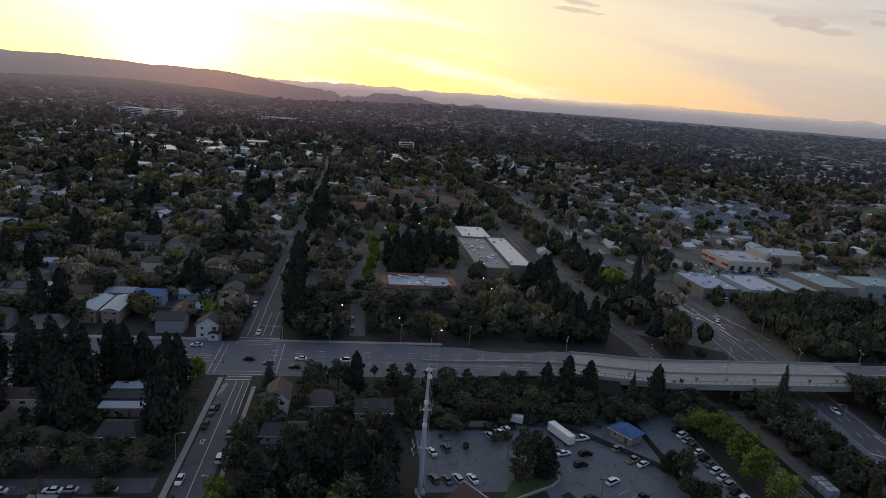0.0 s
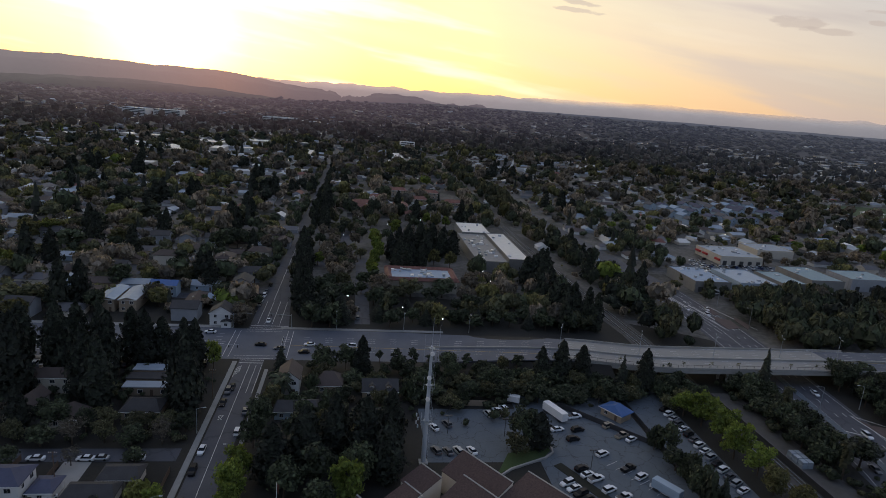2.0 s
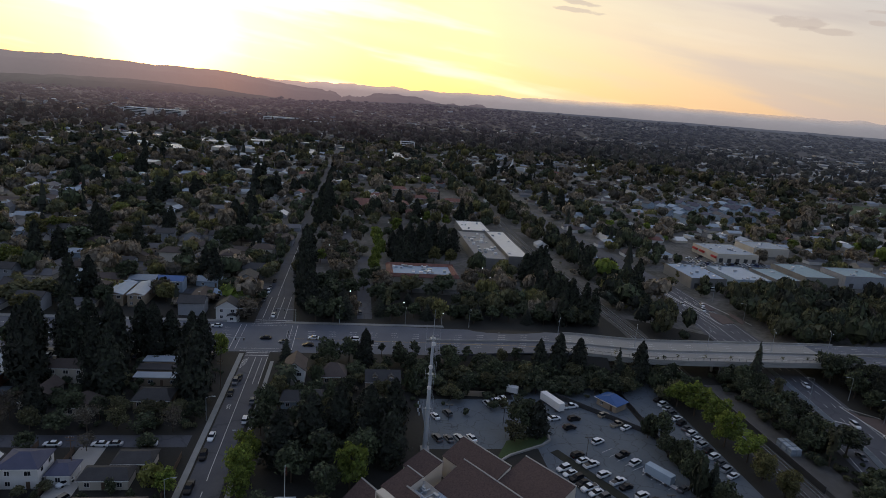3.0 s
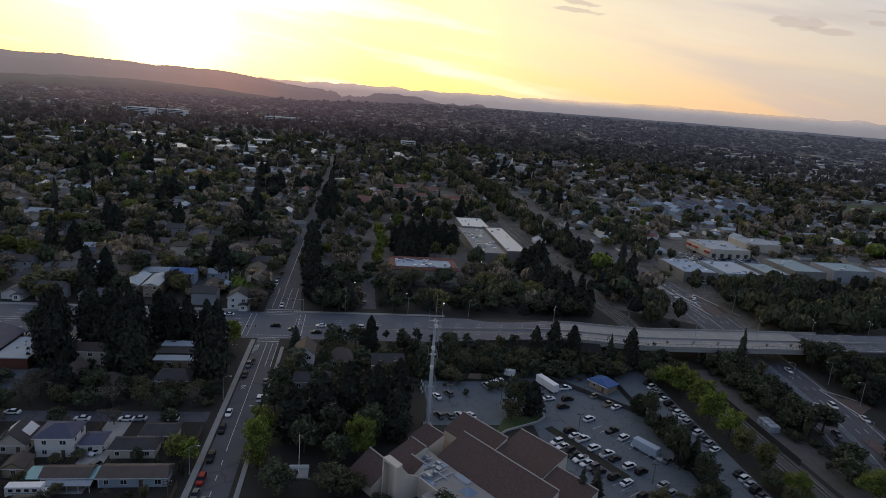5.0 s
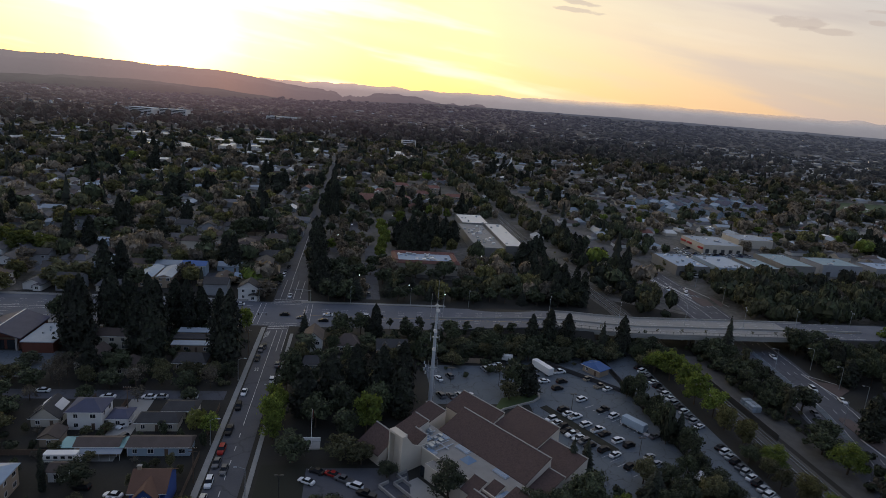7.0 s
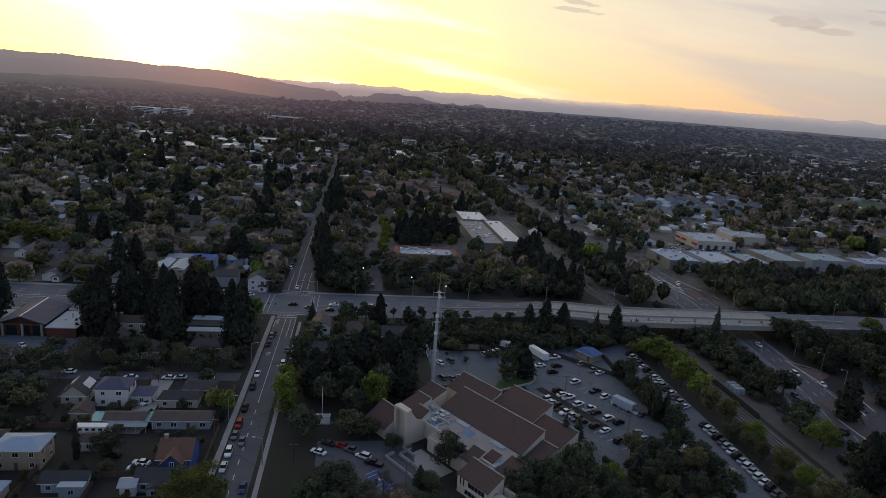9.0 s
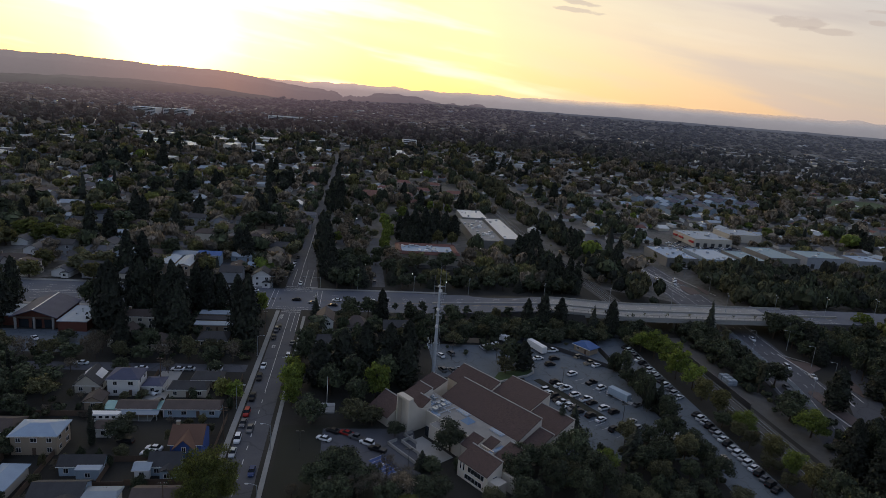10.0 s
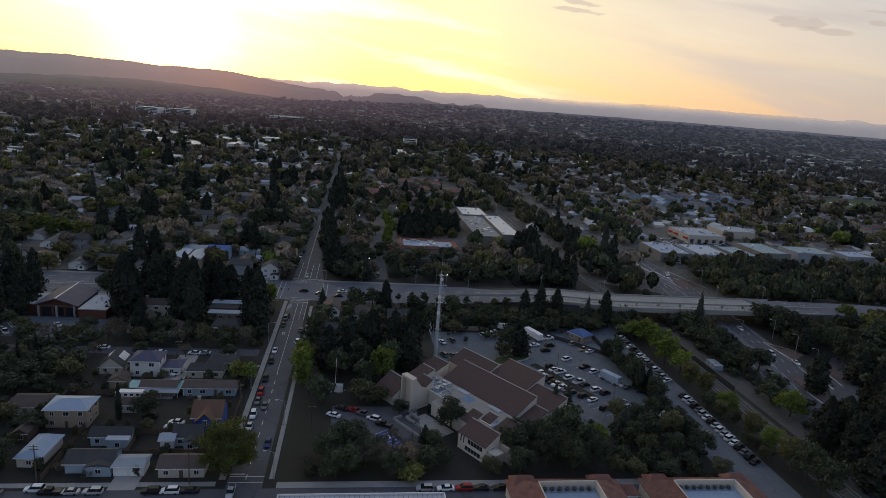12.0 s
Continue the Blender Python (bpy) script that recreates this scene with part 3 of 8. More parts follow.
def crown_palm(seed, h, r, fronds=34, fan=False):
    rng = np.random.RandomState(seed)
    vs, fs, n = [], [], 0
    for k in range(fronds):
        a = k * 2.399
        tilt = rng.uniform(-0.9, 0.9)
        ln = r * rng.uniform(0.75, 1.1)
        d = np.array([math.cos(a), math.sin(a), 0])
        s = np.array([-d[1], d[0], 0])
        pts = [np.array([0, 0, h]) + d * ln * u * math.cos(tilt * (1 - u * 0.4)) + np.array([0, 0, ln * (math.sin(tilt) * u - 0.5 * u * u)]) for u in (0.05, 0.35, 0.7, 1.0)]
        for i in range(3):
            w0, w1 = (0.08, 0.45, 0.38, 0.04)[i] * r * 0.45, (0.08, 0.45, 0.38, 0.04)[i + 1] * r * 0.45
            sag = np.array([0, 0, 0.25 * r * 0.3])
            vs += [pts[i], pts[i + 1], pts[i + 1] + s * w1 - sag, pts[i] + s * w0 - sag * 0.5, pts[i + 1] - s * w1 - sag, pts[i] - s * w0 - sag * 0.5]
            fs += [[n, n + 1, n + 2, n + 3], [n, n + 5, n + 4, n + 1]]
            n += 6
    if fan:      # skirt of dead fronds hanging down the trunk
        for k in range(60):
            a, z = k * 2.399, h - rng.uniform(0.3, h * 0.55)
            d = np.array([math.cos(a), math.sin(a), 0])
            s = np.array([-d[1], d[0], 0])
            w = r * 0.22
            vs += [d * 0.3 + s * w * 0.4 + [0, 0, z], d * 0.3 - s * w * 0.4 + [0, 0, z], d * r * 0.55 - s * w + [0, 0, z - 1.4], d * r * 0.55 + s * w + [0, 0, z - 1.4]]
            fs.append([n, n + 1, n + 2, n + 3])
            n += 4
    return np.array(vs), fs


TREE_KINDS = {
    # kind: (name, label, category, height, radius, crown builder, leaf, trunk radius, limbs)
    "broad": ("broadleaf_tree", "dark green broadleaf tree with an uneven crown", "tree", 10, 4.6, lambda s: crown_round(s, 10, 4.6, 13, 112, 0.62), "leaf_dark", 0.28, True),
    "olive": ("garden_tree", "dull olive broadleaf tree with a loose crown", "tree", 9, 4.6, lambda s: crown_round(s, 9, 4.6, 12, 110, 0.58), "leaf_olive", 0.26, True),
    "bright": ("leafy_tree", "bright yellow-green tree in fresh leaf", "tree", 10, 4.2, lambda s: crown_round(s, 10, 4.2, 14, 125, 0.52, 0.2), "leaf_bright", 0.25, True),
    "corner": ("spreading_tree", "broad spreading tree in fresh yellow-green leaf", "tree", 15, 8.2, lambda s: crown_round(s, 15, 8.2, 58, 190, 0.46, 0.10, 0.62, (0.15, 0.34), (0.35, 0.90)), "leaf_spring", 0.4, True),
    "moss": ("spreading_tree", "wide spreading tree in young yellow-olive leaf", "tree", 10, 5.0, lambda s: crown_round(s, 10, 5.0, 15, 120, 0.55, 0.2), "leaf_moss", 0.3, True),
    "brown": ("spring_tree", "brown-grey broadleaf tree just coming into leaf", "tree", 10, 5.0, lambda s: crown_round(s, 10, 5.0, 15, 115, 0.46, 0.25), "leaf_brown", 0.28, True),
    "sapling": ("sapling", "thin young sapling with few leaves", "tree", 3.2, 0.8, lambda s: crown_round(s, 3.2, 0.8, 5, 26, 0.26, 0.4, 0.12), "leaf_olive", 0.04, True),
    "bare": ("bare_tree", "grey-brown tree with sparse spring twigs", "tree", 9, 4.4, lambda s: crown_round(s, 9, 4.4, 12, 110, 0.32, 0.3, 0.4), "leaf_grey", 0.24, True),
    "yellow": ("flowering_shrub", "rounded shrub in yellow-green leaf", "shrub", 5, 4.0, lambda s: crown_round(s, 5, 4.0, 9, 110, 0.6, 0.1), "leaf_yellow", 0.18, True),
    "lolly": ("street_tree", "small clipped street tree with a dark round crown", "tree", 6.5, 2.0, lambda s: crown_round(s, 6.5, 2.0, 7, 90, 0.5, 0.42), "leaf_dark", 0.13, True),
    "redwood": ("redwood_tree", "tall dark redwood with dense drooping boughs", "tree", 26, 5.2, lambda s: crown_column(s, 26, 5.2, 1700, 1.0), "leaf_conifer", 0.55, False),
    "conifer": ("conifer_tree", "dark conifer with layered boughs", "tree", 14, 3.8, lambda s: crown_conifer(s, 14, 3.8, 0.06, 34, 11, 0.3, 0.72, 1.0), "leaf_conifer", 0.3, False),
    "cypress": ("cypress_tree", "slim dark pointed cypress tree", "tree", 10, 1.1, lambda s: crown_conifer(s, 10, 1.1, 0.03, 26, 7, -0.6, 0.5, 1.0), "leaf_conifer", 0.16, False),
    "bush": ("bush", "low dark evergreen bush", "shrub", 3, 2.4, lambda s: crown_round(s, 3, 2.4, 7, 70, 0.5, 0.1), "leaf_dark", 0.1, True),
    "palm": ("fan_palm", "tall fan palm with a skirt of dead fronds", "palm tree", 13, 2.4, lambda s: crown_palm(s, 12.2, 2.4, 36, True), "leaf_olive", 0.35, False),
    "date_palm": ("date_palm", "stout palm with long arching fronds", "palm tree", 9, 5.0, lambda s: crown_palm(s, 7.2, 5.0, 46), "leaf_dark", 0.45, False),
}
TREES = {}
tree_rng = random.Random(7)


def tree(kind, x, y, h, r, z=0.0):
    """One tree of that kind, h high, with a crown of radius r."""
    name, label, cat, h0, r0, build, leaf, trunk, spread = TREE_KINDS[kind]
    variants = 4 if kind in ("broad", "redwood", "olive", "conifer") else 3
    key = (kind, tree_rng.randrange(variants), 0 if y < 108 else 1 if y < 215 else 2)
    m = at(x, y, z, tree_rng.uniform(0, 360), (r / r0, r / r0, h / h0))
    if key not in TREES:
        seed = 11 * key[1] + sum(map(ord, kind))
        e = thing(name, m, label, cat, "trees")
        part("trunk", limbs(seed, h0, r0, trunk, spread), "bark", e)
        DETAIL[0] = LEVELS[key[2]]
        v, f = build(seed)
        sheet_mesh("crown", v, f, leaf, e)
        TREES[key] = e
        return e
    return place(TREES[key], m)


# ---- the town in the distance: too many to count ----
far_rng = np.random.RandomState(21)


def blocked(x, y):
    """Ground kept free of the scattered wood and houses."""
    b = (np.abs(x + 40) < 7) & (y > 200) & (y < 1250)
    b |= (x > 116) & (x < 137) & (y < 1200)
    b |= (np.abs(x - np.interp(y, [300, 380, 470, 640, 760, 761, 1700], [187, 182, 176, 168, 165, 9e4, 9e4])) < 13)
    b |= (y < 262)
    b |= (x > -33) & (x < 112) & (y < 520)
    b |= (x > 195) & (x < 405) & (y < 376)
    b |= (x > 234) & (x < 354) & (y < 462)
    b |= (x > 325) & (x < 505) & (y > 560) & (y < 715) & (y - 0.28 * x > 460) & (y - 0.28 * x < 578)
    b |= (x > 640) & (x < 800) & (y > 665) & (y < 800)
    b |= (x > -480) & (x < -46) & (y < 420) & ((np.abs(y - 288) < 6) | (np.abs(y - 333) < 6) | (np.abs(y - 379) < 6))
    return b


def scatter(r0, r1, n, az=(-38, 52)):
    """Points at even density over a wide sector ahead."""
    r = np.sqrt(far_rng.uniform(r0 ** 2, r1 ** 2, n))
    a = np.radians(far_rng.uniform(az[0], az[1], n))
    return r * np.sin(a) - 5, r * np.cos(a) - 40


def clump_template(seed, quads, size, lobes=3):
    rng = np.random.RandomState(seed)
    vs, fs, n = [], [], 0
    for k in range(lobes):
        c = np.array([rng.uniform(-0.45, 0.45), rng.uniform(-0.45, 0.45), rng.uniform(0.45, 0.72)])
        iv, jf = ICO1
        iv, jf = shards(rng, iv, jf, 0.28, 1.15)
        vs.append(c + iv * [0.5, 0.5, 0.27])
        fs += [[i + n for i in q] for q in jf]
        n += len(iv)
        if quads:
            d = rng.normal(size=(quads, 3))
            d /= np.linalg.norm(d, axis=1, keepdims=True)
            d[:, 2] = np.abs(d[:, 2])
            q, f = leaf_quads(rng, c + d * [0.55, 0.55, 0.3] * rng.uniform(0.85, 1.15, (quads, 1)), d, size)
            vs.append(q * [1, 1, 1])
            fs += (f + n).tolist()
            n += len(q)
    return np.concatenate(vs), fs


def spire_template(seed, levels=7):
    rng = np.random.RandomState(seed)
    vs, fs, n, m = [], [], 0, 7
    for k in range(levels):
        u = k / levels
        z0, z1 = 0.05 + 0.95 * u, min(1.0, 0.05 + 0.95 * (u + 2.0 / levels))
        r0 = (1 - u) ** 0.8
        ring = [[math.cos(2 * math.pi * (j + 0.5 * (k % 2)) / m) * r0 * rng.uniform(0.7, 1.2), math.sin(2 * math.pi * (j + 0.5 * (k % 2)) / m) * r0 * rng.uniform(0.7, 1.2), z0 - rng.uniform(0, 0.06)] for j in range(m)]
        vs += ring + [[0, 0, z1]]
        fs += [[n + j, n + (j + 1) % m, n + m] for j in range(m)]
        n += m + 1
    return np.array(vs), fs


def joined(name, templates, x, y, r, h, mats, label, category, z=0.0, weights=None):
    """Many plants in one mesh; each takes one template, size, turn and leaf colour."""
    V, F, I, n = [], [], [], 0
    for i in range(len(x)):
        tv, tf = templates[far_rng.randint(len(templates))]
        a = far_rng.uniform(0, 6.28)
        c, s = math.cos(a), math.sin(a)
        v = np.c_[(tv[:, 0] * c - tv[:, 1] * s) * r[i] + x[i], (tv[:, 0] * s + tv[:, 1] * c) * r[i] + y[i], tv[:, 2] * h[i] + z + land(x[i], y[i])]
        V.append(v)
        F += [[k + n for k in f] for f in tf]
        I += [far_rng.choice(len(mats), p=weights)] * len(tf)
        n += len(tv)
    return tagged(sheet_mesh(name, np.concatenate(V), F, mats, index=I), label, category, kind="stuff")


def wood(name, r0, r1, n, size, templates, mats, weights, label, tall=(0.62, 0.98), az=(-38, 52)):
    x, y = scatter(r0, r1, n, az)
    keep = ~blocked(x, y)
    # trees stand in drifts, with yards and streets between
    x, y = x[keep], y[keep]
    drift = np.array([0.6 * noise.noise((a / 120, b / 120, 3.1)) + 0.5 * noise.noise((a / 420, b / 420, 7.7)) for a, b in zip(x, y)])
    keep = drift + far_rng.uniform(-0.55, 0.35, len(x)) > -0.34
    x, y = x[keep], y[keep]
    r = size * far_rng.uniform(0.45, 1.0, len(x)) * far_rng.choice([0.8, 1.2, 1.7], len(x), p=[0.45, 0.4, 0.15])
    h = r * 2 * far_rng.uniform(*tall, len(x))
    return joined(name, templates, x, y, r, h, mats, label, "trees", weights=weights)


# weighted to pale leaves, whose colour stands in for mid-distance haze
LEAVES, SHARE = ["leaf_dark", "leaf_olive", "leaf_brown", "leaf_moss", "leaf_bright", "leaf_conifer", "leaf_grey"], [0.13, 0.22, 0.33, 0.14, 0.012, 0.058, 0.11]


def hazed_far(name, a, b, island=0.15):
    """Far leaves and ground, dimmed, with haze painted in as glow, most towards the sun."""
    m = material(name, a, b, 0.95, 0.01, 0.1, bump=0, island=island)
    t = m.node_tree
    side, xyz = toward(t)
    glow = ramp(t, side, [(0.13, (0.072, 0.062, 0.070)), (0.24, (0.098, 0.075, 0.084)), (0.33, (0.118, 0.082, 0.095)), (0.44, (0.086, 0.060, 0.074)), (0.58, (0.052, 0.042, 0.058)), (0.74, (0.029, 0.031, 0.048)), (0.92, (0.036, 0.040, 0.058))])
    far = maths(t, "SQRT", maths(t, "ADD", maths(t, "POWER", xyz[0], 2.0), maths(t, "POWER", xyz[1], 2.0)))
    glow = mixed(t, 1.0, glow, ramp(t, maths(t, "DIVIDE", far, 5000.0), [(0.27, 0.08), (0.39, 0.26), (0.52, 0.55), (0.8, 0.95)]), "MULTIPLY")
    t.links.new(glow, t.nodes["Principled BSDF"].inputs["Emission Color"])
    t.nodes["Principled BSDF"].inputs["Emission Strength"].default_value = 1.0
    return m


# evening haze is put into these far colours as emission
M["haze_earth"] = hazed_far("haze_earth", (0.022, 0.021, 0.017), (0.012, 0.013, 0.010), 0.0)
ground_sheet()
M["haze_dark"] = hazed_far("haze_dark", (0.010, 0.012, 0.009), (0.030, 0.031, 0.023))
M["haze_olive"] = hazed_far("haze_olive", (0.044, 0.046, 0.032), (0.08, 0.078, 0.055))
M["haze_pale"] = hazed_far("haze_pale", (0.10, 0.10, 0.10), (0.16, 0.15, 0.15))
M["haze_brown"] = hazed_far("haze_brown", (0.07, 0.06, 0.048), (0.13, 0.112, 0.09))
FAR_LEAVES = ["haze_dark", "haze_olive", "haze_pale"]
C_NEAR = [clump_template(s, 16, 0.25, 4) for s in range(6)]
C_MID = [clump_template(s + 20, 5, 0.34, 3) for s in range(5)]
C_DIST = [clump_template(s + 60, 0, 0.5, 1) for s in range(5)]
C_FAR = [clump_template(s + 40, 0, 0.5, 2) for s in range(5)]
SPIRES = [spire_template(s) for s in range(4)]
wood("woods_mid", 255, 760, 3500, 5.7, C_NEAR, LEAVES, SHARE, "dim mixed trees between the houses", tall=(0.65, 1.0))
wood("woods_town", 760, 1400, 5600, 7.2, C_MID, LEAVES, SHARE, "dim mixed trees over the town")
# from 1400 m on the trees carry painted haze as glow
wood("backdrop_woods_near", 1400, 1950, 5200, 10.0, C_FAR, ["haze_dark", "haze_olive", "haze_brown"], [0.45, 0.3, 0.25], "far tree canopy over the town, haze painted in as glow")
wood("backdrop_woods", 1950, 4250, 15000, 19.0, C_DIST, FAR_LEAVES, [0.72, 0.275, 0.005], "tree canopy at the town's far edge, haze painted in as glow", tall=(0.22, 0.45))
wood("shrubs_mid", 255, 640, 2600, 2.0, C_FAR, LEAVES, [0.25, 0.24, 0.3, 0.10, 0.03, 0.03, 0.05], "hedges and shrubs in the yards", tall=(0.6, 0.9))
wood("spires_mid", 255, 1400, 420, 3.6, SPIRES, ["leaf_conifer"], [1.0], "dark pointed conifers among the trees", tall=(1.8, 2.8))
wood("backdrop_spires", 1400, 2300, 420, 5.5, SPIRES, ["haze_dark"], [1.0], "far dark conifers over the canopy, with painted haze glow", tall=(1.5, 2.4))

# ---- houses in the distance ----
# the blue in roof_light is reflected sky, put into the base colour
for key, a, b, rough in (("roof_grey", (0.135, 0.132, 0.138), (0.085, 0.083, 0.088), 0.8), ("roof_slate", (0.058, 0.066, 0.118), (0.040, 0.046, 0.082), 0.7), ("roof_brown", (0.098, 0.074, 0.064), (0.062, 0.048, 0.042), 0.85),
                         ("roof_light", (0.33, 0.38, 0.43), (0.25, 0.29, 0.33), 0.7), ("roof_tile", (0.205, 0.086, 0.064), (0.130, 0.056, 0.045), 0.8),
                         ("roof_white", (0.66, 0.65, 0.62), (0.52, 0.51, 0.49), 0.6), ("roof_blue", (0.030, 0.115, 0.33), (0.022, 0.085, 0.25), 0.55),
                         ("wall_cream", (0.48, 0.44, 0.37), (0.40, 0.365, 0.31), 0.85), ("wall_white", (0.66, 0.65, 0.63), (0.55, 0.545, 0.53), 0.8),
                         ("wall_grey", (0.27, 0.28, 0.30), (0.21, 0.22, 0.235), 0.85), ("wall_tan", (0.30, 0.235, 0.17), (0.24, 0.19, 0.14), 0.85)):
    M[key] = material(key, a, b, rough, 0.35, 4.0, bump=0.3, vary=0.16 if key.startswith("roof") else 0.1, island=0.14)


def house_stuff(name, r0, r1, n, size, label, az=(-38, 52), flat=0.15, white=0.08):
    x, y = scatter(r0, r1, n, az)
    keep = ~blocked(x, y)
    V, F, I, k = [], [], [], 0
    mats = ["roof_grey", "roof_brown", "roof_light", "roof_white", "roof_tile", "wall_cream", "wall_white", "wall_grey"]
    for px, py in zip(x[keep], y[keep]):
        w, d = size * far_rng.uniform(0.75, 1.5), size * far_rng.uniform(0.6, 1.0)
        if far_rng.uniform() < 0.5:
            w, d = d, w
        h, top = far_rng.choice([3.2, 3.4, 5.8], p=[0.45, 0.35, 0.20]) * (size / 9) ** 0.5, far_rng.uniform(1.4, 2.4)
        hip = far_rng.choice([0, 0.3])
        a = far_rng.choice([0, 0, 0.12, -0.1])
        c, s = math.cos(a), math.sin(a)
        is_flat = far_rng.uniform() < flat
        o = 0.4
        if is_flat:
            vs = [(-w, -d, 0), (w, -d, 0), (w, d, 0), (-w, d, 0), (-w, -d, h), (w, -d, h), (w, d, h), (-w, d, h)]
            fs, kinds = [(0, 1, 5, 4), (1, 2, 6, 5), (2, 3, 7, 6), (3, 0, 4, 7), (4, 5, 6, 7)], "wwwwr"
        elif w > d:
            vs = [(-w, -d, 0), (w, -d, 0), (w, d, 0), (-w, d, 0), (-w, -d, h), (w, -d, h), (w, d, h), (-w, d, h),
                  (-w - o, -d - o, h - .2), (w + o, -d - o, h - .2), (w + o, d + o, h - .2), (-w - o, d + o, h - .2), (-w - o + hip * w, 0, h + top), (w + o - hip * w, 0, h + top)]
            fs, kinds = [(0, 1, 5, 4), (1, 2, 6, 5), (2, 3, 7, 6), (3, 0, 4, 7), (8, 9, 13, 12), (10, 11, 12, 13), (11, 8, 12), (9, 10, 13)], "wwwwrr" + ("rr" if hip else "ww")
        else:
            vs = [(-w, -d, 0), (w, -d, 0), (w, d, 0), (-w, d, 0), (-w, -d, h), (w, -d, h), (w, d, h), (-w, d, h),
                  (-w - o, -d - o, h - .2), (w + o, -d - o, h - .2), (w + o, d + o, h - .2), (-w - o, d + o, h - .2), (0, -d - o + hip * d, h + top), (0, d + o - hip * d, h + top)]
            fs, kinds = [(0, 1, 5, 4), (1, 2, 6, 5), (2, 3, 7, 6), (3, 0, 4, 7), (9, 10, 13, 12), (11, 8, 12, 13), (8, 9, 12), (10, 11, 13)], "wwwwrr" + ("rr" if hip else "ww")
        if is_flat:
            roof = far_rng.choice([2, 3], p=[0.6, 0.4])
        else:
            roof = far_rng.choice([0, 1, 2, 3, 4], p=[0.40, 0.22, 0.27, white * 0.5, 0.11 - white * 0.5])
        wall = far_rng.choice([5, 6, 7])
        gz = float(land(px, py))
        V += [(px + v[0] * c - v[1] * s, py + v[0] * s + v[1] * c, v[2] + gz) for v in vs]
        F += [[i + k for i in f] for f in fs]
        I += [int(roof) if q == "r" else int(wall) for q in kinds]
        k += len(vs)
    return tagged(sheet_mesh(name, V, F, mats, index=I), label, "houses", kind="stuff")


house_stuff("houses_mid", 425, 800, 700, 5.6, "distant houses with grey and brown roofs", flat=0.05, white=0.12)
house_stuff("houses_town", 800, 1400, 1500, 6.2, "distant houses with grey, brown and pale roofs", flat=0.16, white=0.14)
house_stuff("houses_far", 1400, 2600, 900, 8.0, "far houses and flat-roofed blocks", flat=0.4, white=0.16)
house_stuff("houses_distance", 2600, 4000, 160, 13.0, "pale flat roofs in the far distance", flat=0.8)
house_stuff("blocks_west", 700, 1300, 80, 12.0, "pale flat-roofed blocks among the trees", az=(-36, -1), flat=1.0)
house_stuff("works_far", 1500, 2600, 220, 15.0, "rows of pale flat-roofed works on the plain", az=(30, 50), flat=1.0)

# ---- houses and buildings ----
# warehouse walls are darkened for shade; blue-grey house roofs carry a painted sky reflection
for key, a, b, rough in (("shingle", (0.088, 0.054, 0.045), (0.060, 0.037, 0.032), 0.9), ("stucco", (0.62, 0.56, 0.47), (0.53, 0.48, 0.405), 0.9), ("flat_roof", (0.30, 0.29, 0.27), (0.22, 0.21, 0.20), 0.9),
                         ("metal_light", (0.42, 0.45, 0.49), (0.33, 0.36, 0.40), 0.45), ("teal_roof", (0.24, 0.46, 0.47), (0.18, 0.35, 0.37), 0.6), ("wall_blue", (0.035, 0.085, 0.30), (0.028, 0.07, 0.24), 0.8),
                         ("wall_paleblue", (0.34, 0.42, 0.50), (0.28, 0.35, 0.42), 0.8), ("wood_red", (0.13, 0.042, 0.026), (0.10, 0.034, 0.022), 0.8), ("fence_wood", (0.13, 0.085, 0.058), (0.09, 0.062, 0.045), 0.9),
                         ("roof_rust", (0.150, 0.078, 0.050), (0.110, 0.060, 0.040), 0.85), ("roof_sky", (0.26, 0.35, 0.46), (0.20, 0.27, 0.36), 0.6), ("warehouse_roof", (0.20, 0.30, 0.34), (0.15, 0.235, 0.27), 0.6), ("warehouse_wall", (0.22, 0.215, 0.20), (0.175, 0.17, 0.16), 0.85), ("steel", (0.36, 0.40, 0.43), (0.30, 0.33, 0.36), 0.45), ("dark_metal", (0.05, 0.05, 0.052), (0.035, 0.035, 0.037), 0.5),
                         ("red_awning", (0.42, 0.03, 0.03), (0.34, 0.025, 0.025), 0.7), ("white_trim", (0.78, 0.77, 0.75), (0.68, 0.67, 0.66), 0.6)):
    M[key] = material(key, a, b, rough, 0.35, 5.0, bump=0.35, vary=0.08, metal=0.5 if key == "steel" else 0.0)
M["shingle"] = material("shingle", (0.112, 0.070, 0.060), (0.050, 0.033, 0.030), 0.95, 2.2, 6.0, bump=0.8, spread=0.32, depth=0.08)
M["roof_tile"] = material("roof_tile", (0.225, 0.098, 0.072), (0.105, 0.048, 0.040), 0.85, 0.5, 3.0, bump=0.8, vary=0.2, spread=0.3, depth=0.08)
M["pane"] = glassy("pane", (0.02, 0.025, 0.03))
M["solar"] = glassy("solar", (0.015, 0.03, 0.09), 0.15)
M["skylight"] = glassy("skylight", (0.16, 0.24, 0.34), 0.2)
M["lamp_warm"] = emitter("lamp_warm", (1.0, 0.82, 0.55), 3.0)
M["lamp_white"] = emitter("lamp_white", (0.9, 0.95, 1.0), 3.0)
M["lamp_red"] = emitter("lamp_red", (1.0, 0.06, 0.04), 5.0)


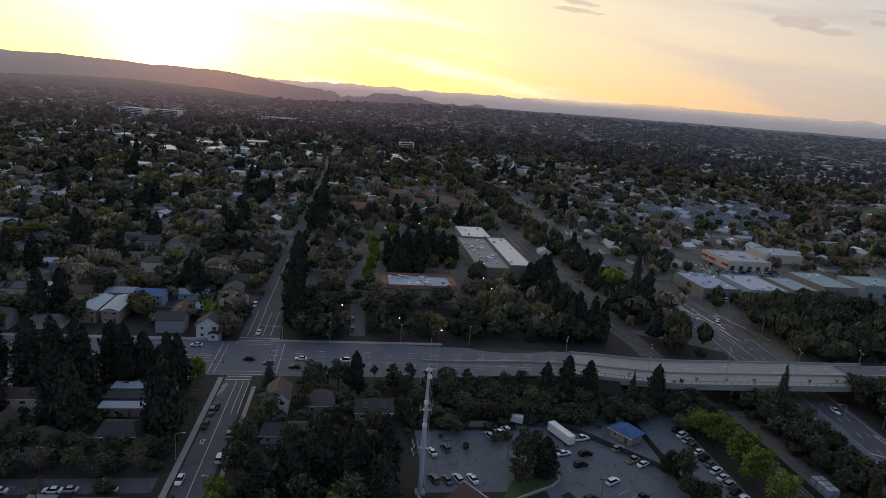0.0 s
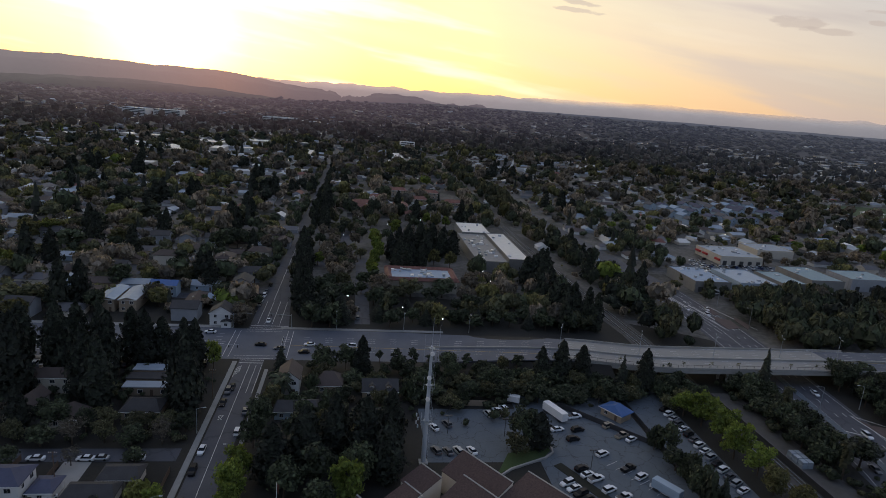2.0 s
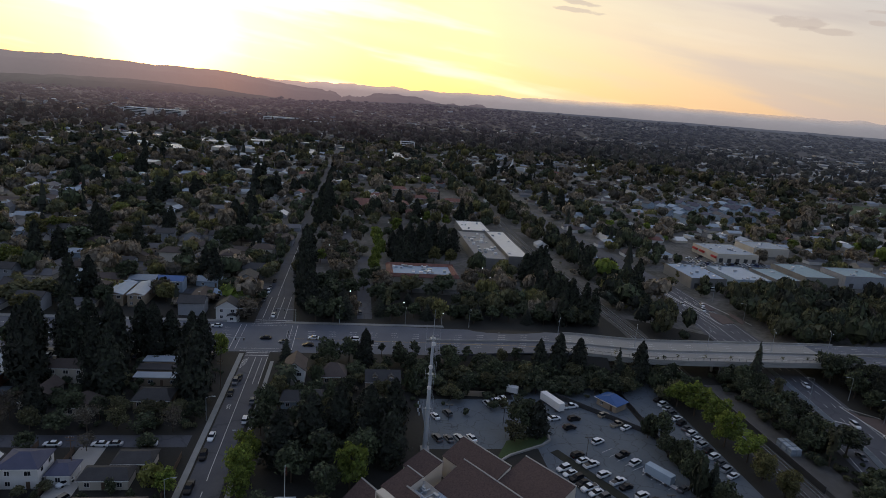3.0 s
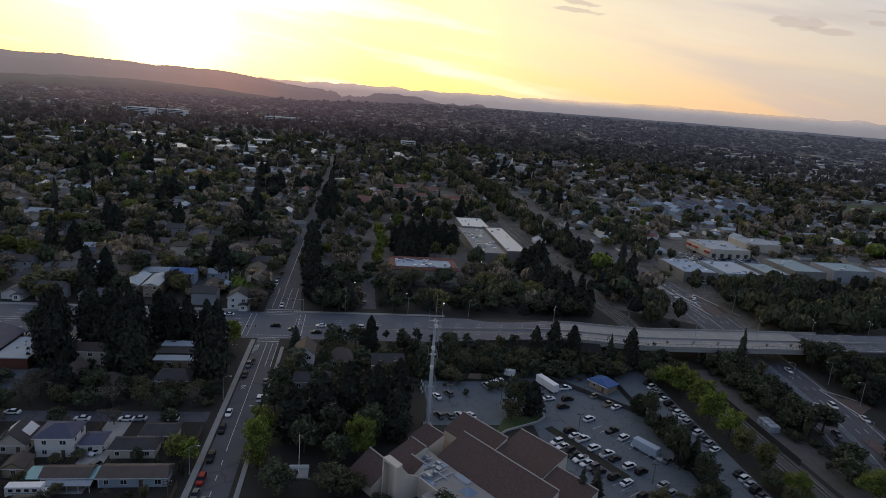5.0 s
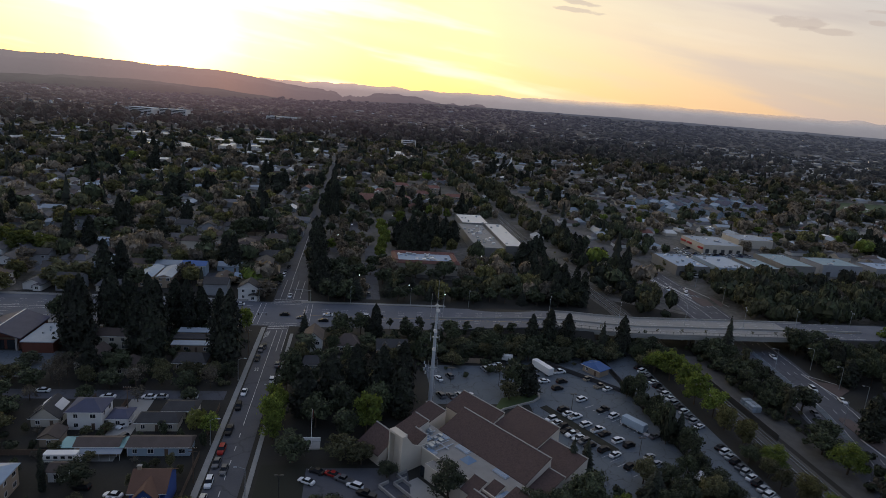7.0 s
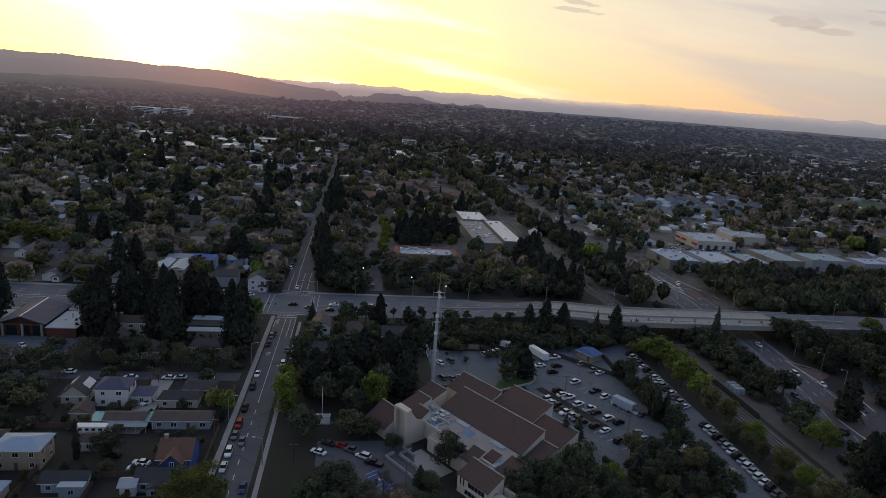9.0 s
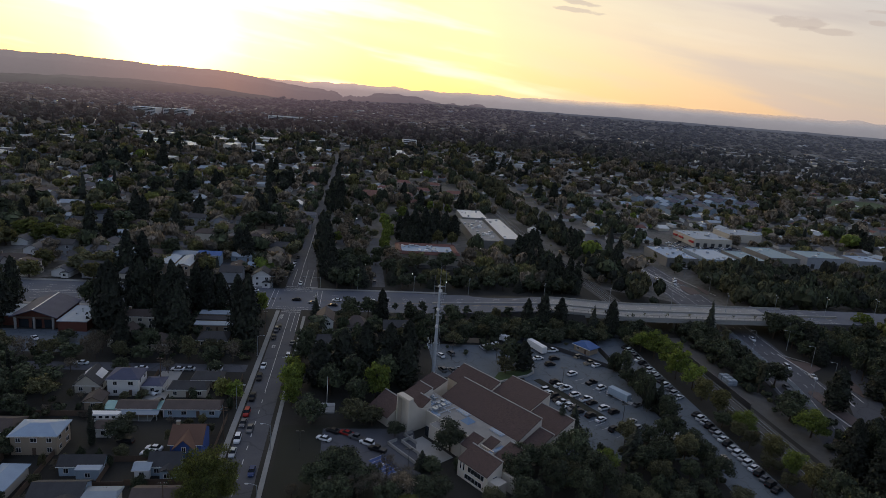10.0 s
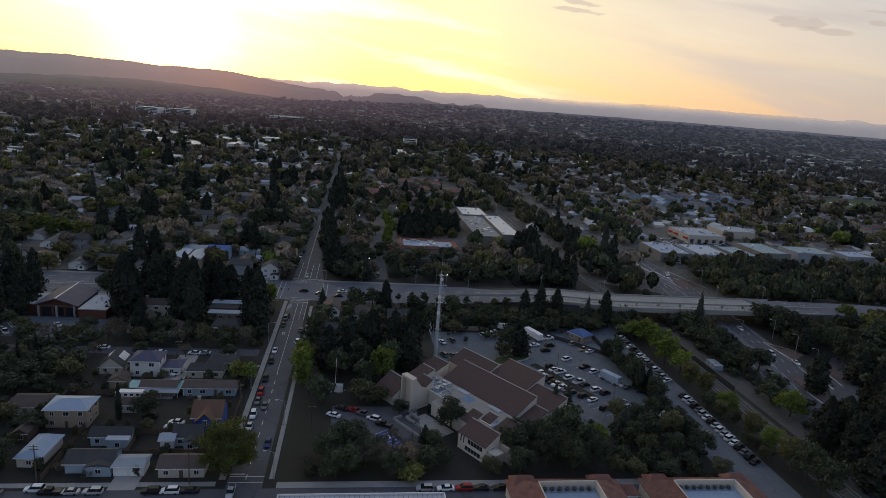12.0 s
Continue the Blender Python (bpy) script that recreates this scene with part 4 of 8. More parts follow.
def window(parent, m, w, h, bars=1):
    """A framed pane, its middle at m, facing local -y."""
    bm = bmesh.new()
    t = 0.09
    box(bm, -w / 2 - t, w / 2 + t, -0.05, 0.02, h / 2, h / 2 + t), box(bm, -w / 2 - t, w / 2 + t, -0.07, 0.02, -h / 2 - t, -h / 2)
    box(bm, -w / 2 - t, -w / 2, -0.05, 0.02, -h / 2, h / 2), box(bm, w / 2, w / 2 + t, -0.05, 0.02, -h / 2, h / 2)
    for k in range(bars):
        c = -w / 2 + w * (k + 1) / (bars + 1)
        box(bm, c - 0.03, c + 0.03, -0.045, 0.02, -h / 2, h / 2)
    f = part("window", bm, "white_trim", parent, "white window frame")
    f.matrix_basis = m
    part("pane", boxed(-w / 2, w / 2, -0.03, 0.0, -h / 2, h / 2), "pane", f, "dark glass pane")
    return f


def facade(face, hx, hy, u, z):
    """The pose of something on a wall of a house of half sizes hx, hy."""
    turn = {"s": 0, "e": 90, "n": 180, "w": 270}[face]
    off = hy if face in "sn" else hx
    return at(0, 0, 0, turn) @ Matrix.Translation((u, -off, z))


def house(name, x, y, w, d, storeys, rise, along, hip, wall, roof, label, turn=0.0, chimney=False, windows="s", porch=None, dormer=None, over=0.5, group="houses", detail=True):
    """A house of w by d metres: body with gables, roof, framed windows, door, and what else it has."""
    e = thing(name, at(x, y, 0, turn), label, "house", group)
    hx, hy, h = w / 2, d / 2, 2.9 * storeys
    bm = boxed(-hx, hx, -hy, hy, 0, h)
    if not hip and rise:
        if along == "x":
            solid(bm, [(-hx, -hy, h), (-hx, hy, h), (-hx, 0, h + rise * 0.93), (hx, -hy, h), (hx, hy, h), (hx, 0, h + rise * 0.93)], [(0, 2, 1), (3, 4, 5), (0, 3, 5, 2), (1, 2, 5, 4)])
        else:
            solid(bm, [(-hx, -hy, h), (hx, -hy, h), (0, -hy, h + rise * 0.93), (-hx, hy, h), (hx, hy, h), (0, hy, h + rise * 0.93)], [(0, 1, 2), (3, 5, 4), (0, 2, 5, 3), (1, 4, 5, 2)])
    part("wall", bm, wall, e)
    if rise:
        r = part("roof", gable(bmesh.new(), -hx, hx, -hy, hy, h + 0.05, rise + 0.15, along, over, 0.2, hip), roof, e)
        # fascia along the eaves
        o = over + 0.02
        if detail:
            part("fascia", boxed(-hx - o, hx + o, -hy - o - 0.04, -hy - o, h - 0.2, h + 0.02), "white_trim", r, "pale eaves board")
    else:
        r = part("roof", boxed(-hx - 0.3, hx + 0.3, -hy - 0.3, hy + 0.3, h, h + 0.35, 0.05), roof, e)
    for face in windows:
        ln = w if face in "sn" else d
        n = max(1, int(ln / (3.4 if detail else 5.0)))
        for s in range(storeys):
            for k in range(n):
                u = -ln / 2 + ln * (k + 0.5) / n
                if s == 0 and k == n // 2 and face == "s" and n > 1:
                    door = part("door", boxed(-0.48, 0.48, -0.06, 0.0, -1.05, 1.05, 0.02), "fence_wood", e, "dark front door")
                    door.matrix_basis = facade(face, hx, hy, u, 1.08)
                else:
                    window(e, facade(face, hx, hy, u, 1.5 + 2.9 * s), 1.5 if k % 2 else 1.1, 1.2)
    if chimney:
        c = part("chimney", boxed(-0.45, 0.45, -0.35, 0.35, h - 0.5, h + rise + 1.0, 0.04), "wall_tan", e, "tall masonry chimney")
        c.location = (-hx * 0.75, 0, 0)
        part("chimney_cap", boxed(-0.55, 0.55, -0.45, 0.45, h + rise + 1.0, h + rise + 1.15), "concrete", c)
    if porch:
        px, pw, pd, ph, mat = porch
        p = part("porch_roof", gable(bmesh.new(), px - pw / 2, px + pw / 2, -hy - pd, -hy, ph, 0.9, "y", 0.25, 0.15), mat, e)
        part("porch_wall", boxed(px - pw / 2, px + pw / 2, -hy - pd + 0.1, -hy, 0, ph - 0.1), wall, e)
        window(e, Matrix.Translation((px, -hy - pd + 0.1, 1.5)), 1.3, 1.2)
    if dormer:
        for dx in dormer:
            dm = part("dormer", boxed(dx - 0.9, dx + 0.9, -hy * 0.75, 0, h - 0.2, h + 1.5), wall, e)
            part("dormer_roof", gable(bmesh.new(), dx - 0.9, dx + 0.9, -hy * 0.75, 0, h + 1.5, 0.8, "y", 0.25, 0.12), roof, dm)
            wn = window(e, Matrix.Translation((dx, -hy * 0.75, h + 0.75)), 0.8, 1.0)
    return e


# the low brown-roofed civic building: its long side runs at a slant to the streets
def shed_block(e, name, a0, a1, b0, b1, z_lo, z_hi, label="", base=0.0, over=0.35, roof="shingle"):
    """A block under one slope, low along b0 and high along b1 (local metres), with a coping on its high edge."""
    bm = bmesh.new()
    solid(bm, [(a0, b0, base), (a1, b0, base), (a1, b1, base), (a0, b1, base), (a0, b0, z_lo), (a1, b0, z_lo), (a1, b1, z_hi), (a0, b1, z_hi)],
          [(0, 1, 5, 4), (1, 2, 6, 5), (2, 3, 7, 6), (3, 0, 4, 7), (4, 5, 6, 7), (0, 3, 2, 1)])
    w = part(name, bm, "stucco", e, label)
    k = (z_hi - z_lo) / (b1 - b0)
    pts = [(a0, b0 - over), (a1, b0 - over), (a1, b1 - 0.25), (a0, b1 - 0.25)]
    top = [(x, y, z_lo + k * (y - b0) + 0.16) for x, y in pts]
    low = [(x, y, z_lo + k * (y - b0) + 0.01) for x, y in pts]
    r = part("roof", solid(bmesh.new(), top + low, [(0, 1, 2, 3), (7, 6, 5, 4), (0, 4, 5, 1), (1, 5, 6, 2), (2, 6, 7, 3), (3, 7, 4, 0)]), roof, w, "sloping brown shingle roof")
    cb = bmesh.new()
    box(cb, a0 - 0.12, a1 + 0.12, b1 - 0.25, b1 + 0.12, z_hi - 0.02, z_hi + 0.24)
    part("coping", cb, "concrete", w, "pale coping along the ridge")
    return w


def civic_building():
    e = thing("civic_building", at(28.5, 123.1, 0, -55.4), "cream stucco civic building with sloping brown shingle roofs", "building")
    shed_block(e, "main_hall", 0, 34, -10, 0, 5.6, 9.8)
    shed_block(e, "rear_hall", -8.5, 9.5, 0.3, 8, 6.6, 9.8)
    shed_block(e, "rear_hall", 9.5, 26, 0.3, 14, 6.2, 10.6)
    shed_block(e, "rear_hall", 26, 39, 0.3, 10, 5.8, 8.6)
    shed_block(e, "side_room", 34, 39.5, -9, -0.6, 4.4, 7.2)
    shed_block(e, "annex", -13, -5, -10, -3, 5.2, 7.4)
    shed_block(e, "annex", -7.8, -1.6, -21.4, -13, 6.2, 8.6)
    shed_block(e, "front_room", 24, 28.5, -24, -19, 4.8, 7.0)
    shed_block(e, "front_room", 28.6, 32.4, -22, -16.3, 4.8, 7.0)
    shed_block(e, "front_room", 34.1, 39.4, -21, -14, 4.8, 7.0)
    shed_block(e, "front_block", 29.4, 40.8, -30.4, -24.8, 5.2, 7.8)
    shed_block(e, "corner_wing", -12, -2, -31, -24.5, 3.2, 7.2)
    # flat middle roof with plant and parapet
    fl = part("flat_block", boxed(-4, 34, -21, -10.2, 0, 5.4), "stucco", e)
    part("flat_roof", boxed(-3.8, 33.8, -20.8, -10.4, 5.4, 5.46), "flat_roof", fl, "gravel-grey flat roof")
    pb = bmesh.new()
    box(pb, -4.1, 34.1, -21.15, -20.8, 5.4, 6.0), box(pb, -4.1, -3.8, -21, -10.2, 5.4, 6.0)
    part("parapet", pb, "stucco", fl)
    lo = part("lower_flat_block", boxed(10, 24, -24.2, -21.15, 0, 4.6), "stucco", e)
    part("flat_roof", boxed(10.2, 23.8, -24.0, -21.2, 4.6, 4.66), "flat_roof", lo, "gravel-grey flat roof")
    rr = random.Random(5)
    for k in range(12):
        px, py = rr.uniform(-2.5, 9), rr.uniform(-19.5, -12)
        u = part("roof_unit", boxed(px - rr.uniform(0.4, 1.0), px + rr.uniform(0.4, 1.0), py - rr.uniform(0.3, 0.8), py + rr.uniform(0.3, 0.8), 5.46, 5.46 + rr.uniform(0.5, 1.3), 0.05), "steel", e, "grey rooftop air unit")
    db = bmesh.new()
    for k in range(6):
        tube(db, (-2 + 2.1 * k, -19, 5.8), (-2 + 2.1 * k, -12, 5.8), 0.16, 0.16, 6)
    tube(db, (-3, -15.5, 5.9), (10, -15.5, 5.9), 0.2, 0.2, 6)
    part("duct", db, "metal_light", e, "bare metal ducts")
    for a0, a1, b0, b1 in ((-3, 3, -19, -15), (2.5, 5.5, -12.6, -10.7), (6, 9.5, -20.5, -19), (9.5, 14.5, -12.8, -10.8), (24, 29, -12.6, -10.7), (32.6, 34.0, -24, -16)):
        s = part("skylight", boxed(a0, a1, b0, b1, 5.46, 5.75, 0.05), "metal_light", e, "pale blue roof skylight")
        gb = bmesh.new()
        n = max(2, int((a1 - a0) / 0.9))
        for i in range(n):
            box(gb, a0 + 0.1 + (a1 - a0 - 0.2) * i / n, a0 + 0.02 + (a1 - a0 - 0.2) * (i + 1) / n, b0 + 0.1, b1 - 0.1, 5.75, 5.82)
        part("glazing", gb, "skylight", s)
    # pyramid skylight
    part("pyramid_skylight", solid(bmesh.new(), [(15, -16, 5.5), (18.5, -16, 5.5), (18.5, -12.5, 5.5), (15, -12.5, 5.5), (16.75, -14.25, 7.0)], [(0, 1, 4), (1, 2, 4), (2, 3, 4), (3, 0, 4)]), "skylight", e, "blue glass pyramid skylight")
    # tower slab and swept entrance wall
    tb = bmesh.new()
    box(tb, -1.2, -0.7, -28.4, -26.2, 0, 11.2), box(tb, 3.7, 4.2, -28.4, -26.2, 0, 11.2), box(tb, -0.7, 3.7, -28.4, -26.2, 10.5, 11.2), box(tb, -0.7, 3.7, -26.7, -26.3, 0, 10.5)
    part("entrance_tower", tb, "stucco", e, "tall cream entrance tower with a deep slot")
    sw = [(4.2, -28.4, 0), (4.2, -18.5, 0), (4.2, -18.5, 6.2), (4.2, -21.5, 6.3), (4.2, -24.2, 7.6), (4.2, -25.8, 9.6), (4.2, -27.0, 11.2), (4.2, -28.4, 11.2)]
    n = len(sw)
    bm = solid(bmesh.new(), sw + [(x + 0.5, y, z) for x, y, z in sw], [tuple(range(n)), tuple(range(2 * n - 1, n - 1, -1))] + [(i, (i + 1) % n, (i + 1) % n + n, i + n) for i in range(n)])
    bmesh.ops.recalc_face_normals(bm, faces=bm.faces)
    part("swept_wall", bm, "stucco", e, "cream wall with a curved sloping top")
    shed_block(e, "lobby", -1, 4.1, -24.4, -18.6, 5.2, 8.6)
    part("entrance_opening", boxed(8.6, 10.0, -24.4, -24.2, 0.2, 3.4), "pane", e, "dark glazed entrance")
    # strip windows of the front block
    for u, z, w, h in ((30.6, 3.7, 0.5, 2.2), (31.8, 3.7, 0.5, 2.2), (36.4, 3.9, 6.0, 1.5), (35.6, 1.4, 6.4, 1.4)):
        f = window(e, at(u, -30.4, z), w, h, max(1, int(w / 1.4)) if w > 1 else 0)
    f = window(e, at(40.8, -27.6, 2.6, 90), 1.6, 3.4, 1)
    # wing walls at the corner
    bm = bmesh.new()
    box(bm, 40.9, 44.0, -29.8, -26.2, 0, 4.0), box(bm, 40.9, 45.6, -24.6, -23.8, 0, 4.6)
    part("stair_wall", bm, "stucco", e)
    # ramps and planters before the entrance
    rb = bmesh.new()
    for a0, b0, a1, b1 in ((5, -30, 11, -26.5), (7.5, -33, 17, -28.5), (6, -37, 20, -33.5)):
        box(rb, a0, a1, b0, b0 + 0.35, 0, 1.0), box(rb, a0, a0 + 0.35, b0, b1, 0, 1.0)
    part("planter_wall", rb, "concrete", e, "low pale planter walls")
    return e


civic_building()
plaza = part("plaza_paving", boxed(-6, 8, -9, 9, 0.0, 0.07), "concrete")
plaza.matrix_basis = at(8.5, 91.5, 0, -55.4)
tagged(plaza, "pale concrete plaza before the civic building", "paving", kind="structure")

# the gabled fire hall with low wings
def fire_hall():
    e = thing("fire_hall", at(-135.6, 192, 0), "broad gabled hall with red timber front and low pale-roofed wings", "building")
    bm = boxed(-8.2, 8.2, -8.5, 11, 0, 5.2)
    solid(bm, [(-8.2, -8.5, 5.2), (8.2, -8.5, 5.2), (0, -8.5, 8.1), (-8.2, 11, 5.2), (8.2, 11, 5.2), (0, 11, 8.1)], [(0, 1, 2), (3, 5, 4), (0, 2, 5, 3), (1, 4, 5, 2)])
    w = part("wall", bm, "wood_red", e, "dark red timber wall")
    part("roof", gable(bmesh.new(), -8.2, 8.2, -10.5, 11, 5.3, 3.1, "y", 0.7, 0.3), "roof_slate", e, "broad slate-grey roof")
    part("ridge_cap", boxed(-0.25, 0.25, -11.2, 11.7, 8.36, 8.5), "white_trim", e, "pale ridge cap")
    for x in (-7, 0, 7):
        part("post", boxed(x - 0.35, x + 0.35, -10.4, -9.7, 0, 5.0), "concrete", e, "stout pale porch post")
    part("beam", boxed(-8, 8, -10.3, -9.9, 4.6, 5.1), "fence_wood", e, "timber porch beam")
    for x in (-4.6, 0.2, 4.8):
        part("bay_door", boxed(x - 1.8, x + 1.8, -8.62, -8.5, 0.05, 3.6), "pane", e, "dark glazed bay door")
    for x0, x1, y0, y1 in ((9.0, 20.5, -12, 7), (-15.5, -9, -7, 7)):
        part("wing_wall", boxed(x0 + 0.4, x1 - 0.4, y0 + 0.4, y1 - 0.4, 0, 4.1), "wood_red", e)
        part("wing_roof", boxed(x0, x1, y0, y1, 4.1, 4.5, 0.06), "roof_light", e, "pale flat wing roof")
    for k in range(4):
        part("roof_vent", boxed(13 + 1.3 * (k % 2), 13.5 + 1.3 * (k % 2), -4 + 3 * k, -3.5 + 3 * k, 4.5, 5.1), "steel", e)
    return e


fire_hall()
slab("forecourt", -152, -112, 160, 182, 0.03, "old_asphalt", "worn asphalt forecourt of the hall", "paving")
slab("rear_lot", -200, -102, 203, 214, 0.035, "asphalt", "asphalt lot behind the hall", "parking lot")

# houses of the near block
house("house", -83, 130.5, 9.4, 8.5, 2, 1.9, "x", 4.0, "wall_white", "roof_slate", "white two-storey house with a slate-blue hip roof", windows="se")
house("garage", -74.5, 131, 5.5, 6.5, 1, 1.2, "x", 2.2, "wall_white", "roof_slate", "low white wing with a slate-blue roof", windows="s")
house("house", -94.5, 132, 7.5, 8.5, 1, 3.4, "y", 0, "wall_cream", "roof_dark", "small cream house with bright skylit dormers", windows="se", dormer=(-2.2,))
for x in (-97.0, -92.0):
    sk = part("skylight_panel", boxed(-1.3, 1.3, -2.6, 2.6, 0, 0.12), "roof_white")
    sk.matrix_basis = Matrix.LocRotScale((x, 133.5, 4.50), Euler((0, radians(40 if x > -94.5 else -40), 0)), None)
    tagged(sk, "bright translucent roof panel on a small house", "roof panel", "roof panels")
house("house", -62.9, 128.5, 11.6, 6.0, 1, 1.5, "x", 1.5, "wall_cream", "roof_dark", "long low cream house with a dark roof", windows="s")
house("house", -58.5, 136, 9.5, 6.5, 1, 1.4, "x", 1.5, "wall_cream", "roof_dark", "low cream house behind a dark roofed one", windows="s")
house("row_house", -74.5, 115.2, 11.0, 5.0, 1, 1.1, "x", 0, "wall_tan", "roof_brown", "long shed with a brown roof and pale lean-to", windows="")
house("row_house", -58.5, 115.3, 16.5, 5.6, 1, 1.3, "x", 0.5, "wall_paleblue", "roof_brown", "long low pale blue house with a brown roof", windows="s")
for x0, x1 in ((-84.2, -79.6), (-69.6, -66.3)):
    c = thing("carport", at((x0 + x1) / 2, 115, 0), "open carport with a teal metal roof", "carport", "carports")
    part("roof", boxed(-(x1 - x0) / 2, (x1 - x0) / 2, -2.9, 2.9, 2.7, 2.85), "teal_roof", c)
    for px in (-1, 1):
        for py in (-1, 1):
            part("post", boxed(px * (x1 - x0) * 0.44 - 0.06, px * (x1 - x0) * 0.44 + 0.06, py * 2.6 - 0.06, py * 2.6 + 0.06, 0, 2.7), "white_trim", c)
lean = thing("lean_to", at(-73, 111.6, 0), "pale lean-to awning along a shed", "awning")
part("roof", solid(bmesh.new(), [(-5.5, -1.4, 2.1), (5.5, -1.4, 2.1), (5.5, 1.0, 2.7), (-5.5, 1.0, 2.7), (-5.5, -1.4, 2.0), (5.5, -1.4, 2.0), (5.5, 1.0, 2.6), (-5.5, 1.0, 2.6)], [(0, 1, 2, 3), (7, 6, 5, 4), (0, 4, 5, 1), (1, 5, 6, 2), (2, 6, 7, 3), (3, 7, 4, 0)]), "roof_light", lean)
for k in range(5):
    part("post", boxed(-5.3 + 2.6 * k, -5.2 + 2.6 * k, -1.35, -1.25, 0, 2.05), "white_trim", lean)
house("house", -93.5, 96, 11.5, 8.0, 2, 1.4, "x", 4.0, "wall_tan", "roof_sky", "two-storey house with a pale blue-grey hip roof and balcony", windows="se")
house("house", -93.8, 77.5, 6.0, 11.0, 1, 1.5, "y", 2.5, "wall_cream", "roof_sky", "bungalow with a pale blue-grey hip roof", windows="s", turn=-3)
house("house", -78.0, 84.6, 10.4, 4.6, 1, 1.7, "x", 0, "wall_paleblue", "roof_dark", "grey-blue house with a dark gabled roof", windows="se")
house("lean_house", -75.5, 81.4, 5.6, 2.2, 1, 0.0, "x", 0, "wall_paleblue", "roof_light", "low extension under a pale sheet roof", windows="s")
house("house", -78.5, 72.6, 11.5, 6.6, 1, 1.9, "x", 0, "wall_paleblue", "roof_dark", "bungalow with a dark roof and a pale blue front gable", windows="e", porch=(2.8, 6.0, 1.6, 2.9, "roof_dark"))
house("garage", -68.4, 70.5, 7.4, 5.2, 1, 0.7, "x", 0.6, "wall_white", "roof_light", "white double garage with a pale flat-pitched roof", windows="")
for gx in (-70.0, -66.6):
    gd = part("garage_door", boxed(-1.35, 1.35, -0.05, 0, 0.05, 2.2), "white_trim")
    gd.location = (gx, 67.85, 0)
    tagged(gd, "white panelled garage door", "garage door", "garage doors")
house("house", -55.2, 70.2, 11.4, 6.2, 1, 1.6, "x", 0.0, "wall_cream", "roof_brown", "cream bungalow with a dark brown roof", windows="s")
house("shed", -101.9, 87.2, 3.4, 6.2, 1, 1.2, "y", 0, "fence_wood", "roof_brown", "small dark wooden garden shed", windows="s")
house("shed", -79.5, 103, 4.0, 4.4, 1, 1.1, "x", 0, "wall_white", "roof_brown", "small white cottage shed", windows="s")
house("shed", -88.5, 119.5, 5.0, 5.2, 1, 1.4, "y", 0, "wall_tan", "roof_brown", "small weathered wooden cottage", windows="s")
house("house", -108, 103, 11, 8, 1, 1.6, "x", 2, "wall_cream", "roof_brown", "low house half hidden among trees", windows="s")
house("house", -112, 78, 10, 8, 1, 1.6, "x", 2, "wall_cream", "roof_dark", "low house with a dark roof among trees", windows="s")
# the bright blue gabled house
vh = house("gabled_house", -53.6, 92.5, 8.0, 9.5, 2, 3.2, "x", 0, "wall_blue", "roof_rust", "bright blue two-storey house with steep rust-brown gables", windows="sw", chimney=True)
part("front_gable", gable(bmesh.new(), -2.4, 2.4, -6.8, 0, 5.6, 2.8, "y", 0.5, 0.2), "roof_rust", vh)
fg = boxed(-2.2, 2.2, -6.6, 0, 0, 5.7)
solid(fg, [(-2.2, -6.6, 5.7), (2.2, -6.6, 5.7), (0, -6.6, 8.0), (0, 0, 8.0), (-2.2, 0, 5.7), (2.2, 0, 5.7)], [(0, 1, 2), (0, 2, 3, 4), (1, 5, 3, 2)])
part("front_wing", fg, "wall_blue", vh)
window(vh, at(0, -6.6, 5.2), 0.9, 1.5), window(vh, at(0, -6.6, 1.8), 1.4, 1.4)
house("house", -57.6, 84.8, 7.4, 5.4, 1, 2.4, "x", 0, "wall_paleblue", "roof_dark", "pale blue cottage with steep dark gables and a glazed porch", windows="s", porch=(1.4, 3.4, 2.6, 2.8, "roof_dark"))
house("sun_room", -62.6, 82.2, 3.6, 3.4, 1, 0.9, "x", 0, "wall_white", "roof_light", "small white glazed sun room", windows="sw")

# houses beyond: along the second street and by the avenue
house("house", -98.8, 172.5, 5.5, 14.0, 1, 2.4, "y", 0, "wall_cream", "roof_brown", "long gabled cottage with pale eaves", windows="s", turn=-8)
house("house", -96.5, 187, 12.0, 6.0, 2, 2.0, "x", 0, "wall_cream", "roof_brown", "two-storey house with a brown gabled roof", windows="s", chimney=True)
house("house", -84, 166, 9, 7, 1, 1.8, "y", 0, "wall_cream", "roof_brown", "low house in the shade of redwoods", windows="s")
house("house", -64.5, 172, 11, 9, 1, 2.0, "x", 2.5, "wall_tan", "roof_dark", "dark hip-roofed house under redwoods", windows="s")
for k, (x, y, w, d) in enumerate(((-66, 199, 20, 4.5), (-66, 192, 20, 4.5), (-66, 185.5, 18, 4.0), (-92, 199, 14, 6))):
    house("apartment_block", x, y, w, d, 1, 0, "x", 0, "wall_tan", "roof_light" if k != 1 else "roof_dark", "low flat-roofed apartment block with roof lights", windows="s", group="apartment blocks")
house("house", 9.0, 181, 11.5, 8.5, 2, 2.6, "x", 0, "wall_tan", "roof_dark", "two-storey house with twin dormers and a dark roof", windows="s", dormer=(-2.8, 2.8))
house("house", 8, 167.5, 9, 7, 1, 1.8, "x", 0, "wall_white", "roof_brown", "small dark-roofed house with a white porch", windows="s", porch=(-2, 3, 2, 2.6, "roof_brown"))
house("house", -22, 190, 7, 10, 2, 3.0, "y", 0, "wall_white", "roof_brown", "pale two-storey house with a steep gable", windows="sw")
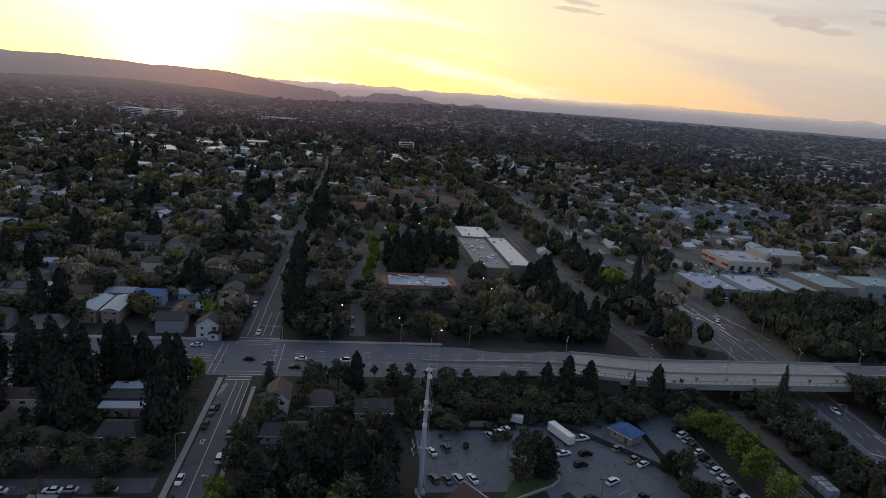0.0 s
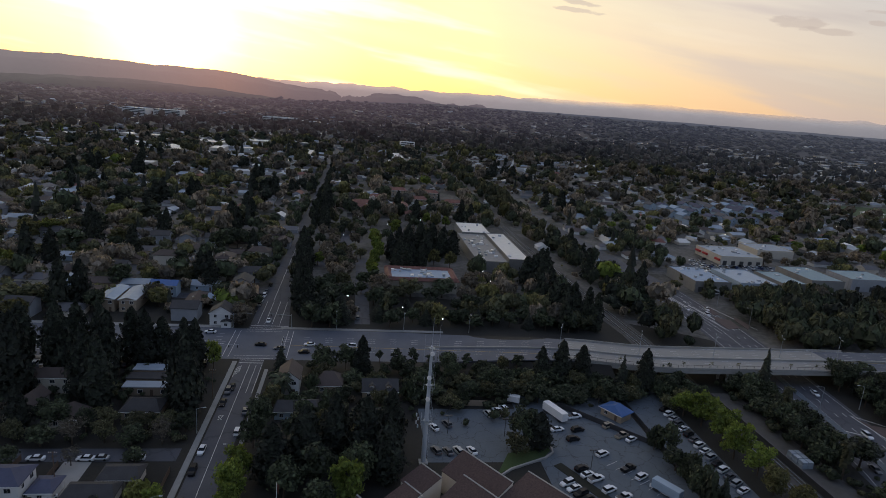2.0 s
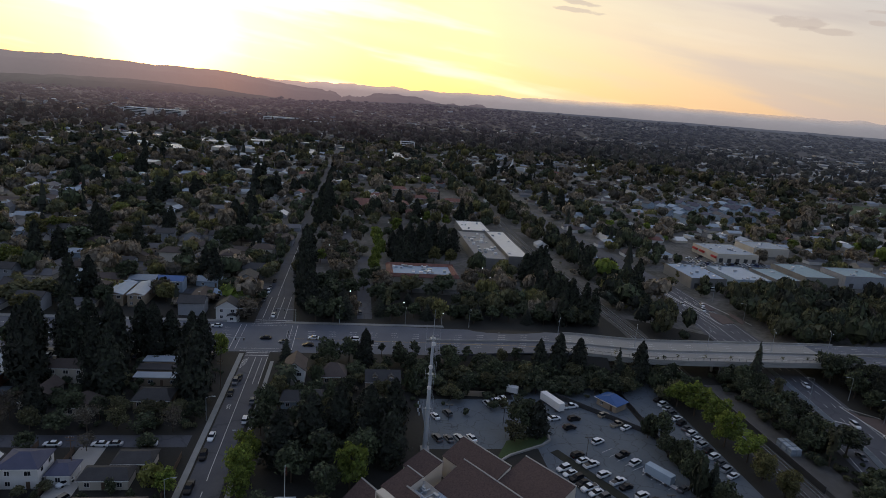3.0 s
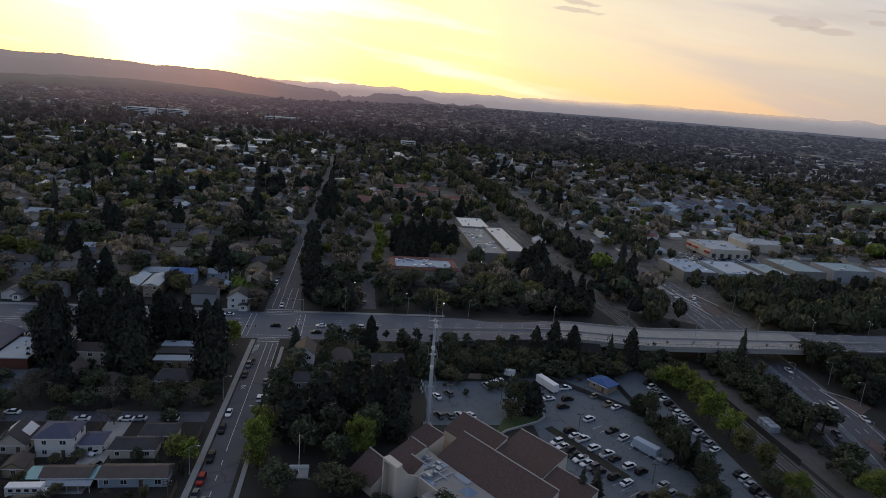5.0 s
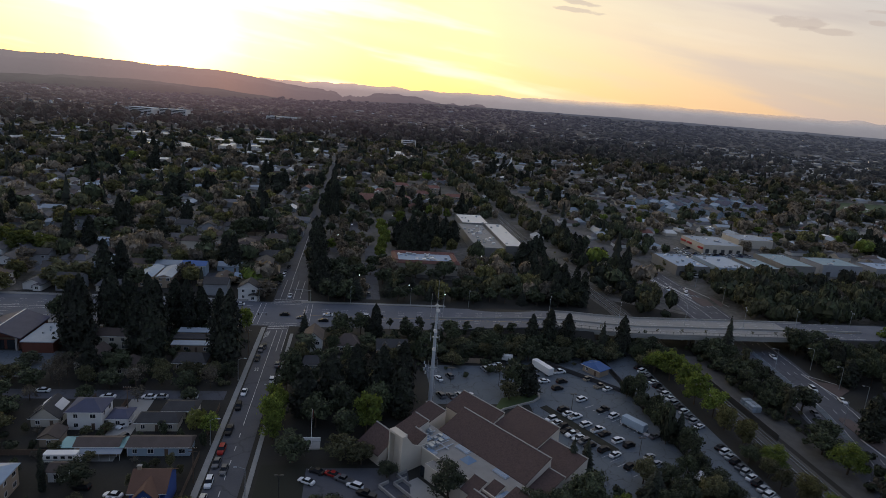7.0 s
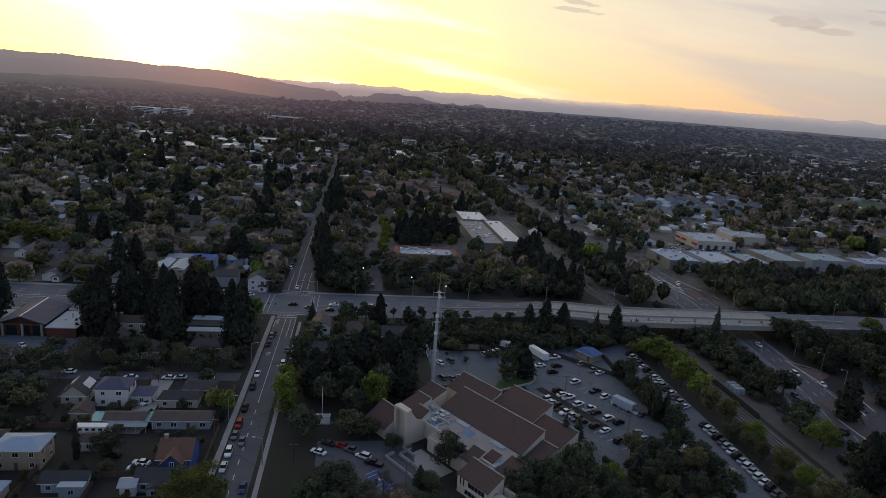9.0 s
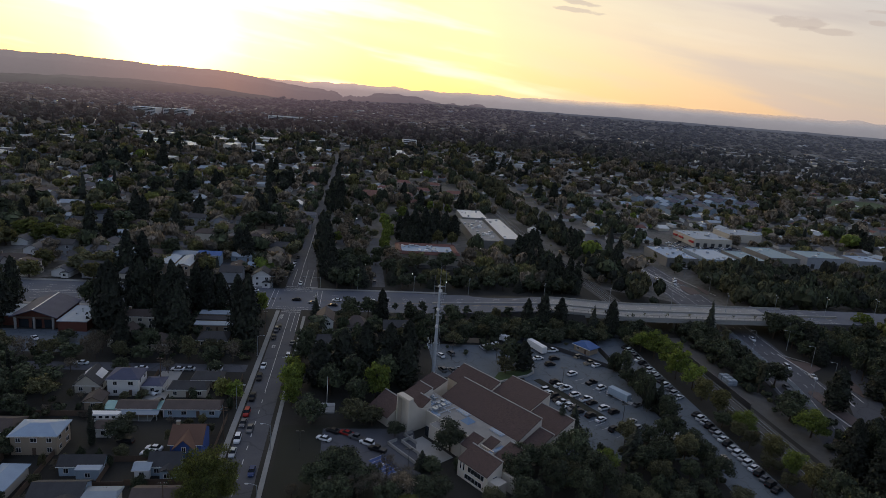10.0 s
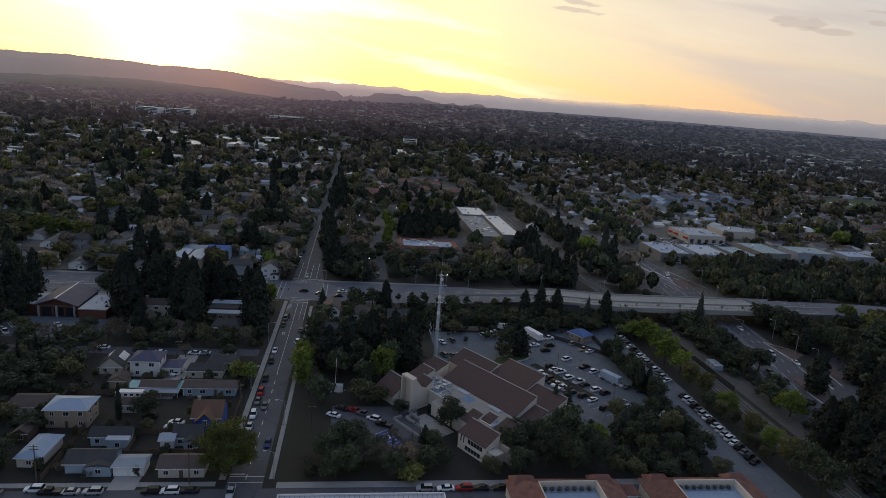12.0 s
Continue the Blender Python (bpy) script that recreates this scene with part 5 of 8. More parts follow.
house("house", -18, 172, 13, 8, 1, 1.8, "x", 1, "wall_paleblue", "roof_dark", "long grey-blue house with a dark roof", windows="s", porch=(2, 4, 2, 2.6, "roof_dark"))
house("house", -8.5, 191, 9, 9, 1, 3.4, "x", 3.6, "wall_tan", "roof_brown", "house with a steep dark hip roof", windows="s")
house("house", -57.5, 252.5, 9.5, 8, 2, 3.2, "y", 0, "wall_white", "roof_dark", "white gambrel-fronted house on the corner", windows="se", porch=(2.5, 4, 2.5, 2.8, "roof_dark"))
house("house", -63, 279, 12, 8, 1, 1.8, "x", 0, "wall_cream", "roof_sky", "house with a long blue-grey roof", windows="s")
house("hall_block", -109.5, 272, 7, 19, 2, 0.9, "y", 0, "wall_tan", "roof_sky", "long two-storey block with a pale blue-grey roof", windows="s")
house("hall_block", -100.5, 272, 7, 19, 2, 0.9, "y", 0, "wall_tan", "roof_light", "long two-storey block with a pale metal roof", windows="s")
house("house", -92, 289, 12, 8, 2, 1.6, "x", 0, "wall_paleblue", "roof_blue", "two-storey house with a vivid blue roof", windows="s")


# ---- offices, stores and sheds beyond the avenue ----
def flat_hall(name, pts, h, wall, roof, label, turn=0.0, ribs=0, parapet=0.5, vents=6, doors=0, seed=1, category="building"):
    x, y, w, d = pts
    e = thing(name, at(x, y, 0, turn), label, category)
    part("wall", boxed(-w / 2, w / 2, -d / 2, d / 2, 0, h), wall, e)
    part("roof", boxed(-w / 2 + 0.25, w / 2 - 0.25, -d / 2 + 0.25, d / 2 - 0.25, h, h + 0.12), roof, e)
    bm = bmesh.new()
    for x0, x1, y0, y1 in ((-w / 2 - 0.05, w / 2 + 0.05, -d / 2 - 0.05, -d / 2 + 0.25), (-w / 2 - 0.05, w / 2 + 0.05, d / 2 - 0.25, d / 2 + 0.05), (-w / 2 - 0.05, -w / 2 + 0.25, -d / 2, d / 2), (w / 2 - 0.25, w / 2 + 0.05, -d / 2, d / 2)):
        box(bm, x0, x1, y0, y1, h, h + parapet)
    part("parapet", bm, wall, e)
    rr = random.Random(seed)
    for k in range(ribs):
        yy = -d / 2 + d * (k + 0.5) / ribs
        part("wall_rib", boxed(-w / 2 - 0.12, -w / 2, yy - 0.2, yy + 0.2, 0, h), wall, e)
    for k in range(vents):
        vx, vy = rr.uniform(-w * 0.42, w * 0.42), rr.uniform(-d * 0.42, d * 0.42)
        part("roof_vent", boxed(vx - rr.uniform(0.4, 1.3), vx + rr.uniform(0.4, 1.3), vy - rr.uniform(0.4, 1.2), vy + rr.uniform(0.4, 1.2), h + 0.1, h + rr.uniform(0.6, 1.6)), rr.choice(["steel", "metal_light", "white_trim"]), e)
    for k in range(doors):
        u = -w / 2 + w * (k + 0.5) / doors
        dd = part("loading_door", boxed(-1.6, 1.6, -0.08, 0, 0.1, 3.4), "dark_metal", e, "dark roller door")
        dd.location = (u, -d / 2, 0)
    return e


flat_hall("store_hall", (103.5, 395, 14, 78), 8, "warehouse_wall", "roof_white", "long white-roofed store hall beside the railway", vents=4)
flat_hall("store_hall", (85.5, 396, 20, 84), 6.5, "warehouse_wall", "flat_roof", "low store with a cluttered pale flat roof", vents=34, seed=3)
flat_hall("store_hall", (90, 455, 22, 38), 7.5, "warehouse_wall", "roof_white", "white-roofed wing of a long store", vents=5, seed=4)
flat_hall("warehouse", (277, 343, 18, 30), 7, "warehouse_wall", "warehouse_roof", "warehouse with a blue-grey metal roof", ribs=8, doors=2, vents=2, seed=5)
flat_hall("warehouse", (304, 351, 24, 36), 8.5, "warehouse_wall", "warehouse_roof", "tall tan warehouse with a blue-grey roof", ribs=9, doors=3, vents=3, seed=6)
flat_hall("warehouse", (345, 354, 32, 24), 8, "wall_grey", "warehouse_roof", "grey warehouse with a blue-grey roof", ribs=5, doors=3, vents=5, seed=7)
flat_hall("warehouse", (251, 344, 25, 34), 6.5, "wall_paleblue", "roof_light", "low workshop with a pale roof", doors=4, vents=6, seed=8)
flat_hall("warehouse", (220, 345, 24, 36), 6.5, "warehouse_wall", "roof_sky", "low workshop with a blue-grey cluttered roof", doors=3, vents=10, seed=9)
flat_hall("warehouse", (385, 352, 24, 20), 7, "wall_grey", "roof_sky", "low metal shed with a blue-white roof", doors=2, vents=2, seed=12)
flat_hall("store_block", (287, 418, 34, 36), 6.5, "wall_cream", "roof_light", "cream store block with a pale roof", doors=5, vents=9, seed=10)
flat_hall("store_block", (334, 440, 32, 26), 6.5, "wall_cream", "roof_light", "low pale-roofed store block", vents=5, seed=11)
for y in (404, 421, 431):
    aw = part("awning", boxed(-1.3, 0, -3.2, 3.2, 3.0, 4.5, 0.1), "red_awning")
    aw.location = (270, y, 0)
    tagged(aw, "bright red awning on a store front", "awning", "store awnings")
slab("store_lot", 236, 320, 378, 400, 0.03, "old_asphalt", "parking lot before the stores", "parking lot")
flat_hall("small_store", (208, 462, 11, 34), 5, "wall_white", "roof_sky", "narrow store with a blue-white roof", vents=3, seed=13)
flat_hall("small_store", (221, 452, 12, 24), 5, "wall_white", "roof_white", "small white flat-roofed store", vents=4, seed=14)
flat_hall("office_block", (36, 317, 38, 24), 7.2, "wall_cream", "roof_sky", "office block with a red tile mansard and pale roof plant", vents=24, seed=15)
rm = thing("tile_mansard", at(36, 317, 7.2), "red clay tile mansard edge round an office roof", "roof")
for x0, x1, y0, y1 in ((-20, 20, -13, -9.5), (-20, 20, 9.5, 13), (-20, -16.5, -9.5, 9.5), (16.5, 20, -9.5, 9.5)):
    part("tile_slope", gable(bmesh.new(), x0, x1, y0, y1, 0.0, 1.5, "x" if x1 - x0 > 10 else "y", 0.2, 0.2, 0.8), "roof_tile", rm)
for x, y, w, d in ((6, 560, 22, 13), (2, 540, 14, 12), (42, 656, 20, 14), (75, 650, 24, 14), (40, 558, 13, 20), (49, 515, 15, 12), (94, 590, 18, 12), (60, 600, 18, 12), (20, 600, 16, 12)):
    house("apartment_house", x, y, w, d, 2, 2.4, "x" if w > d else "y", 3.0, "wall_tan", "roof_tile", "two-storey apartment house with a red tile roof", windows="s", group="tile-roofed apartments")
for x, y, w, d, h in ((-82, 1020, 14, 120, 6), (-100, 1040, 12, 70, 6), (70, 1060, 30, 110, 6), (82, 1070, 14, 110, 6), (-418, 842, 20, 26, 7), (-268, 950, 30, 70, 8), (-212, 975, 20, 40, 9), (-114, 435, 14, 16, 4), (-245, 1100, 60, 40, 7), (-190, 1180, 60, 40, 7), (-330, 1000, 50, 30, 7), (-380, 1150, 60, 40, 7)):
    flat_hall("flat_block", (x, y, w, d), h, "wall_cream", "roof_white", "pale flat-roofed block among trees", vents=2, seed=int(x + y))
for x, y, w, d, h in ((-600, 1800, 60, 60, 24), (-520, 1810, 70, 50, 24), (-240, 2000, 110, 50, 18), (-150, 1960, 60, 40, 14), (100, 1290, 30, 20, 16)):
    hb = flat_hall("hospital_block", (x, y, w, d), h, "wall_white", "roof_light", "large pale multi-storey block in the distance", vents=4, seed=int(w))
    for s in range(int(h / 4)):
        part("window_band", boxed(-w / 2 + 2, w / 2 - 2, -d / 2 - 0.15, -d / 2, 1.5 + 4 * s, 3.4 + 4 * s), "pane", hb)

# ---- two tile-roofed buildings by the southern street ----
def tile_building(x, label, pw):
    e = thing("tile_roofed_building", at(x, 47.5, 0), label, "building", "tile-roofed buildings")
    part("wall", boxed(-pw / 2, pw / 2, -9, 10.5, 0, 4.2), "stucco", e)
    # a well in the roof holds the plant
    bm = bmesh.new()
    a, b = pw / 2, pw / 2 - 7
    for outer, inner in (((-a, 11.3), (a, 11.3)), ((-a, -9.6), (a, -9.6))):
        yo, yi = outer[1], 6.5 if outer[1] > 0 else -3.5
        solid(bm, [(-a - .6, yo, 4.2), (a + .6, yo, 4.2), (b, yi, 6.9), (-b, yi, 6.9), (-a - .6, yo, 4.0), (a + .6, yo, 4.0), (b, yi, 6.6), (-b, yi, 6.6)], [(0, 1, 2, 3), (7, 6, 5, 4), (0, 4, 5, 1), (2, 6, 7, 3)])
    for s in (-1, 1):
        solid(bm, [(s * (a + .6), -9.6, 4.2), (s * (a + .6), 11.3, 4.2), (s * b, 6.5, 6.9), (s * b, -3.5, 6.9), (s * (a + .6), -9.6, 4.0), (s * (a + .6), 11.3, 4.0), (s * b, 6.5, 6.6), (s * b, -3.5, 6.6)], [(0, 1, 2, 3), (7, 6, 5, 4), (0, 4, 5, 1), (2, 6, 7, 3)])
    bmesh.ops.recalc_face_normals(bm, faces=bm.faces)
    part("tile_roof", bm, "roof_tile", e, "weathered red clay tile roof")
    # rows of tile ends
    for k in range(int(pw / 0.8)):
        u = -pw / 2 + 0.8 * k
        part("tile_course", tube(bmesh.new(), (u, 11.3, 4.26), (u * (b / a), 6.5, 6.96), 0.12, 0.12, 5), "roof_tile", e)
    wl = bmesh.new()
    box(wl, -b, b, 6.2, 6.5, 4.9, 7.02), box(wl, -b, -b + 0.3, -3.5, 6.5, 4.9, 7.02), box(wl, b - 0.3, b, -3.5, 6.5, 4.9, 7.02), box(wl, -b, b, -3.5, -3.2, 4.9, 7.02)
    part("well_wall", wl, "stucco", e, "cream wall round the roof plant")
    part("well_floor", boxed(-b + 0.3, b - 0.3, -3.2, 6.2, 4.6, 4.9), "roof_sky", e, "pale blue-grey roof deck")
    n = int(2 * (b - 1) / 2.0)
    for k in range(n):
        u = -b + 1.6 + 2.0 * k
        f = part("roof_fan", tube(bmesh.new(), (u, 5.1, 4.9), (u, 5.1, 5.9), 0.62, 0.55, 10), "dark_metal", e, "dark rooftop fan unit")
        part("fan_base", boxed(u - 0.7, u + 0.7, 4.4, 5.8, 4.9, 5.2), "steel", f)
    for s in (-0.42, 0.1, 0.42):
        p = part("solar_panel", boxed(-2.6, 2.6, -1.1, 1.1, 0, 0.08), "solar", e, "blue solar panel array")
        p.matrix_basis = Matrix.LocRotScale((pw * s, -6.5, 5.95), Euler((radians(24), 0, 0)), None)
    for s in (-1, 1):
        part("corner_hip", gable(bmesh.new(), s * pw * 0.36 - 3.2, s * pw * 0.36 + 3.2, 7.5, 12.2, 4.6, 2.0, "x", 0.3, 0.2, 1.8), "roof_tile", e)
    return e


tile_building(44.5, "cream building with a red tile roof and sunken roof plant", 30)
tile_building(83, "cream building with red tile roof, roof plant and solar panels", 32)
kiosk = house("gatehouse", 62.5, 55.5, 4.2, 4.2, 1, 1.5, "x", 2.3, "stucco", "roof_tile", "small square gatehouse with a pyramid tile roof", windows="n")
near_roof = flat_hall("carport_hall", (-8.5, 44.5, 41, 16), 4.6, "wall_white", "metal_light", "long low building with a pale ribbed metal roof", vents=0)
for k in range(34):
    part("roof_seam", boxed(-20 + 1.2 * k, -19.94 + 1.2 * k, -7.7, 7.7, 4.72, 4.80), "solar", near_roof)

# ---- the small blue-roofed hut, trailers in the lot ----
bh = house("hut", 91, 171.5, 8.2, 6.0, 1, 1.6, "y", 2.0, "wall_tan", "roof_blue", "tan hut with a vivid blue metal roof", turn=-58, windows="sw", over=0.7)


def container(name, x, y, turn, ln, w, h, mat, label, z0=0.9):
    e = thing(name, at(x, y, 0, turn), label, "trailer", "trailers")
    part("body", boxed(-ln / 2, ln / 2, -w / 2, w / 2, z0, z0 + h, 0.05), mat, e)
    rb = bmesh.new()
    for k in range(int(ln / 0.9)):
        box(rb, -ln / 2 + 0.5 + 0.9 * k, -ln / 2 + 0.56 + 0.9 * k, -w / 2 - 0.03, w / 2 + 0.03, z0 + 0.1, z0 + h - 0.1)
    part("rib", rb, mat, e)
    for s in (-1, 1):
        for k in (-0.38, -0.28, 0.34):
            part("wheel", tube(bmesh.new(), (ln * k, s * (w / 2 - 0.3), 0.5), (ln * k, s * (w / 2), 0.5), 0.5, 0.5, 12), "dark_metal", e)
    return e


container("cargo_trailer", 68.7, 171.0, -67, 10.4, 2.5, 2.8, "white_trim", "long white cargo trailer parked in the lot")
container("cargo_trailer", 87.5, 127.5, -58, 8.4, 2.6, 2.6, "wall_paleblue", "pale blue box trailer behind a low fence")
container("cargo_trailer", 56.5, 180.5, -25, 4.2, 2.2, 2.2, "white_trim", "small white box trailer")
container("caravan", 93.5, 96.5, 40, 5.2, 2.3, 2.4, "white_trim", "white travel trailer under trees")
rv = container("motor_home", -82.1, 109.6, 0, 8.2, 2.4, 2.6, "white_trim", "white motor home parked in a yard", 0.5)
part("stripe", boxed(-3.9, 3.4, -1.24, -1.2, 1.35, 1.55), "steel", rv)
for k in range(4):
    part("window", boxed(-3.2 + 1.8 * k, -2.2 + 1.8 * k, -1.26, -1.2, 1.9, 2.6), "pane", rv)
part("cab", boxed(4.05, 5.2, -1.1, 1.1, 0.6, 1.9, 0.2), "white_trim", rv)
for k in range(6):
    pal = thing("crate_stack", at(139.4 + 2.0 * (k % 2), 145.5 - 2.6 * (k // 2), 0), "stack of pale wrapped crates by the tracks", "crates", "crate stacks")
    part("crate", boxed(-0.9, 0.9, -1.1, 1.1, 0, 1.2, 0.06), "roof_light", pal)
    part("crate", boxed(-0.85, 0.85, -1.05, 1.05, 1.24, 2.3, 0.06), "roof_light", pal)

# ---- bridge, kerbs, markings, rails ----
def along_avenue(x, off, dz=0.0):
    y, z, _ = avenue(x)
    y2 = avenue(x + 0.5)[0]
    d = Vector((0.5, y2 - y)).normalized()
    return (x - d.y * off, y + d.x * off, z + 0.05 + dz)


def strip(name, f0, f1, xs, h, mat, parent, label="", dz=0.0):
    """A raised strip along the avenue, between two offsets given at x by f0 and f1."""
    vs, fs = [], []
    for x in xs:
        a, b = along_avenue(x, f0(x), dz), along_avenue(x, f1(x), dz)
        vs += [a, b, (b[0], b[1], b[2] + h), (a[0], a[1], a[2] + h)]
    for i in range(len(xs) - 1):
        o = 4 * i
        fs += [(o + k, o + 4 + k, o + 4 + (k + 1) % 4, o + (k + 1) % 4) for k in range(4)]
    e = 4 * (len(xs) - 1)
    fs += [(0, 1, 2, 3), (e + 3, e + 2, e + 1, e)]
    return sheet_mesh(name, vs, fs, mat, parent, label)


BX = list(range(86, 217, 5))
deck = strip("bridge_deck", lambda x: -11.2, lambda x: 11.2, BX, -1.4, "concrete", None, "", -0.12)
tagged(deck, "concrete road bridge over the railway and expressway", "bridge", kind="structure")
strip("deck_surface", lambda x: -10.3, lambda x: 10.6, list(range(86, 203, 5)), 0.03, "deck", deck, "pale worn concrete deck surface")
strip("parapet", lambda x: -11.2, lambda x: -10.9, BX, 0.85, "concrete", deck)
strip("parapet", lambda x: 10.9, lambda x: 11.2, BX, 0.8, "concrete", deck)
strip("sidewalk", lambda x: -10.9, lambda x: -9.3, BX, 0.18, "concrete", deck)
strip("median", lambda x: -0.7, lambda x: -0.2, list(range(30, 246, 6)), 0.75, "concrete", deck, "low concrete median barrier")
for k in range(40):
    p = part("railing_post", boxed(-0.05, 0.05, -0.05, 0.05, 0, 1.1), "dark_metal", deck)
    p.location = along_avenue(88 + 3.2 * k, -11.05, 0.85)
strip("railing", lambda x: -11.1, lambda x: -11.0, BX, 0.08, "dark_metal", deck).location = (0, 0, 1.9)
for px in (122, 149, 167, 208):
    for off in (-9.0, -3.0, 3.0, 9.0):
        pr = along_avenue(px, off)
        part("pier", tube(bmesh.new(), (pr[0], pr[1], 0), (pr[0], pr[1], pr[2] - 1.5), 0.55, 0.55, 12), "concrete", deck, "round concrete pier")
# earth ramps at both ends of the bridge
for x0, x1, sgn in ((14, 100, 1), (212, 440, -1)):
    xs = list(np.linspace(x0, x1, 24))
    vs, fs = [], []
    for x in xs:
        y, z, h = avenue(x)
        for off, zz in ((-h - 1 - 1.7 * z, -0.05), (-h - 0.6, z - 0.35), (h + 0.6, z - 0.35), (h + 1 + 1.7 * z, -0.05)):
            vs.append((x, y + off, zz))
    for i in range(len(xs) - 1):
        fs += [(4 * i + k, 4 * i + 4 + k, 4 * i + 5 + k, 4 * i + 1 + k) for k in (0, 1, 2)]
    e = 0 if sgn < 0 else 4 * (len(xs) - 1)
    fs.append((e, e + 1, e + 2, e + 3))
    tagged(sheet_mesh("embankment", vs, fs, "earth"), "earth embankment under the avenue's ramp", "embankment", kind="structure")

# kerbs and footpaths
for nm, a in (("pavement_street_west", (-45.6, -43.9, 66, 212)), ("pavement_street_east", (-32.8, -31.5, 66, 205)), ("pavement_south", (-200, -46, 63.2, 65.0)), ("pavement_park", (-30.6, 96, 62, 64.6)),
              ("pavement_avenue_north", (-32, 40, 246.2, 248.6)), ("pavement_avenue_west", (-300, -52, 246.2, 249)), ("pavement_avenue_southwest", (-300, -52, 211.6, 213.9))):
    slab(nm, *a, 0.16, "path", "pale concrete footpath with a kerb", "footpath", 0.2)
park = slab("park_lawn", -30.4, -4, 64.8, 108, 0.06, "grass", "dark green lawn of a corner park", "lawn")
# darker asphalt than the other lots, standing in for tree shade
visitor = slab("visitor_lot", -18, 10, 80, 106, 0.075, "asphalt", "worn asphalt lot before the civic building", "parking lot")
lawn = [(41, 137.2), (46, 141), (53, 144.4), (58, 146.8), (60.8, 150), (60.8, 153), (47, 148.5)]
n = len(lawn)
isl = part("lot_island", solid(bmesh.new(), [(x, y, 0.0) for x, y in lawn] + [(x, y, 0.14) for x, y in lawn], [tuple(range(n, 2 * n))] + [(i, (i + 1) % n, (i + 1) % n + n, i + n) for i in range(n)]), "turf")
tagged(isl, "green lawn at the edge of the parking lot", "lawn", kind="structure")
ribbon("retaining_wall", [(40.9, 135.8, 0.6, 0.28), (46, 140.1, 0.6, 0.28), (52.9, 143.4, 0.6, 0.28), (57.9, 145.7, 0.6, 0.28), (61.0, 148.4, 0.6, 0.28), (61.8, 152.6, 0.6, 0.28)], 0, "concrete", "low curved pale concrete wall round a lawn", "wall", thick=0.6)
mi = part("planting_strip", boxed(-1.6, 1.6, -16, 16, 0, 0.16), "grass")
mi.matrix_basis = at(68.2, 128.5, 0, 28)
tagged(mi, "planted strip between two rows of parked cars", "planting strip", kind="structure")
slab("side_street", -140, -48, 145.2, 151.6, 0.035, "asphalt", "short residential side street", "road")
slab("drive", -76.5, -69.5, 110, 146, 0.03, "concrete", "pale concrete driveway", "driveway")
slab("drive_south", -71.6, -65, 61.8, 68, 0.17, "concrete", "pale concrete garage drive", "driveway")
slab("rear_court", 22, 57, 144, 176, 0.028, "old_asphalt", "cracked asphalt yard behind the civic building", "parking lot")
slab("office_lot", 0, 7, 255, 376, 0.03, "asphalt", "asphalt drive and lot between trees", "parking lot")
slab("office_lot", -24, -1, 350, 372, 0.03, "asphalt", "tree-shaded asphalt parking lot", "parking lot")
slab("office_lot", -12, -3, 396, 456, 0.03, "asphalt", "tree-shaded asphalt parking lot", "parking lot")
slab("maintenance_track", 137.4, 148, 40, 190, 0.035, "gravel", "dusty track beside the railway", "track")
wall_r = part("track_wall", boxed(134.9, 135.3, 120, 185, 0, 2.4), "dark_metal")
tagged(wall_r, "dark screened fence beside the railway", "wall", kind="structure")


def marks(name, rects, z, mat, parent, label=""):
    bm = bmesh.new()
    for x0, x1, y0, y1 in rects:
        solid(bm, [(x0, y0, z), (x1, y0, z), (x1, y1, z), (x0, y1, z)], [(0, 1, 2, 3)])
    return part(name, bm, mat, parent, label)


marks("centre_line", [(-38.85, -38.65, y, y + 2.4) for y in range(66, 130, 7)], 0.046, "paint", street)
marks("centre_line", [(-38.9, -38.75, 130, 209)], 0.046, "paint", street)
for x in (-36.4, -34.4):
    marks("lane_line", [(x - 0.07, x + 0.07, 186, 209)], 0.046, "paint", street)
marks("stop_line", [(-43.0, -34.3, 210.4, 210.8), (-43.0, -34.3, 213.0, 213.3)], 0.046, "paint", street)
marks("hatching", [(-43.2 + 0.32 * k, -43.1 + 0.32 * k, 198 + 0.9 * k, 206 + 0.5 * k) for k in range(6)], 0.047, "paint", street)
marks("crosswalk", [(-43.1, -34.2, 64.6, 64.85), (-43.1, -34.2, 67.2, 67.45)], 0.047, "paint", street)
marks("stop_line", [(-43.1, -39.3, 68.2, 68.6)], 0.047, "paint", street)
for x in (-42.5, -39.5, -36.3, -33.0):
    marks("lane_line", [(x - 0.09, x + 0.09, 252, 283)], 0.046, "paint", street_north)
marks("centre_line", [(-39.9, -39.7, 284, 420)], 0.046, "paint", street_north)
marks("stop_line", [(-45, -29, 249.6, 250.0), (-45, -29, 247.0, 247.25)], 0.046, "paint", street_north)
# the speed limit on the road, read by traffic going away
fc = bpy.data.curves.new("speed_limit", "FONT")
fc.body, fc.size, fc.extrude = "25", 2.2, 0.002
sl = new("speed_limit_mark", fc)
sl.matrix_basis = Matrix.LocRotScale((-40.3, 170.5, 0.055), Euler((0, 0, math.pi)), (0.75, 1.7, 1))
dg = bpy.context.evaluated_depsgraph_get()
me = bpy.data.meshes.new_from_object(sl.evaluated_get(dg))
sl_mesh = new("speed_limit_mark", me)
sl_mesh.matrix_basis = sl.matrix_basis.copy()
bpy.data.objects.remove(sl)
me.materials.append(M["paint"])
sl_mesh.parent = street


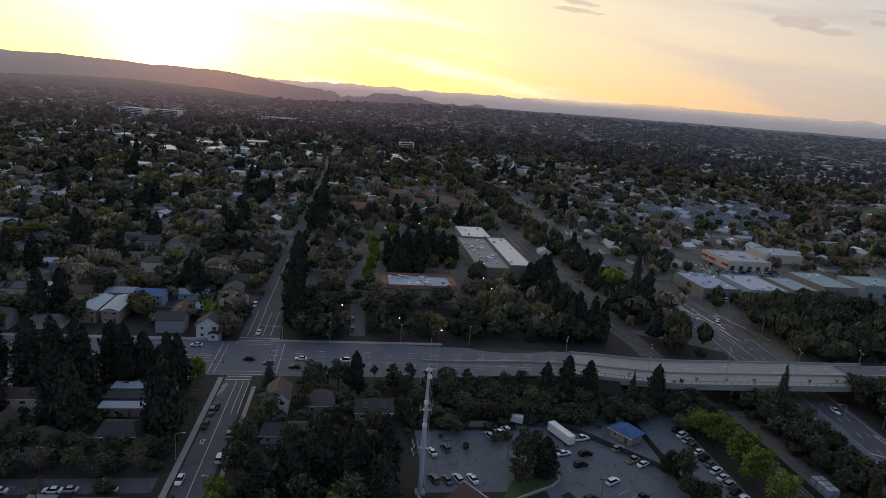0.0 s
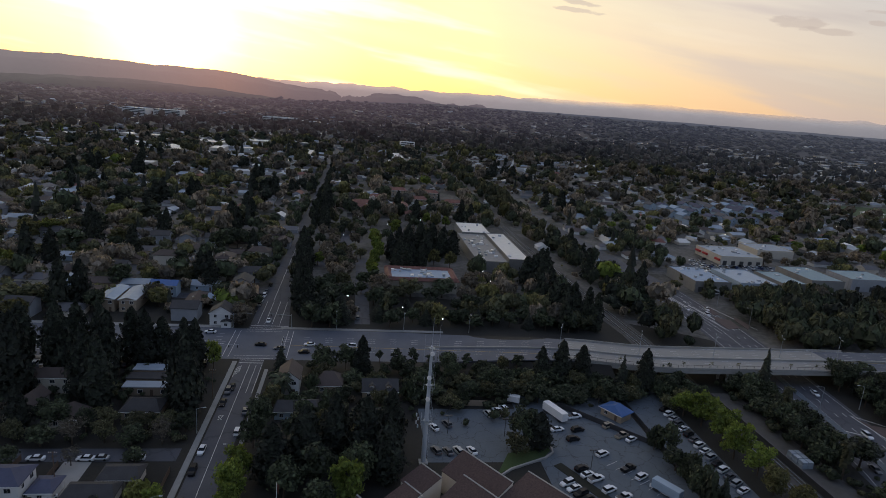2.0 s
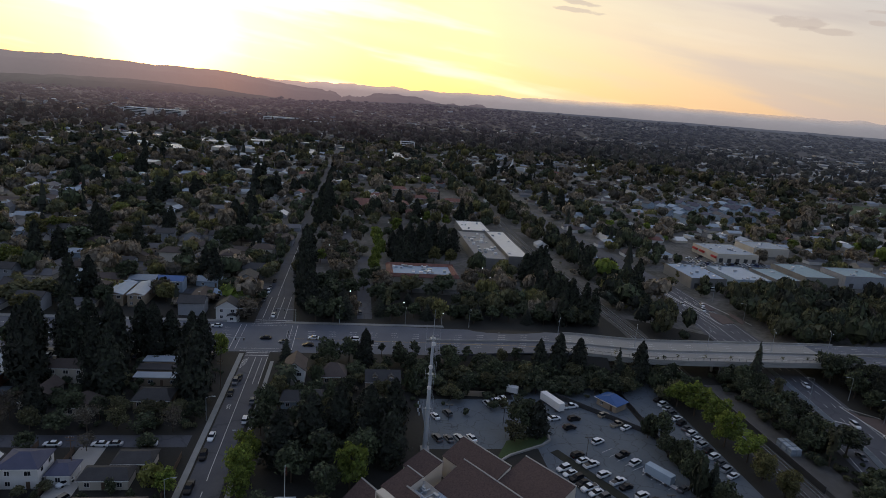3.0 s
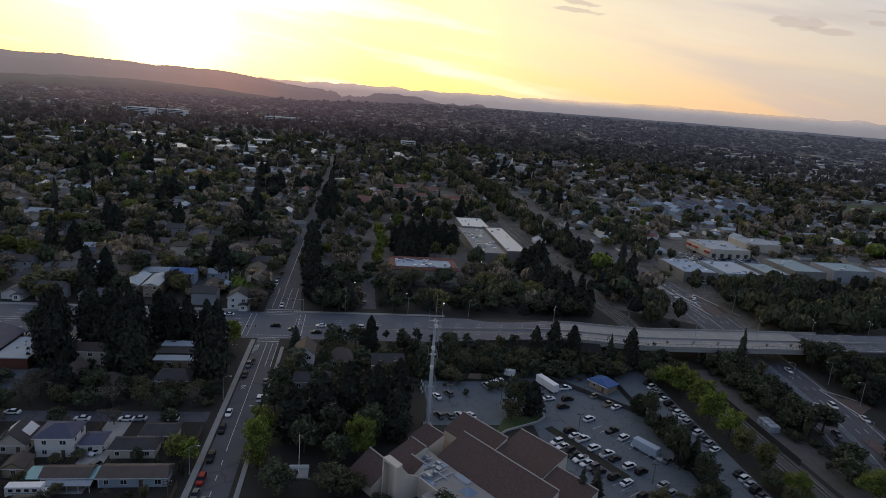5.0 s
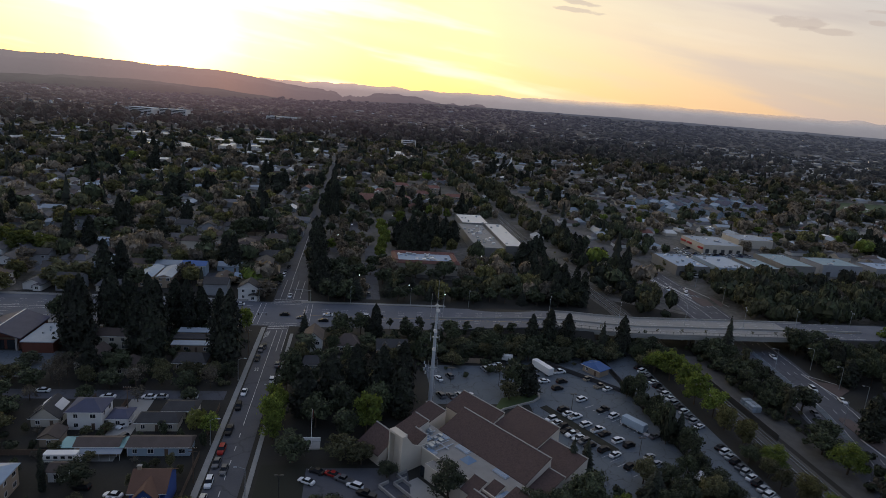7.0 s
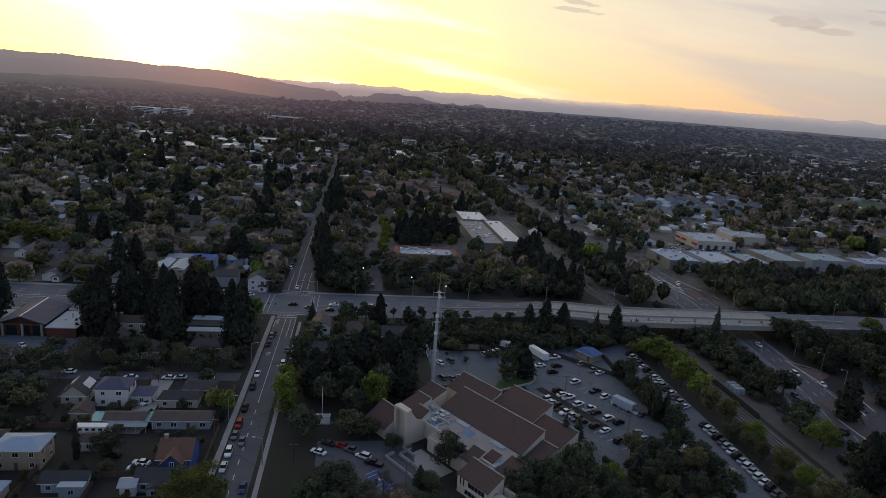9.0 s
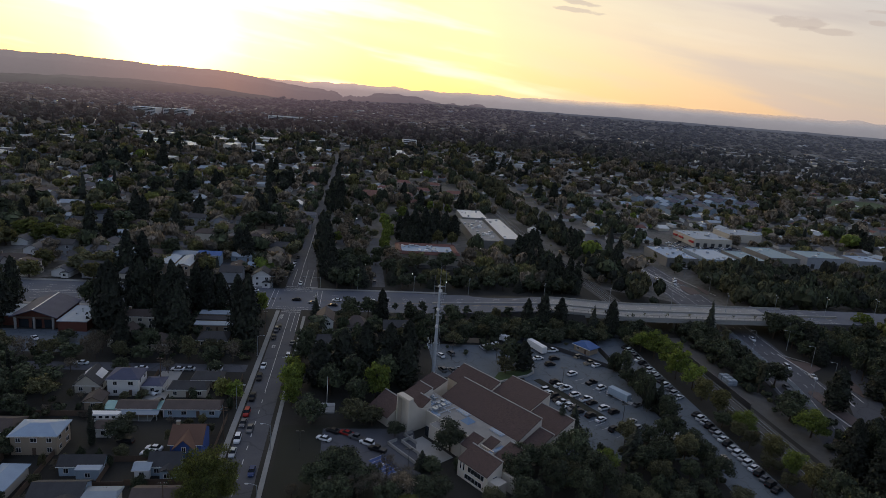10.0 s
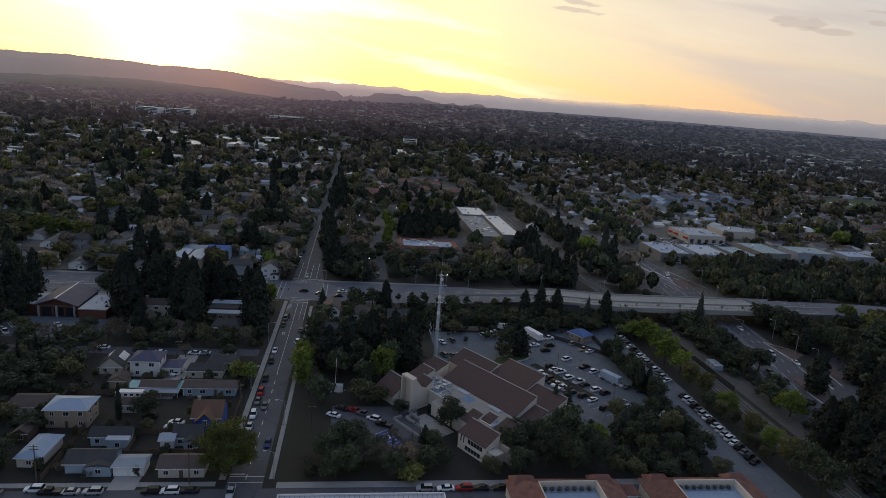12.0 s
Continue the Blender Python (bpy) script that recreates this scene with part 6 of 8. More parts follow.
def avenue_marks(name, off, x0, x1, dash, gap, w=0.07, mat="paint", dz=0.015):
    vs, fs = [], []
    x = x0
    while x < x1:
        for xx in np.linspace(x, min(x + dash, x1), 3):
            vs += [along_avenue(xx, off - w, dz), along_avenue(xx, off + w, dz)]
        n = len(vs) - 6
        fs += [(n, n + 2, n + 3, n + 1), (n + 2, n + 4, n + 5, n + 3)]
        x += dash + gap
    return sheet_mesh(name, vs, fs, mat, cross_road)


for off in (-9.4, -6.2, -3.2, 2.8, 6.0, 9.2):
    avenue_marks("lane_dash", off * 0.76, -30, 240, 3.0, 6.0, dz=0.05)
    avenue_marks("lane_dash", off * 1.05, -300, -52, 3.0, 6.0)
for off in (-9.1, 10.2):
    avenue_marks("edge_line", off, 60, 235, 400, 1, 0.08, dz=0.05)
avenue_marks("median_line", -1.2, -300, -52, 400, 1, 0.12)
avenue_marks("median_line", 1.2, -300, -52, 400, 1, 0.12)
avenue_marks("edge_line", -1.6, -26, 240, 400, 1, 0.10, "yellow_paint", 0.05)
for y0, y1 in ((214.7, 214.9), (217.3, 217.45), (243.0, 243.15), (245.3, 245.5)):
    marks("crosswalk", [(-46, -31, y0, y1)], 0.066, "paint", cross_road)
for x0, x1 in ((-50.5, -50.3), (-48.2, -48.05), (-28.4, -28.25), (-26.2, -26.0)):
    marks("crosswalk", [(x0, x1, 216, 244)], 0.066, "paint", cross_road)
for off, ln in ((-10.5, 8), (-6.5, 3), (-0.5, 30), (3.5, 3), (7, 3), (10.8, 8)):
    for k in range(0, 24):
        y = 62 + 11 * k
        if y < 128 and abs(off) > 7:
            continue
        cx, cx2 = (float(np.interp(v, [p[1] for p in EXPRESSWAY], [p[0] for p in EXPRESSWAY])) for v in (y, y + 3))
        l2 = 3 if ln == 3 else 11
        vs = [(cx + off - 0.1, y, 0.05), (cx + off + 0.1, y, 0.05), (cx2 + off + 0.1 + (cx2 - cx) * (l2 / 3 - 1), y + l2, 0.05), (cx2 + off - 0.1 + (cx2 - cx) * (l2 / 3 - 1), y + l2, 0.05)]
        sheet_mesh("lane_line", vs, [(0, 1, 2, 3)], "paint", expressway)
marks("hatching", [(189 + 0.1 * k, 189.3 + 0.1 * k, 268 + 5 * k, 272 + 5 * k) for k in range(8)] + [(183, 183.2, 255, 325), (191, 191.2, 270, 320), (195, 195.2, 262, 300)], 0.052, "paint", expressway)
island = ribbon("traffic_island", [(x - 2.0, y, 0.2, 1.3) for x, y in EXPRESSWAY[3:7]], 0, "old_asphalt", "", "", 0.2, expressway)
# stalls
for k in range(9):
    st = marks("stall_line", [(-0.06, 0.06, -2.4, 2.4)], 0.036, "paint", car_park)
    st.matrix_basis = at(78 + 1.5 * k, 143.0 - 2.4 * k, 0, -62)
for k in range(8):
    st = marks("stall_line", [(-0.06, 0.06, -2.4, 2.4)], 0.036, "paint", car_park)
    st.matrix_basis = at(72 + 1.4 * k, 112 - 2.5 * k, 0, -62)
# the railway: two tracks of rails on sleepers
RY = [-100, 90, 165, 250, 280, 420, 680, 1100]
RX = [129, 130, 131.2, 133.3, 131, 126, 126, 124]
rx_at = lambda y: float(np.interp(y, RY, RX))
for c in (-2.4, 2.4):
    for g in (-0.75, 0.75):
        pts = [(rx_at(y) + c + g, y, 0.32, 0.07) for y in range(0, 900, 30)]
        rl = ribbon("rail", pts, 0, "steel", "", "", 0.16, rail_bed)
    bm = bmesh.new()
    for k in range(260):
        y = 60 + 1.4 * k
        box(bm, rx_at(y) + c - 1.3, rx_at(y) + c + 1.3, y - 0.13, y + 0.13, 0.02, 0.16)
    tagged(part("sleepers", bm, "bark", rail_bed), kind="stuff")

# ---- lamps, poles, mast ----
LAMPS = {}


def street_lamp(x, y, turn, h=9.0, arm=2.6, z=0.0, double=False, lit=False):
    key = (h, arm, double, lit)
    m = at(x, y, z, turn)
    if key in LAMPS:
        return place(LAMPS[key], m)
    e = thing("street_lamp", m, "tall grey steel street lamp with " + ("two arms" if double else "one arm"), "street lamp", "street lamps")
    part("base", tube(bmesh.new(), (0, 0, 0), (0, 0, 0.5), 0.22, 0.2, 8), "concrete", e)
    pole = part("pole", tube(bmesh.new(), (0, 0, 0.4), (0, 0, h), 0.12, 0.07, 8), "steel", e)
    for s in ((1, -1) if double else (1,)):
        part("arm", tube(tube(bmesh.new(), (0, 0, h - 0.1), (s * arm * 0.6, 0, h + 0.45), 0.06, 0.05, 6), (s * arm * 0.6, 0, h + 0.45), (s * arm, 0, h + 0.5), 0.05, 0.045, 6), "steel", e)
        hd = part("lamp_head", boxed(s * arm - 0.45, s * arm + 0.45, -0.17, 0.17, h + 0.38, h + 0.56, 0.06), "metal_light", e)
        part("lens", boxed(s * arm - 0.3, s * arm + 0.3, -0.12, 0.12, h + 0.33, h + 0.38), "lamp_white" if lit else "white_trim", hd)
    LAMPS[key] = e
    return e


for x in (84, 115, 147, 177, 204, 233, 262, 292):
    street_lamp(*along_avenue(x, -0.4)[:2], 65, 10.0, 2.2, along_avenue(x, 0)[2], True)
for x in (-8, 22, 52):
    street_lamp(x, 247.5, -90, 9.0, 2.4)
for x, y, a in ((174.6, 177, 180), (192.4, 178, 180), (190.5, 159, 180), (187, 142, 180), (168, 130, 180), (197, 212, 180), (206, 268, 180), (207, 300, 180), (169, 300, 0)):
    street_lamp(x, y, a, 9.5, 2.8)
for x, y, a in ((-31.6, 66.0, 180), (-32.2, 94, 180), (-46, 118, 0), (-46, 160, 0), (-31.5, 140, 180)):
    street_lamp(x, y, a, 8.0, 2.4)
for x, y in ((-73.5, 133.4), (-89.3, 65.6), (-52.4, 64), (-46.3, 182), (-46.2, 100)):
    e = thing("utility_pole", at(x, y, 0), "brown wooden utility pole with cross arms", "utility pole", "utility poles")
    part("pole", tube(bmesh.new(), (0, 0, -0.2), (0, 0, 10.5), 0.17, 0.11, 8), "fence_wood", e)
    for z in (9.2, 10.1):
        part("cross_arm", boxed(-1.1, 1.1, -0.06, 0.06, z - 0.07, z + 0.07), "fence_wood", e)
    for u in (-0.95, -0.4, 0.4, 0.95):
        part("insulator", tube(bmesh.new(), (u, 0, 10.17), (u, 0, 10.37), 0.06, 0.04, 6), "white_trim", e)


def lot_lamp(x, y):
    e = thing("lot_lamp", at(x, y), "slim dark parking lot lamp with twin square heads", "lamp post", "lot lamps")
    part("pole", tube(bmesh.new(), (0, 0, 0), (0, 0, 6.2), 0.1, 0.08, 8), "dark_metal", e)
    for s in (-1, 1):
        part("lamp_head", boxed(s * 0.75 - 0.4, s * 0.75 + 0.4, -0.28, 0.28, 6.1, 6.35, 0.04), "dark_metal", e)
    part("arm", boxed(-0.7, 0.7, -0.05, 0.05, 6.15, 6.25), "dark_metal", e)


for x, y in ((70.2, 140.2), (82.2, 111.7), (6.7, 84.6), (-23.9, 93.8), (30, 160), (48, 158), (97.5, 104)):
    lot_lamp(x, y)


def mast():
    e = thing("antenna_mast", at(20.6, 144), "tall pale grey steel antenna mast with whip aerials", "mast")
    H = 36.0
    part("shaft", tube(tube(bmesh.new(), (0, 0, 0), (0, 0, H * 0.5), 0.75, 0.58, 12), (0, 0, H * 0.5), (0, 0, H), 0.58, 0.36, 12), "metal_light", e)
    part("footing", boxed(-1.3, 1.3, -1.3, 1.3, 0, 0.5, 0.05), "concrete", e)
    for z, w in ((H - 0.4, 2.0), (24.5, 1.5), (13.5, 1.5)):
        p = part("platform", tube(bmesh.new(), (0, 0, z - 0.1), (0, 0, z + 0.1), 0.9, 0.9, 12), "steel", e)
        part("cross_arm", box(boxed(-w, w, -0.08, 0.08, z - 0.08, z + 0.08), -0.08, 0.08, -w, w, z - 0.08, z + 0.08), "steel", e)
        for s in (-1, 1):
            tall = 7.5 if z > 30 else 4.5
            part("whip_aerial", tube(bmesh.new(), (s * w, 0, z - (4.0 if z > 30 else 1.5)), (s * w, 0, z + tall * (0.9 if s > 0 else 0.55)), 0.06, 0.035, 6), "metal_light", e, "thin white whip aerial")
    part("whip_aerial", tube(bmesh.new(), (0, 0, H), (0, 0, H + 8.5), 0.09, 0.04, 6), "metal_light", e, "thin white whip aerial")
    for z, s in ((34.2, 1), (27.0, -1), (20.5, -1)):
        d = part("dish", tube(bmesh.new(), (s * 0.2, -0.6, z), (s * 0.2, -1.05, z), 0.62, 0.62, 14), "white_trim", e, "round white dish aerial")
    for k in range(4):
        part("panel_aerial", boxed(-2.6 - 0.5 * (k % 2), -2.2 - 0.5 * (k % 2), -0.15, 0.15, 11.2 + 1.2 * k, 12.2 + 1.2 * k, 0.03), "metal_light", e)
    part("ladder", box(boxed(0.55, 0.6, -0.95, -0.9, 0, H - 1), 0.9, 0.95, -0.95, -0.9, 0, H - 1), "metal_light", e)
    return e


mast()
fp = thing("flagpole", at(-17.5, 117.5), "white flagpole on a walled plinth, its flag hanging limp", "flagpole")
part("pole", tube(bmesh.new(), (0, 0, 0), (0, 0, 12), 0.11, 0.06, 8), "white_trim", fp)
part("plinth", boxed(-2.6, 2.6, -2.2, 2.2, 0, 0.5, 0.05), "concrete", fp)
pw = bmesh.new()
box(pw, -2.6, 2.6, 2.0, 2.3, 0, 1.5), box(pw, -2.7, -2.4, -2.2, 2.2, 0, 1.5)
part("plinth_wall", pw, "white_trim", fp)
fl = bmesh.new()
vs = [fl.verts.new((0.1 + 0.35 * (j % 2) + 0.1 * j, 0.12 * math.sin(2.2 * i + j), 11.6 - 0.55 * i - 0.25 * j)) for i in range(5) for j in range(3)]
for i in range(4):
    for j in range(2):
        fl.faces.new((vs[3 * i + j], vs[3 * i + j + 1], vs[3 * i + j + 4], vs[3 * i + j + 3]))
bmesh.ops.solidify(fl, geom=fl.faces[:], thickness=0.03)
part("flag", fl, "wood_red", fp, "limp flag")


def signal(x, y, turn, reach, red=False):
    e = thing("traffic_signal", at(x, y, 0.1, turn), "grey traffic signal mast with hanging heads", "traffic signal", "traffic signals")
    part("pole", tube(bmesh.new(), (0, 0, 0), (0, 0, 6.4), 0.16, 0.11, 8), "steel", e)
    part("arm", tube(bmesh.new(), (0, 0, 6.0), (reach, 0, 6.5), 0.1, 0.06, 8), "steel", e)
    for u in (0.55, 0.95):
        h = part("signal_head", boxed(reach * u - 0.2, reach * u + 0.2, -0.2, 0.15, 5.3, 6.3, 0.04), "dark_metal", e)
        for k, z in enumerate((6.1, 5.8, 5.5)):
            part("light", tube(bmesh.new(), (reach * u, -0.2, z), (reach * u, -0.24, z), 0.12, 0.12, 10), "lamp_red" if red and k == 0 else "dark_metal", h)


signal(-27.5, 247.5, 180, 9, True), signal(-52, 247, 0, 8), signal(-51.5, 212.5, 0, 8), signal(-28, 212.8, 90, 9)

# ---- fences ----
def fence(x0, y0, x1, y1, h=1.8, mat="fence_wood", label="weathered wooden yard fence", cat="fence"):
    d = Vector((x1 - x0, y1 - y0))
    e = thing("fence", at(x0, y0, 0, math.degrees(math.atan2(d.y, d.x))), label, cat, "fences")
    n = max(2, int(d.length / 2.4))
    for k in range(n + 1):
        part("post", boxed(d.length * k / n - 0.07, d.length * k / n + 0.07, -0.07, 0.07, 0, h + 0.1), mat, e)
    for k in range(n):
        part("panel", boxed(d.length * k / n + 0.07, d.length * (k + 1) / n - 0.07, -0.03, 0.03, 0.08, h), mat, e)


for a in ((-87.5, 119, -87.5, 146), (-77, 119, -77, 143), (-105, 113, -86, 113), (-66, 78, -48, 78), (-72, 88.6, -62, 88.6), (-88.5, 66, -88.5, 92), (-72.5, 78, -72.5, 88.6), (-85, 76.8, -66, 77.2), (-106, 92, -100, 92), (-47.6, 88, -47.6, 112), (-48, 118.6, -48, 140)):
    fence(*a)
fence(84.5, 131.5, 91.5, 121, 1.1, "white_trim", "low white post-and-rail fence")
fence(72, 178, 98, 150, 1.9, "dark_metal", "dark chain-link fence round the lot")
fence(98, 196, 97.6, 100, 1.7, "dark_metal", "dark chain-link fence beside the lane")
fence(29, 179, 46, 178, 2.2, "wall_tan", "pale tan yard wall")

# ---- cars ----
for nm, c in (("white", (0.72, 0.73, 0.74)), ("silver", (0.42, 0.44, 0.46)), ("grey", (0.13, 0.135, 0.145)), ("black", (0.012, 0.012, 0.014)), ("blue", (0.022, 0.045, 0.13)), ("red", (0.30, 0.018, 0.016)), ("tan", (0.30, 0.26, 0.20))):
    m = bpy.data.materials.new("car_" + nm)
    m.use_nodes = True
    p = m.node_tree.nodes["Principled BSDF"]
    p.inputs["Base Color"].default_value, p.inputs["Roughness"].default_value = (*c, 1), 0.42
    p.inputs["Metallic"].default_value, p.inputs["Specular IOR Level"].default_value = (0.3 if nm in ("silver", "grey") else 0.0), 0.25
    M["car_" + nm] = m
M["tyre"] = material("tyre", (0.02, 0.02, 0.02), (0.03, 0.03, 0.03), 0.9, 3, 20, bump=0)
M["car_glass"] = glassy("car_glass", (0.010, 0.012, 0.015), 0.25)
M["car_glass"].node_tree.nodes["Principled BSDF"].inputs["Specular IOR Level"].default_value = 0.2
CARS = {}
SHAPES = {  # sections from tail to nose: (y, half width, top of body); cabin: (y, half width, z)
    "sedan": (4.7, [(-2.35, 0.72, 0.78), (-2.2, 0.84, 0.95), (-1.5, 0.9, 1.0), (0.9, 0.9, 0.96), (1.9, 0.86, 0.84), (2.35, 0.68, 0.66)], [(-1.75, 0.74, 1.0), (-1.0, 0.62, 1.43), (0.2, 0.62, 1.46), (1.15, 0.76, 0.97)]),
    "suv": (4.7, [(-2.3, 0.8, 0.95), (-2.2, 0.88, 1.1), (-1.4, 0.93, 1.12), (0.9, 0.93, 1.08), (1.9, 0.9, 1.0), (2.35, 0.74, 0.8)], [(-2.2, 0.8, 1.1), (-1.8, 0.68, 1.72), (0.3, 0.68, 1.74), (1.2, 0.8, 1.08)]),
    "pickup": (5.5, [(-2.75, 0.86, 1.05), (-2.65, 0.92, 1.08), (-0.7, 0.93, 1.08), (1.0, 0.93, 1.1), (2.2, 0.9, 1.04), (2.75, 0.78, 0.85)], [(-0.75, 0.78, 1.1), (-0.55, 0.7, 1.78), (0.7, 0.7, 1.8), (1.4, 0.8, 1.1)]),
    "van": (5.0, [(-2.5, 0.86, 1.15), (-2.4, 0.94, 1.2), (-1.0, 0.96, 1.2), (1.2, 0.95, 1.15), (2.1, 0.92, 1.0), (2.5, 0.78, 0.8)], [(-2.4, 0.86, 1.2), (-2.25, 0.78, 2.0), (0.9, 0.78, 2.02), (1.9, 0.84, 1.1)]),
}
car_rng = random.Random(3)


def car(kind, colour, x, y, heading, z=0.0):
    """heading: the way its nose points, in degrees from +y, to the left."""
    key = (kind, colour)
    m = at(x, y, z + 0.03, heading)
    if key in CARS:
        return place(CARS[key], m)
    ln, body, cab = SHAPES[kind]
    words = {"suv": "sport utility car", "pickup": "pickup truck", "van": "van", "sedan": "saloon car"}[kind]
    e = thing("car" if kind in ("sedan", "suv") else kind + "_truck" if kind == "pickup" else "van", m, colour + " parked " + words + " with dark windows", "car", "parked cars")
    vs, fs = [], []
    for yy, w, zt in body:
        vs += [(-w * 0.9, yy, 0.24), (-w, yy, 0.45), (-w, yy, zt - 0.14), (-w * 0.88, yy, zt), (w * 0.88, yy, zt), (w, yy, zt - 0.14), (w, yy, 0.45), (w * 0.9, yy, 0.24)]
    n = 8
    for i in range(len(body) - 1):
        fs += [(i * n + k, (i + 1) * n + k, (i + 1) * n + (k + 1) % n, i * n + (k + 1) % n) for k in range(n)]
    fs += [tuple(range(n)), tuple(reversed(range((len(body) - 1) * n, len(body) * n)))]
    sheet_mesh("body", vs, fs, "car_" + colour, e)
    vs, fs = [], []
    for yy, w, zt in cab:
        vs += [(-w, yy, zt), (w, yy, zt)]
    bw = cab[0][1] + 0.1
    b = [(-bw, cab[0][0], cab[0][2] - 0.03), (bw, cab[0][0], cab[0][2] - 0.03), (-bw, cab[3][0], cab[3][2] - 0.03), (bw, cab[3][0], cab[3][2] - 0.03)]
    g = [(-cab[1][1], cab[1][0], cab[1][2] - 0.03), (cab[1][1], cab[1][0], cab[1][2] - 0.03), (-cab[2][1], cab[2][0], cab[2][2] - 0.03), (cab[2][1], cab[2][0], cab[2][2] - 0.03)]
    sheet_mesh("window_glass", b + g, [(0, 1, 5, 4), (3, 2, 6, 7), (2, 0, 4, 6), (1, 3, 7, 5), (4, 5, 7, 6)], "car_glass", e, "dark car windows")
    w = cab[1][1]
    part("roof_panel", boxed(-w, w, cab[1][0] - 0.05, cab[2][0] + 0.1, cab[1][2] - 0.04, cab[1][2] + 0.03, 0.03), "car_" + colour, e)
    for s in (-1, 1):
        for yy in (-ln * 0.3, ln * 0.31):
            wh = part("wheel", tube(bmesh.new(), (s * 0.68, yy, 0.32), (s * 0.92, yy, 0.32), 0.33, 0.33, 12), "tyre", e)
        part("headlight", boxed(s * 0.58 - 0.16, s * 0.58 + 0.16, ln / 2 - 0.12, ln / 2 - 0.02, 0.55, 0.68), "white_trim", e)
        part("tail_light", boxed(s * 0.66 - 0.12, s * 0.66 + 0.12, -ln / 2 + 0.02, -ln / 2 + 0.14, 0.72, 0.84), "car_red", e)
    if kind == "pickup":
        part("cargo_bed", boxed(-0.76, 0.76, -2.6, -0.8, 1.06, 1.11), "dark_metal", e)
    CARS[key] = e
    return e


C_, P_ = ("sedan", "suv", "pickup", "van"), ("white", "silver", "grey", "black", "blue", "red", "tan")


def row(spec, heading, z=0.0, jitter=2.0):
    """A few cars at (x, y, kind, colour)."""
    for x, y, k, c in spec:
        car(C_[k], P_[c], x, y, heading + car_rng.uniform(-jitter, jitter), z)


row([(63.1, 168.2, 0, 0), (66.8, 161.9, 0, 0), (75.5, 170.3, 2, 0), (73.7, 161.7, 1, 3), (70.1, 155.9, 1, 3)], -75)
row([(85.4, 164.3, 1, 6), (87.6, 158.0, 2, 6), (89.9, 155.9, 0, 0), (76.6, 147.3, 1, 0)], -62)
row([(67.1, 139.7, 1, 3), (67.8, 136.8, 0, 0), (69.6, 134.6, 2, 0), (71.5, 129.5, 1, 0), (74.4, 126.1, 2, 0), (75.8, 123.6, 0, 3), (78.7, 119.6, 1, 0), (81.2, 116.9, 1, 3)], -66)
row([(60.4, 132.8, 1, 0), (61.5, 130.3, 0, 0), (62.6, 127.9, 1, 3), (63.6, 125.6, 0, 3), (64.8, 123.4, 2, 0), (65.9, 121.2, 0, 0), (67.0, 119.0, 1, 2), (68.1, 116.8, 0, 3)], 114)
row([(81.7, 139.7, 2, 3), (83.9, 135.5, 1, 0), (71.7, 114.4, 1, 3), (74.3, 111.6, 0, 0), (76.3, 105.3, 1, 3), (84.8, 110.4, 0, 1), (89.9, 126.1, 1, 0), (92.3, 122.3, 0, 2), (85.2, 106.6, 0, 1), (86.2, 95.2, 3, 0)], -60)
row([(26, 163, 0, 0), (30.4, 165.0, 1, 2), (45.5, 171.9, 1, 1), (49.2, 173.3, 2, 0), (51.8, 175.6, 1, 0), (25.0, 149.4, 1, 2), (28.6, 149.0, 0, 2), (31.8, 149.3, 1, 1), (36.0, 149.4, 0, 0)], 20)
for k, c in enumerate((3, 0, 1, 3, 2, 1, 0, 3, 1, 0, 1, 0, 0, 3, 2, 3, 3)):
    car(C_[(k * 7) % 2], P_[c], 111.6, 115.6 - 2.72 * k, -62 + car_rng.uniform(-2, 2), 0.03)
for k, c in enumerate((3, 0, 1, 2, 0, 3, 2, 0, 0, 1, 3, 0, 2, 1, 0)):
    car(C_[k % 2], P_[c], 111.6, 176 - 3.4 * k, -62 + car_rng.uniform(-2, 2), 0.03)
car("van", "tan", 104.1, 85.6, 178, 0.03)
row([(-88.0, 62.0, 1, 0), (-84.0, 60.8, 2, 3), (-79.6, 60.8, 0, 1), (-74.2, 60.8, 1, 1), (-60.6, 60.7, 1, 3), (-56.2, 60.7, 1, 0), (-51.6, 60.8, 0, 3), (13.7, 60.6, 0, 0), (18.8, 60.6, 1, 5), (23.2, 60.6, 0, 3), (28.6, 60.6, 0, 3), (8.2, 60.6, 1, 1), (-97, 60.8, 0, 2), (-112, 60.8, 1, 0)], 90)
row([(-42.2, 125.3, 2, 3), (-42.2, 114.7, 1, 5), (-42.2, 108.3, 0, 2), (-42.2, 99.3, 1, 0), (-42.2, 92.0, 0, 1), (-42.2, 78, 0, 3), (-42.2, 140, 1, 3), (-42.2, 150, 0, 0), (-42.2, 186.4, 1, 2), (-42.2, 178, 0, 3)], 180)
row([(-39.6, 105.0, 0, 2), (-35.5, 83.0, 0, 4), (-41.5, 189.5, 0, 3), (-41.4, 60.0, 2, 1)], 180)
row([(-34.2, 172.6, 0, 2), (-34.3, 160, 1, 0)], 0)
row([(-15.0, 104.0, 0, 3), (-10.8, 102.6, 0, 5), (-7.6, 100.0, 2, 2), (-4.6, 97.2, 1, 0), (-1.6, 93.6, 2, 3), (-17.4, 99.5, 0, 0), (4.1, 73.1, 2, 1)], 60)
row([(-37.7, 227.5, 0, 3), (-29.7, 223.8, 0, 2), (-18.2, 228.6, 0, 0), (-19.8, 220.9, 0, 3), (-1.2, 227.7, 1, 0), (-60, 240, 0, 0), (-70, 238, 1, 3), (-66, 226, 0, 1)], 90, 0.06)
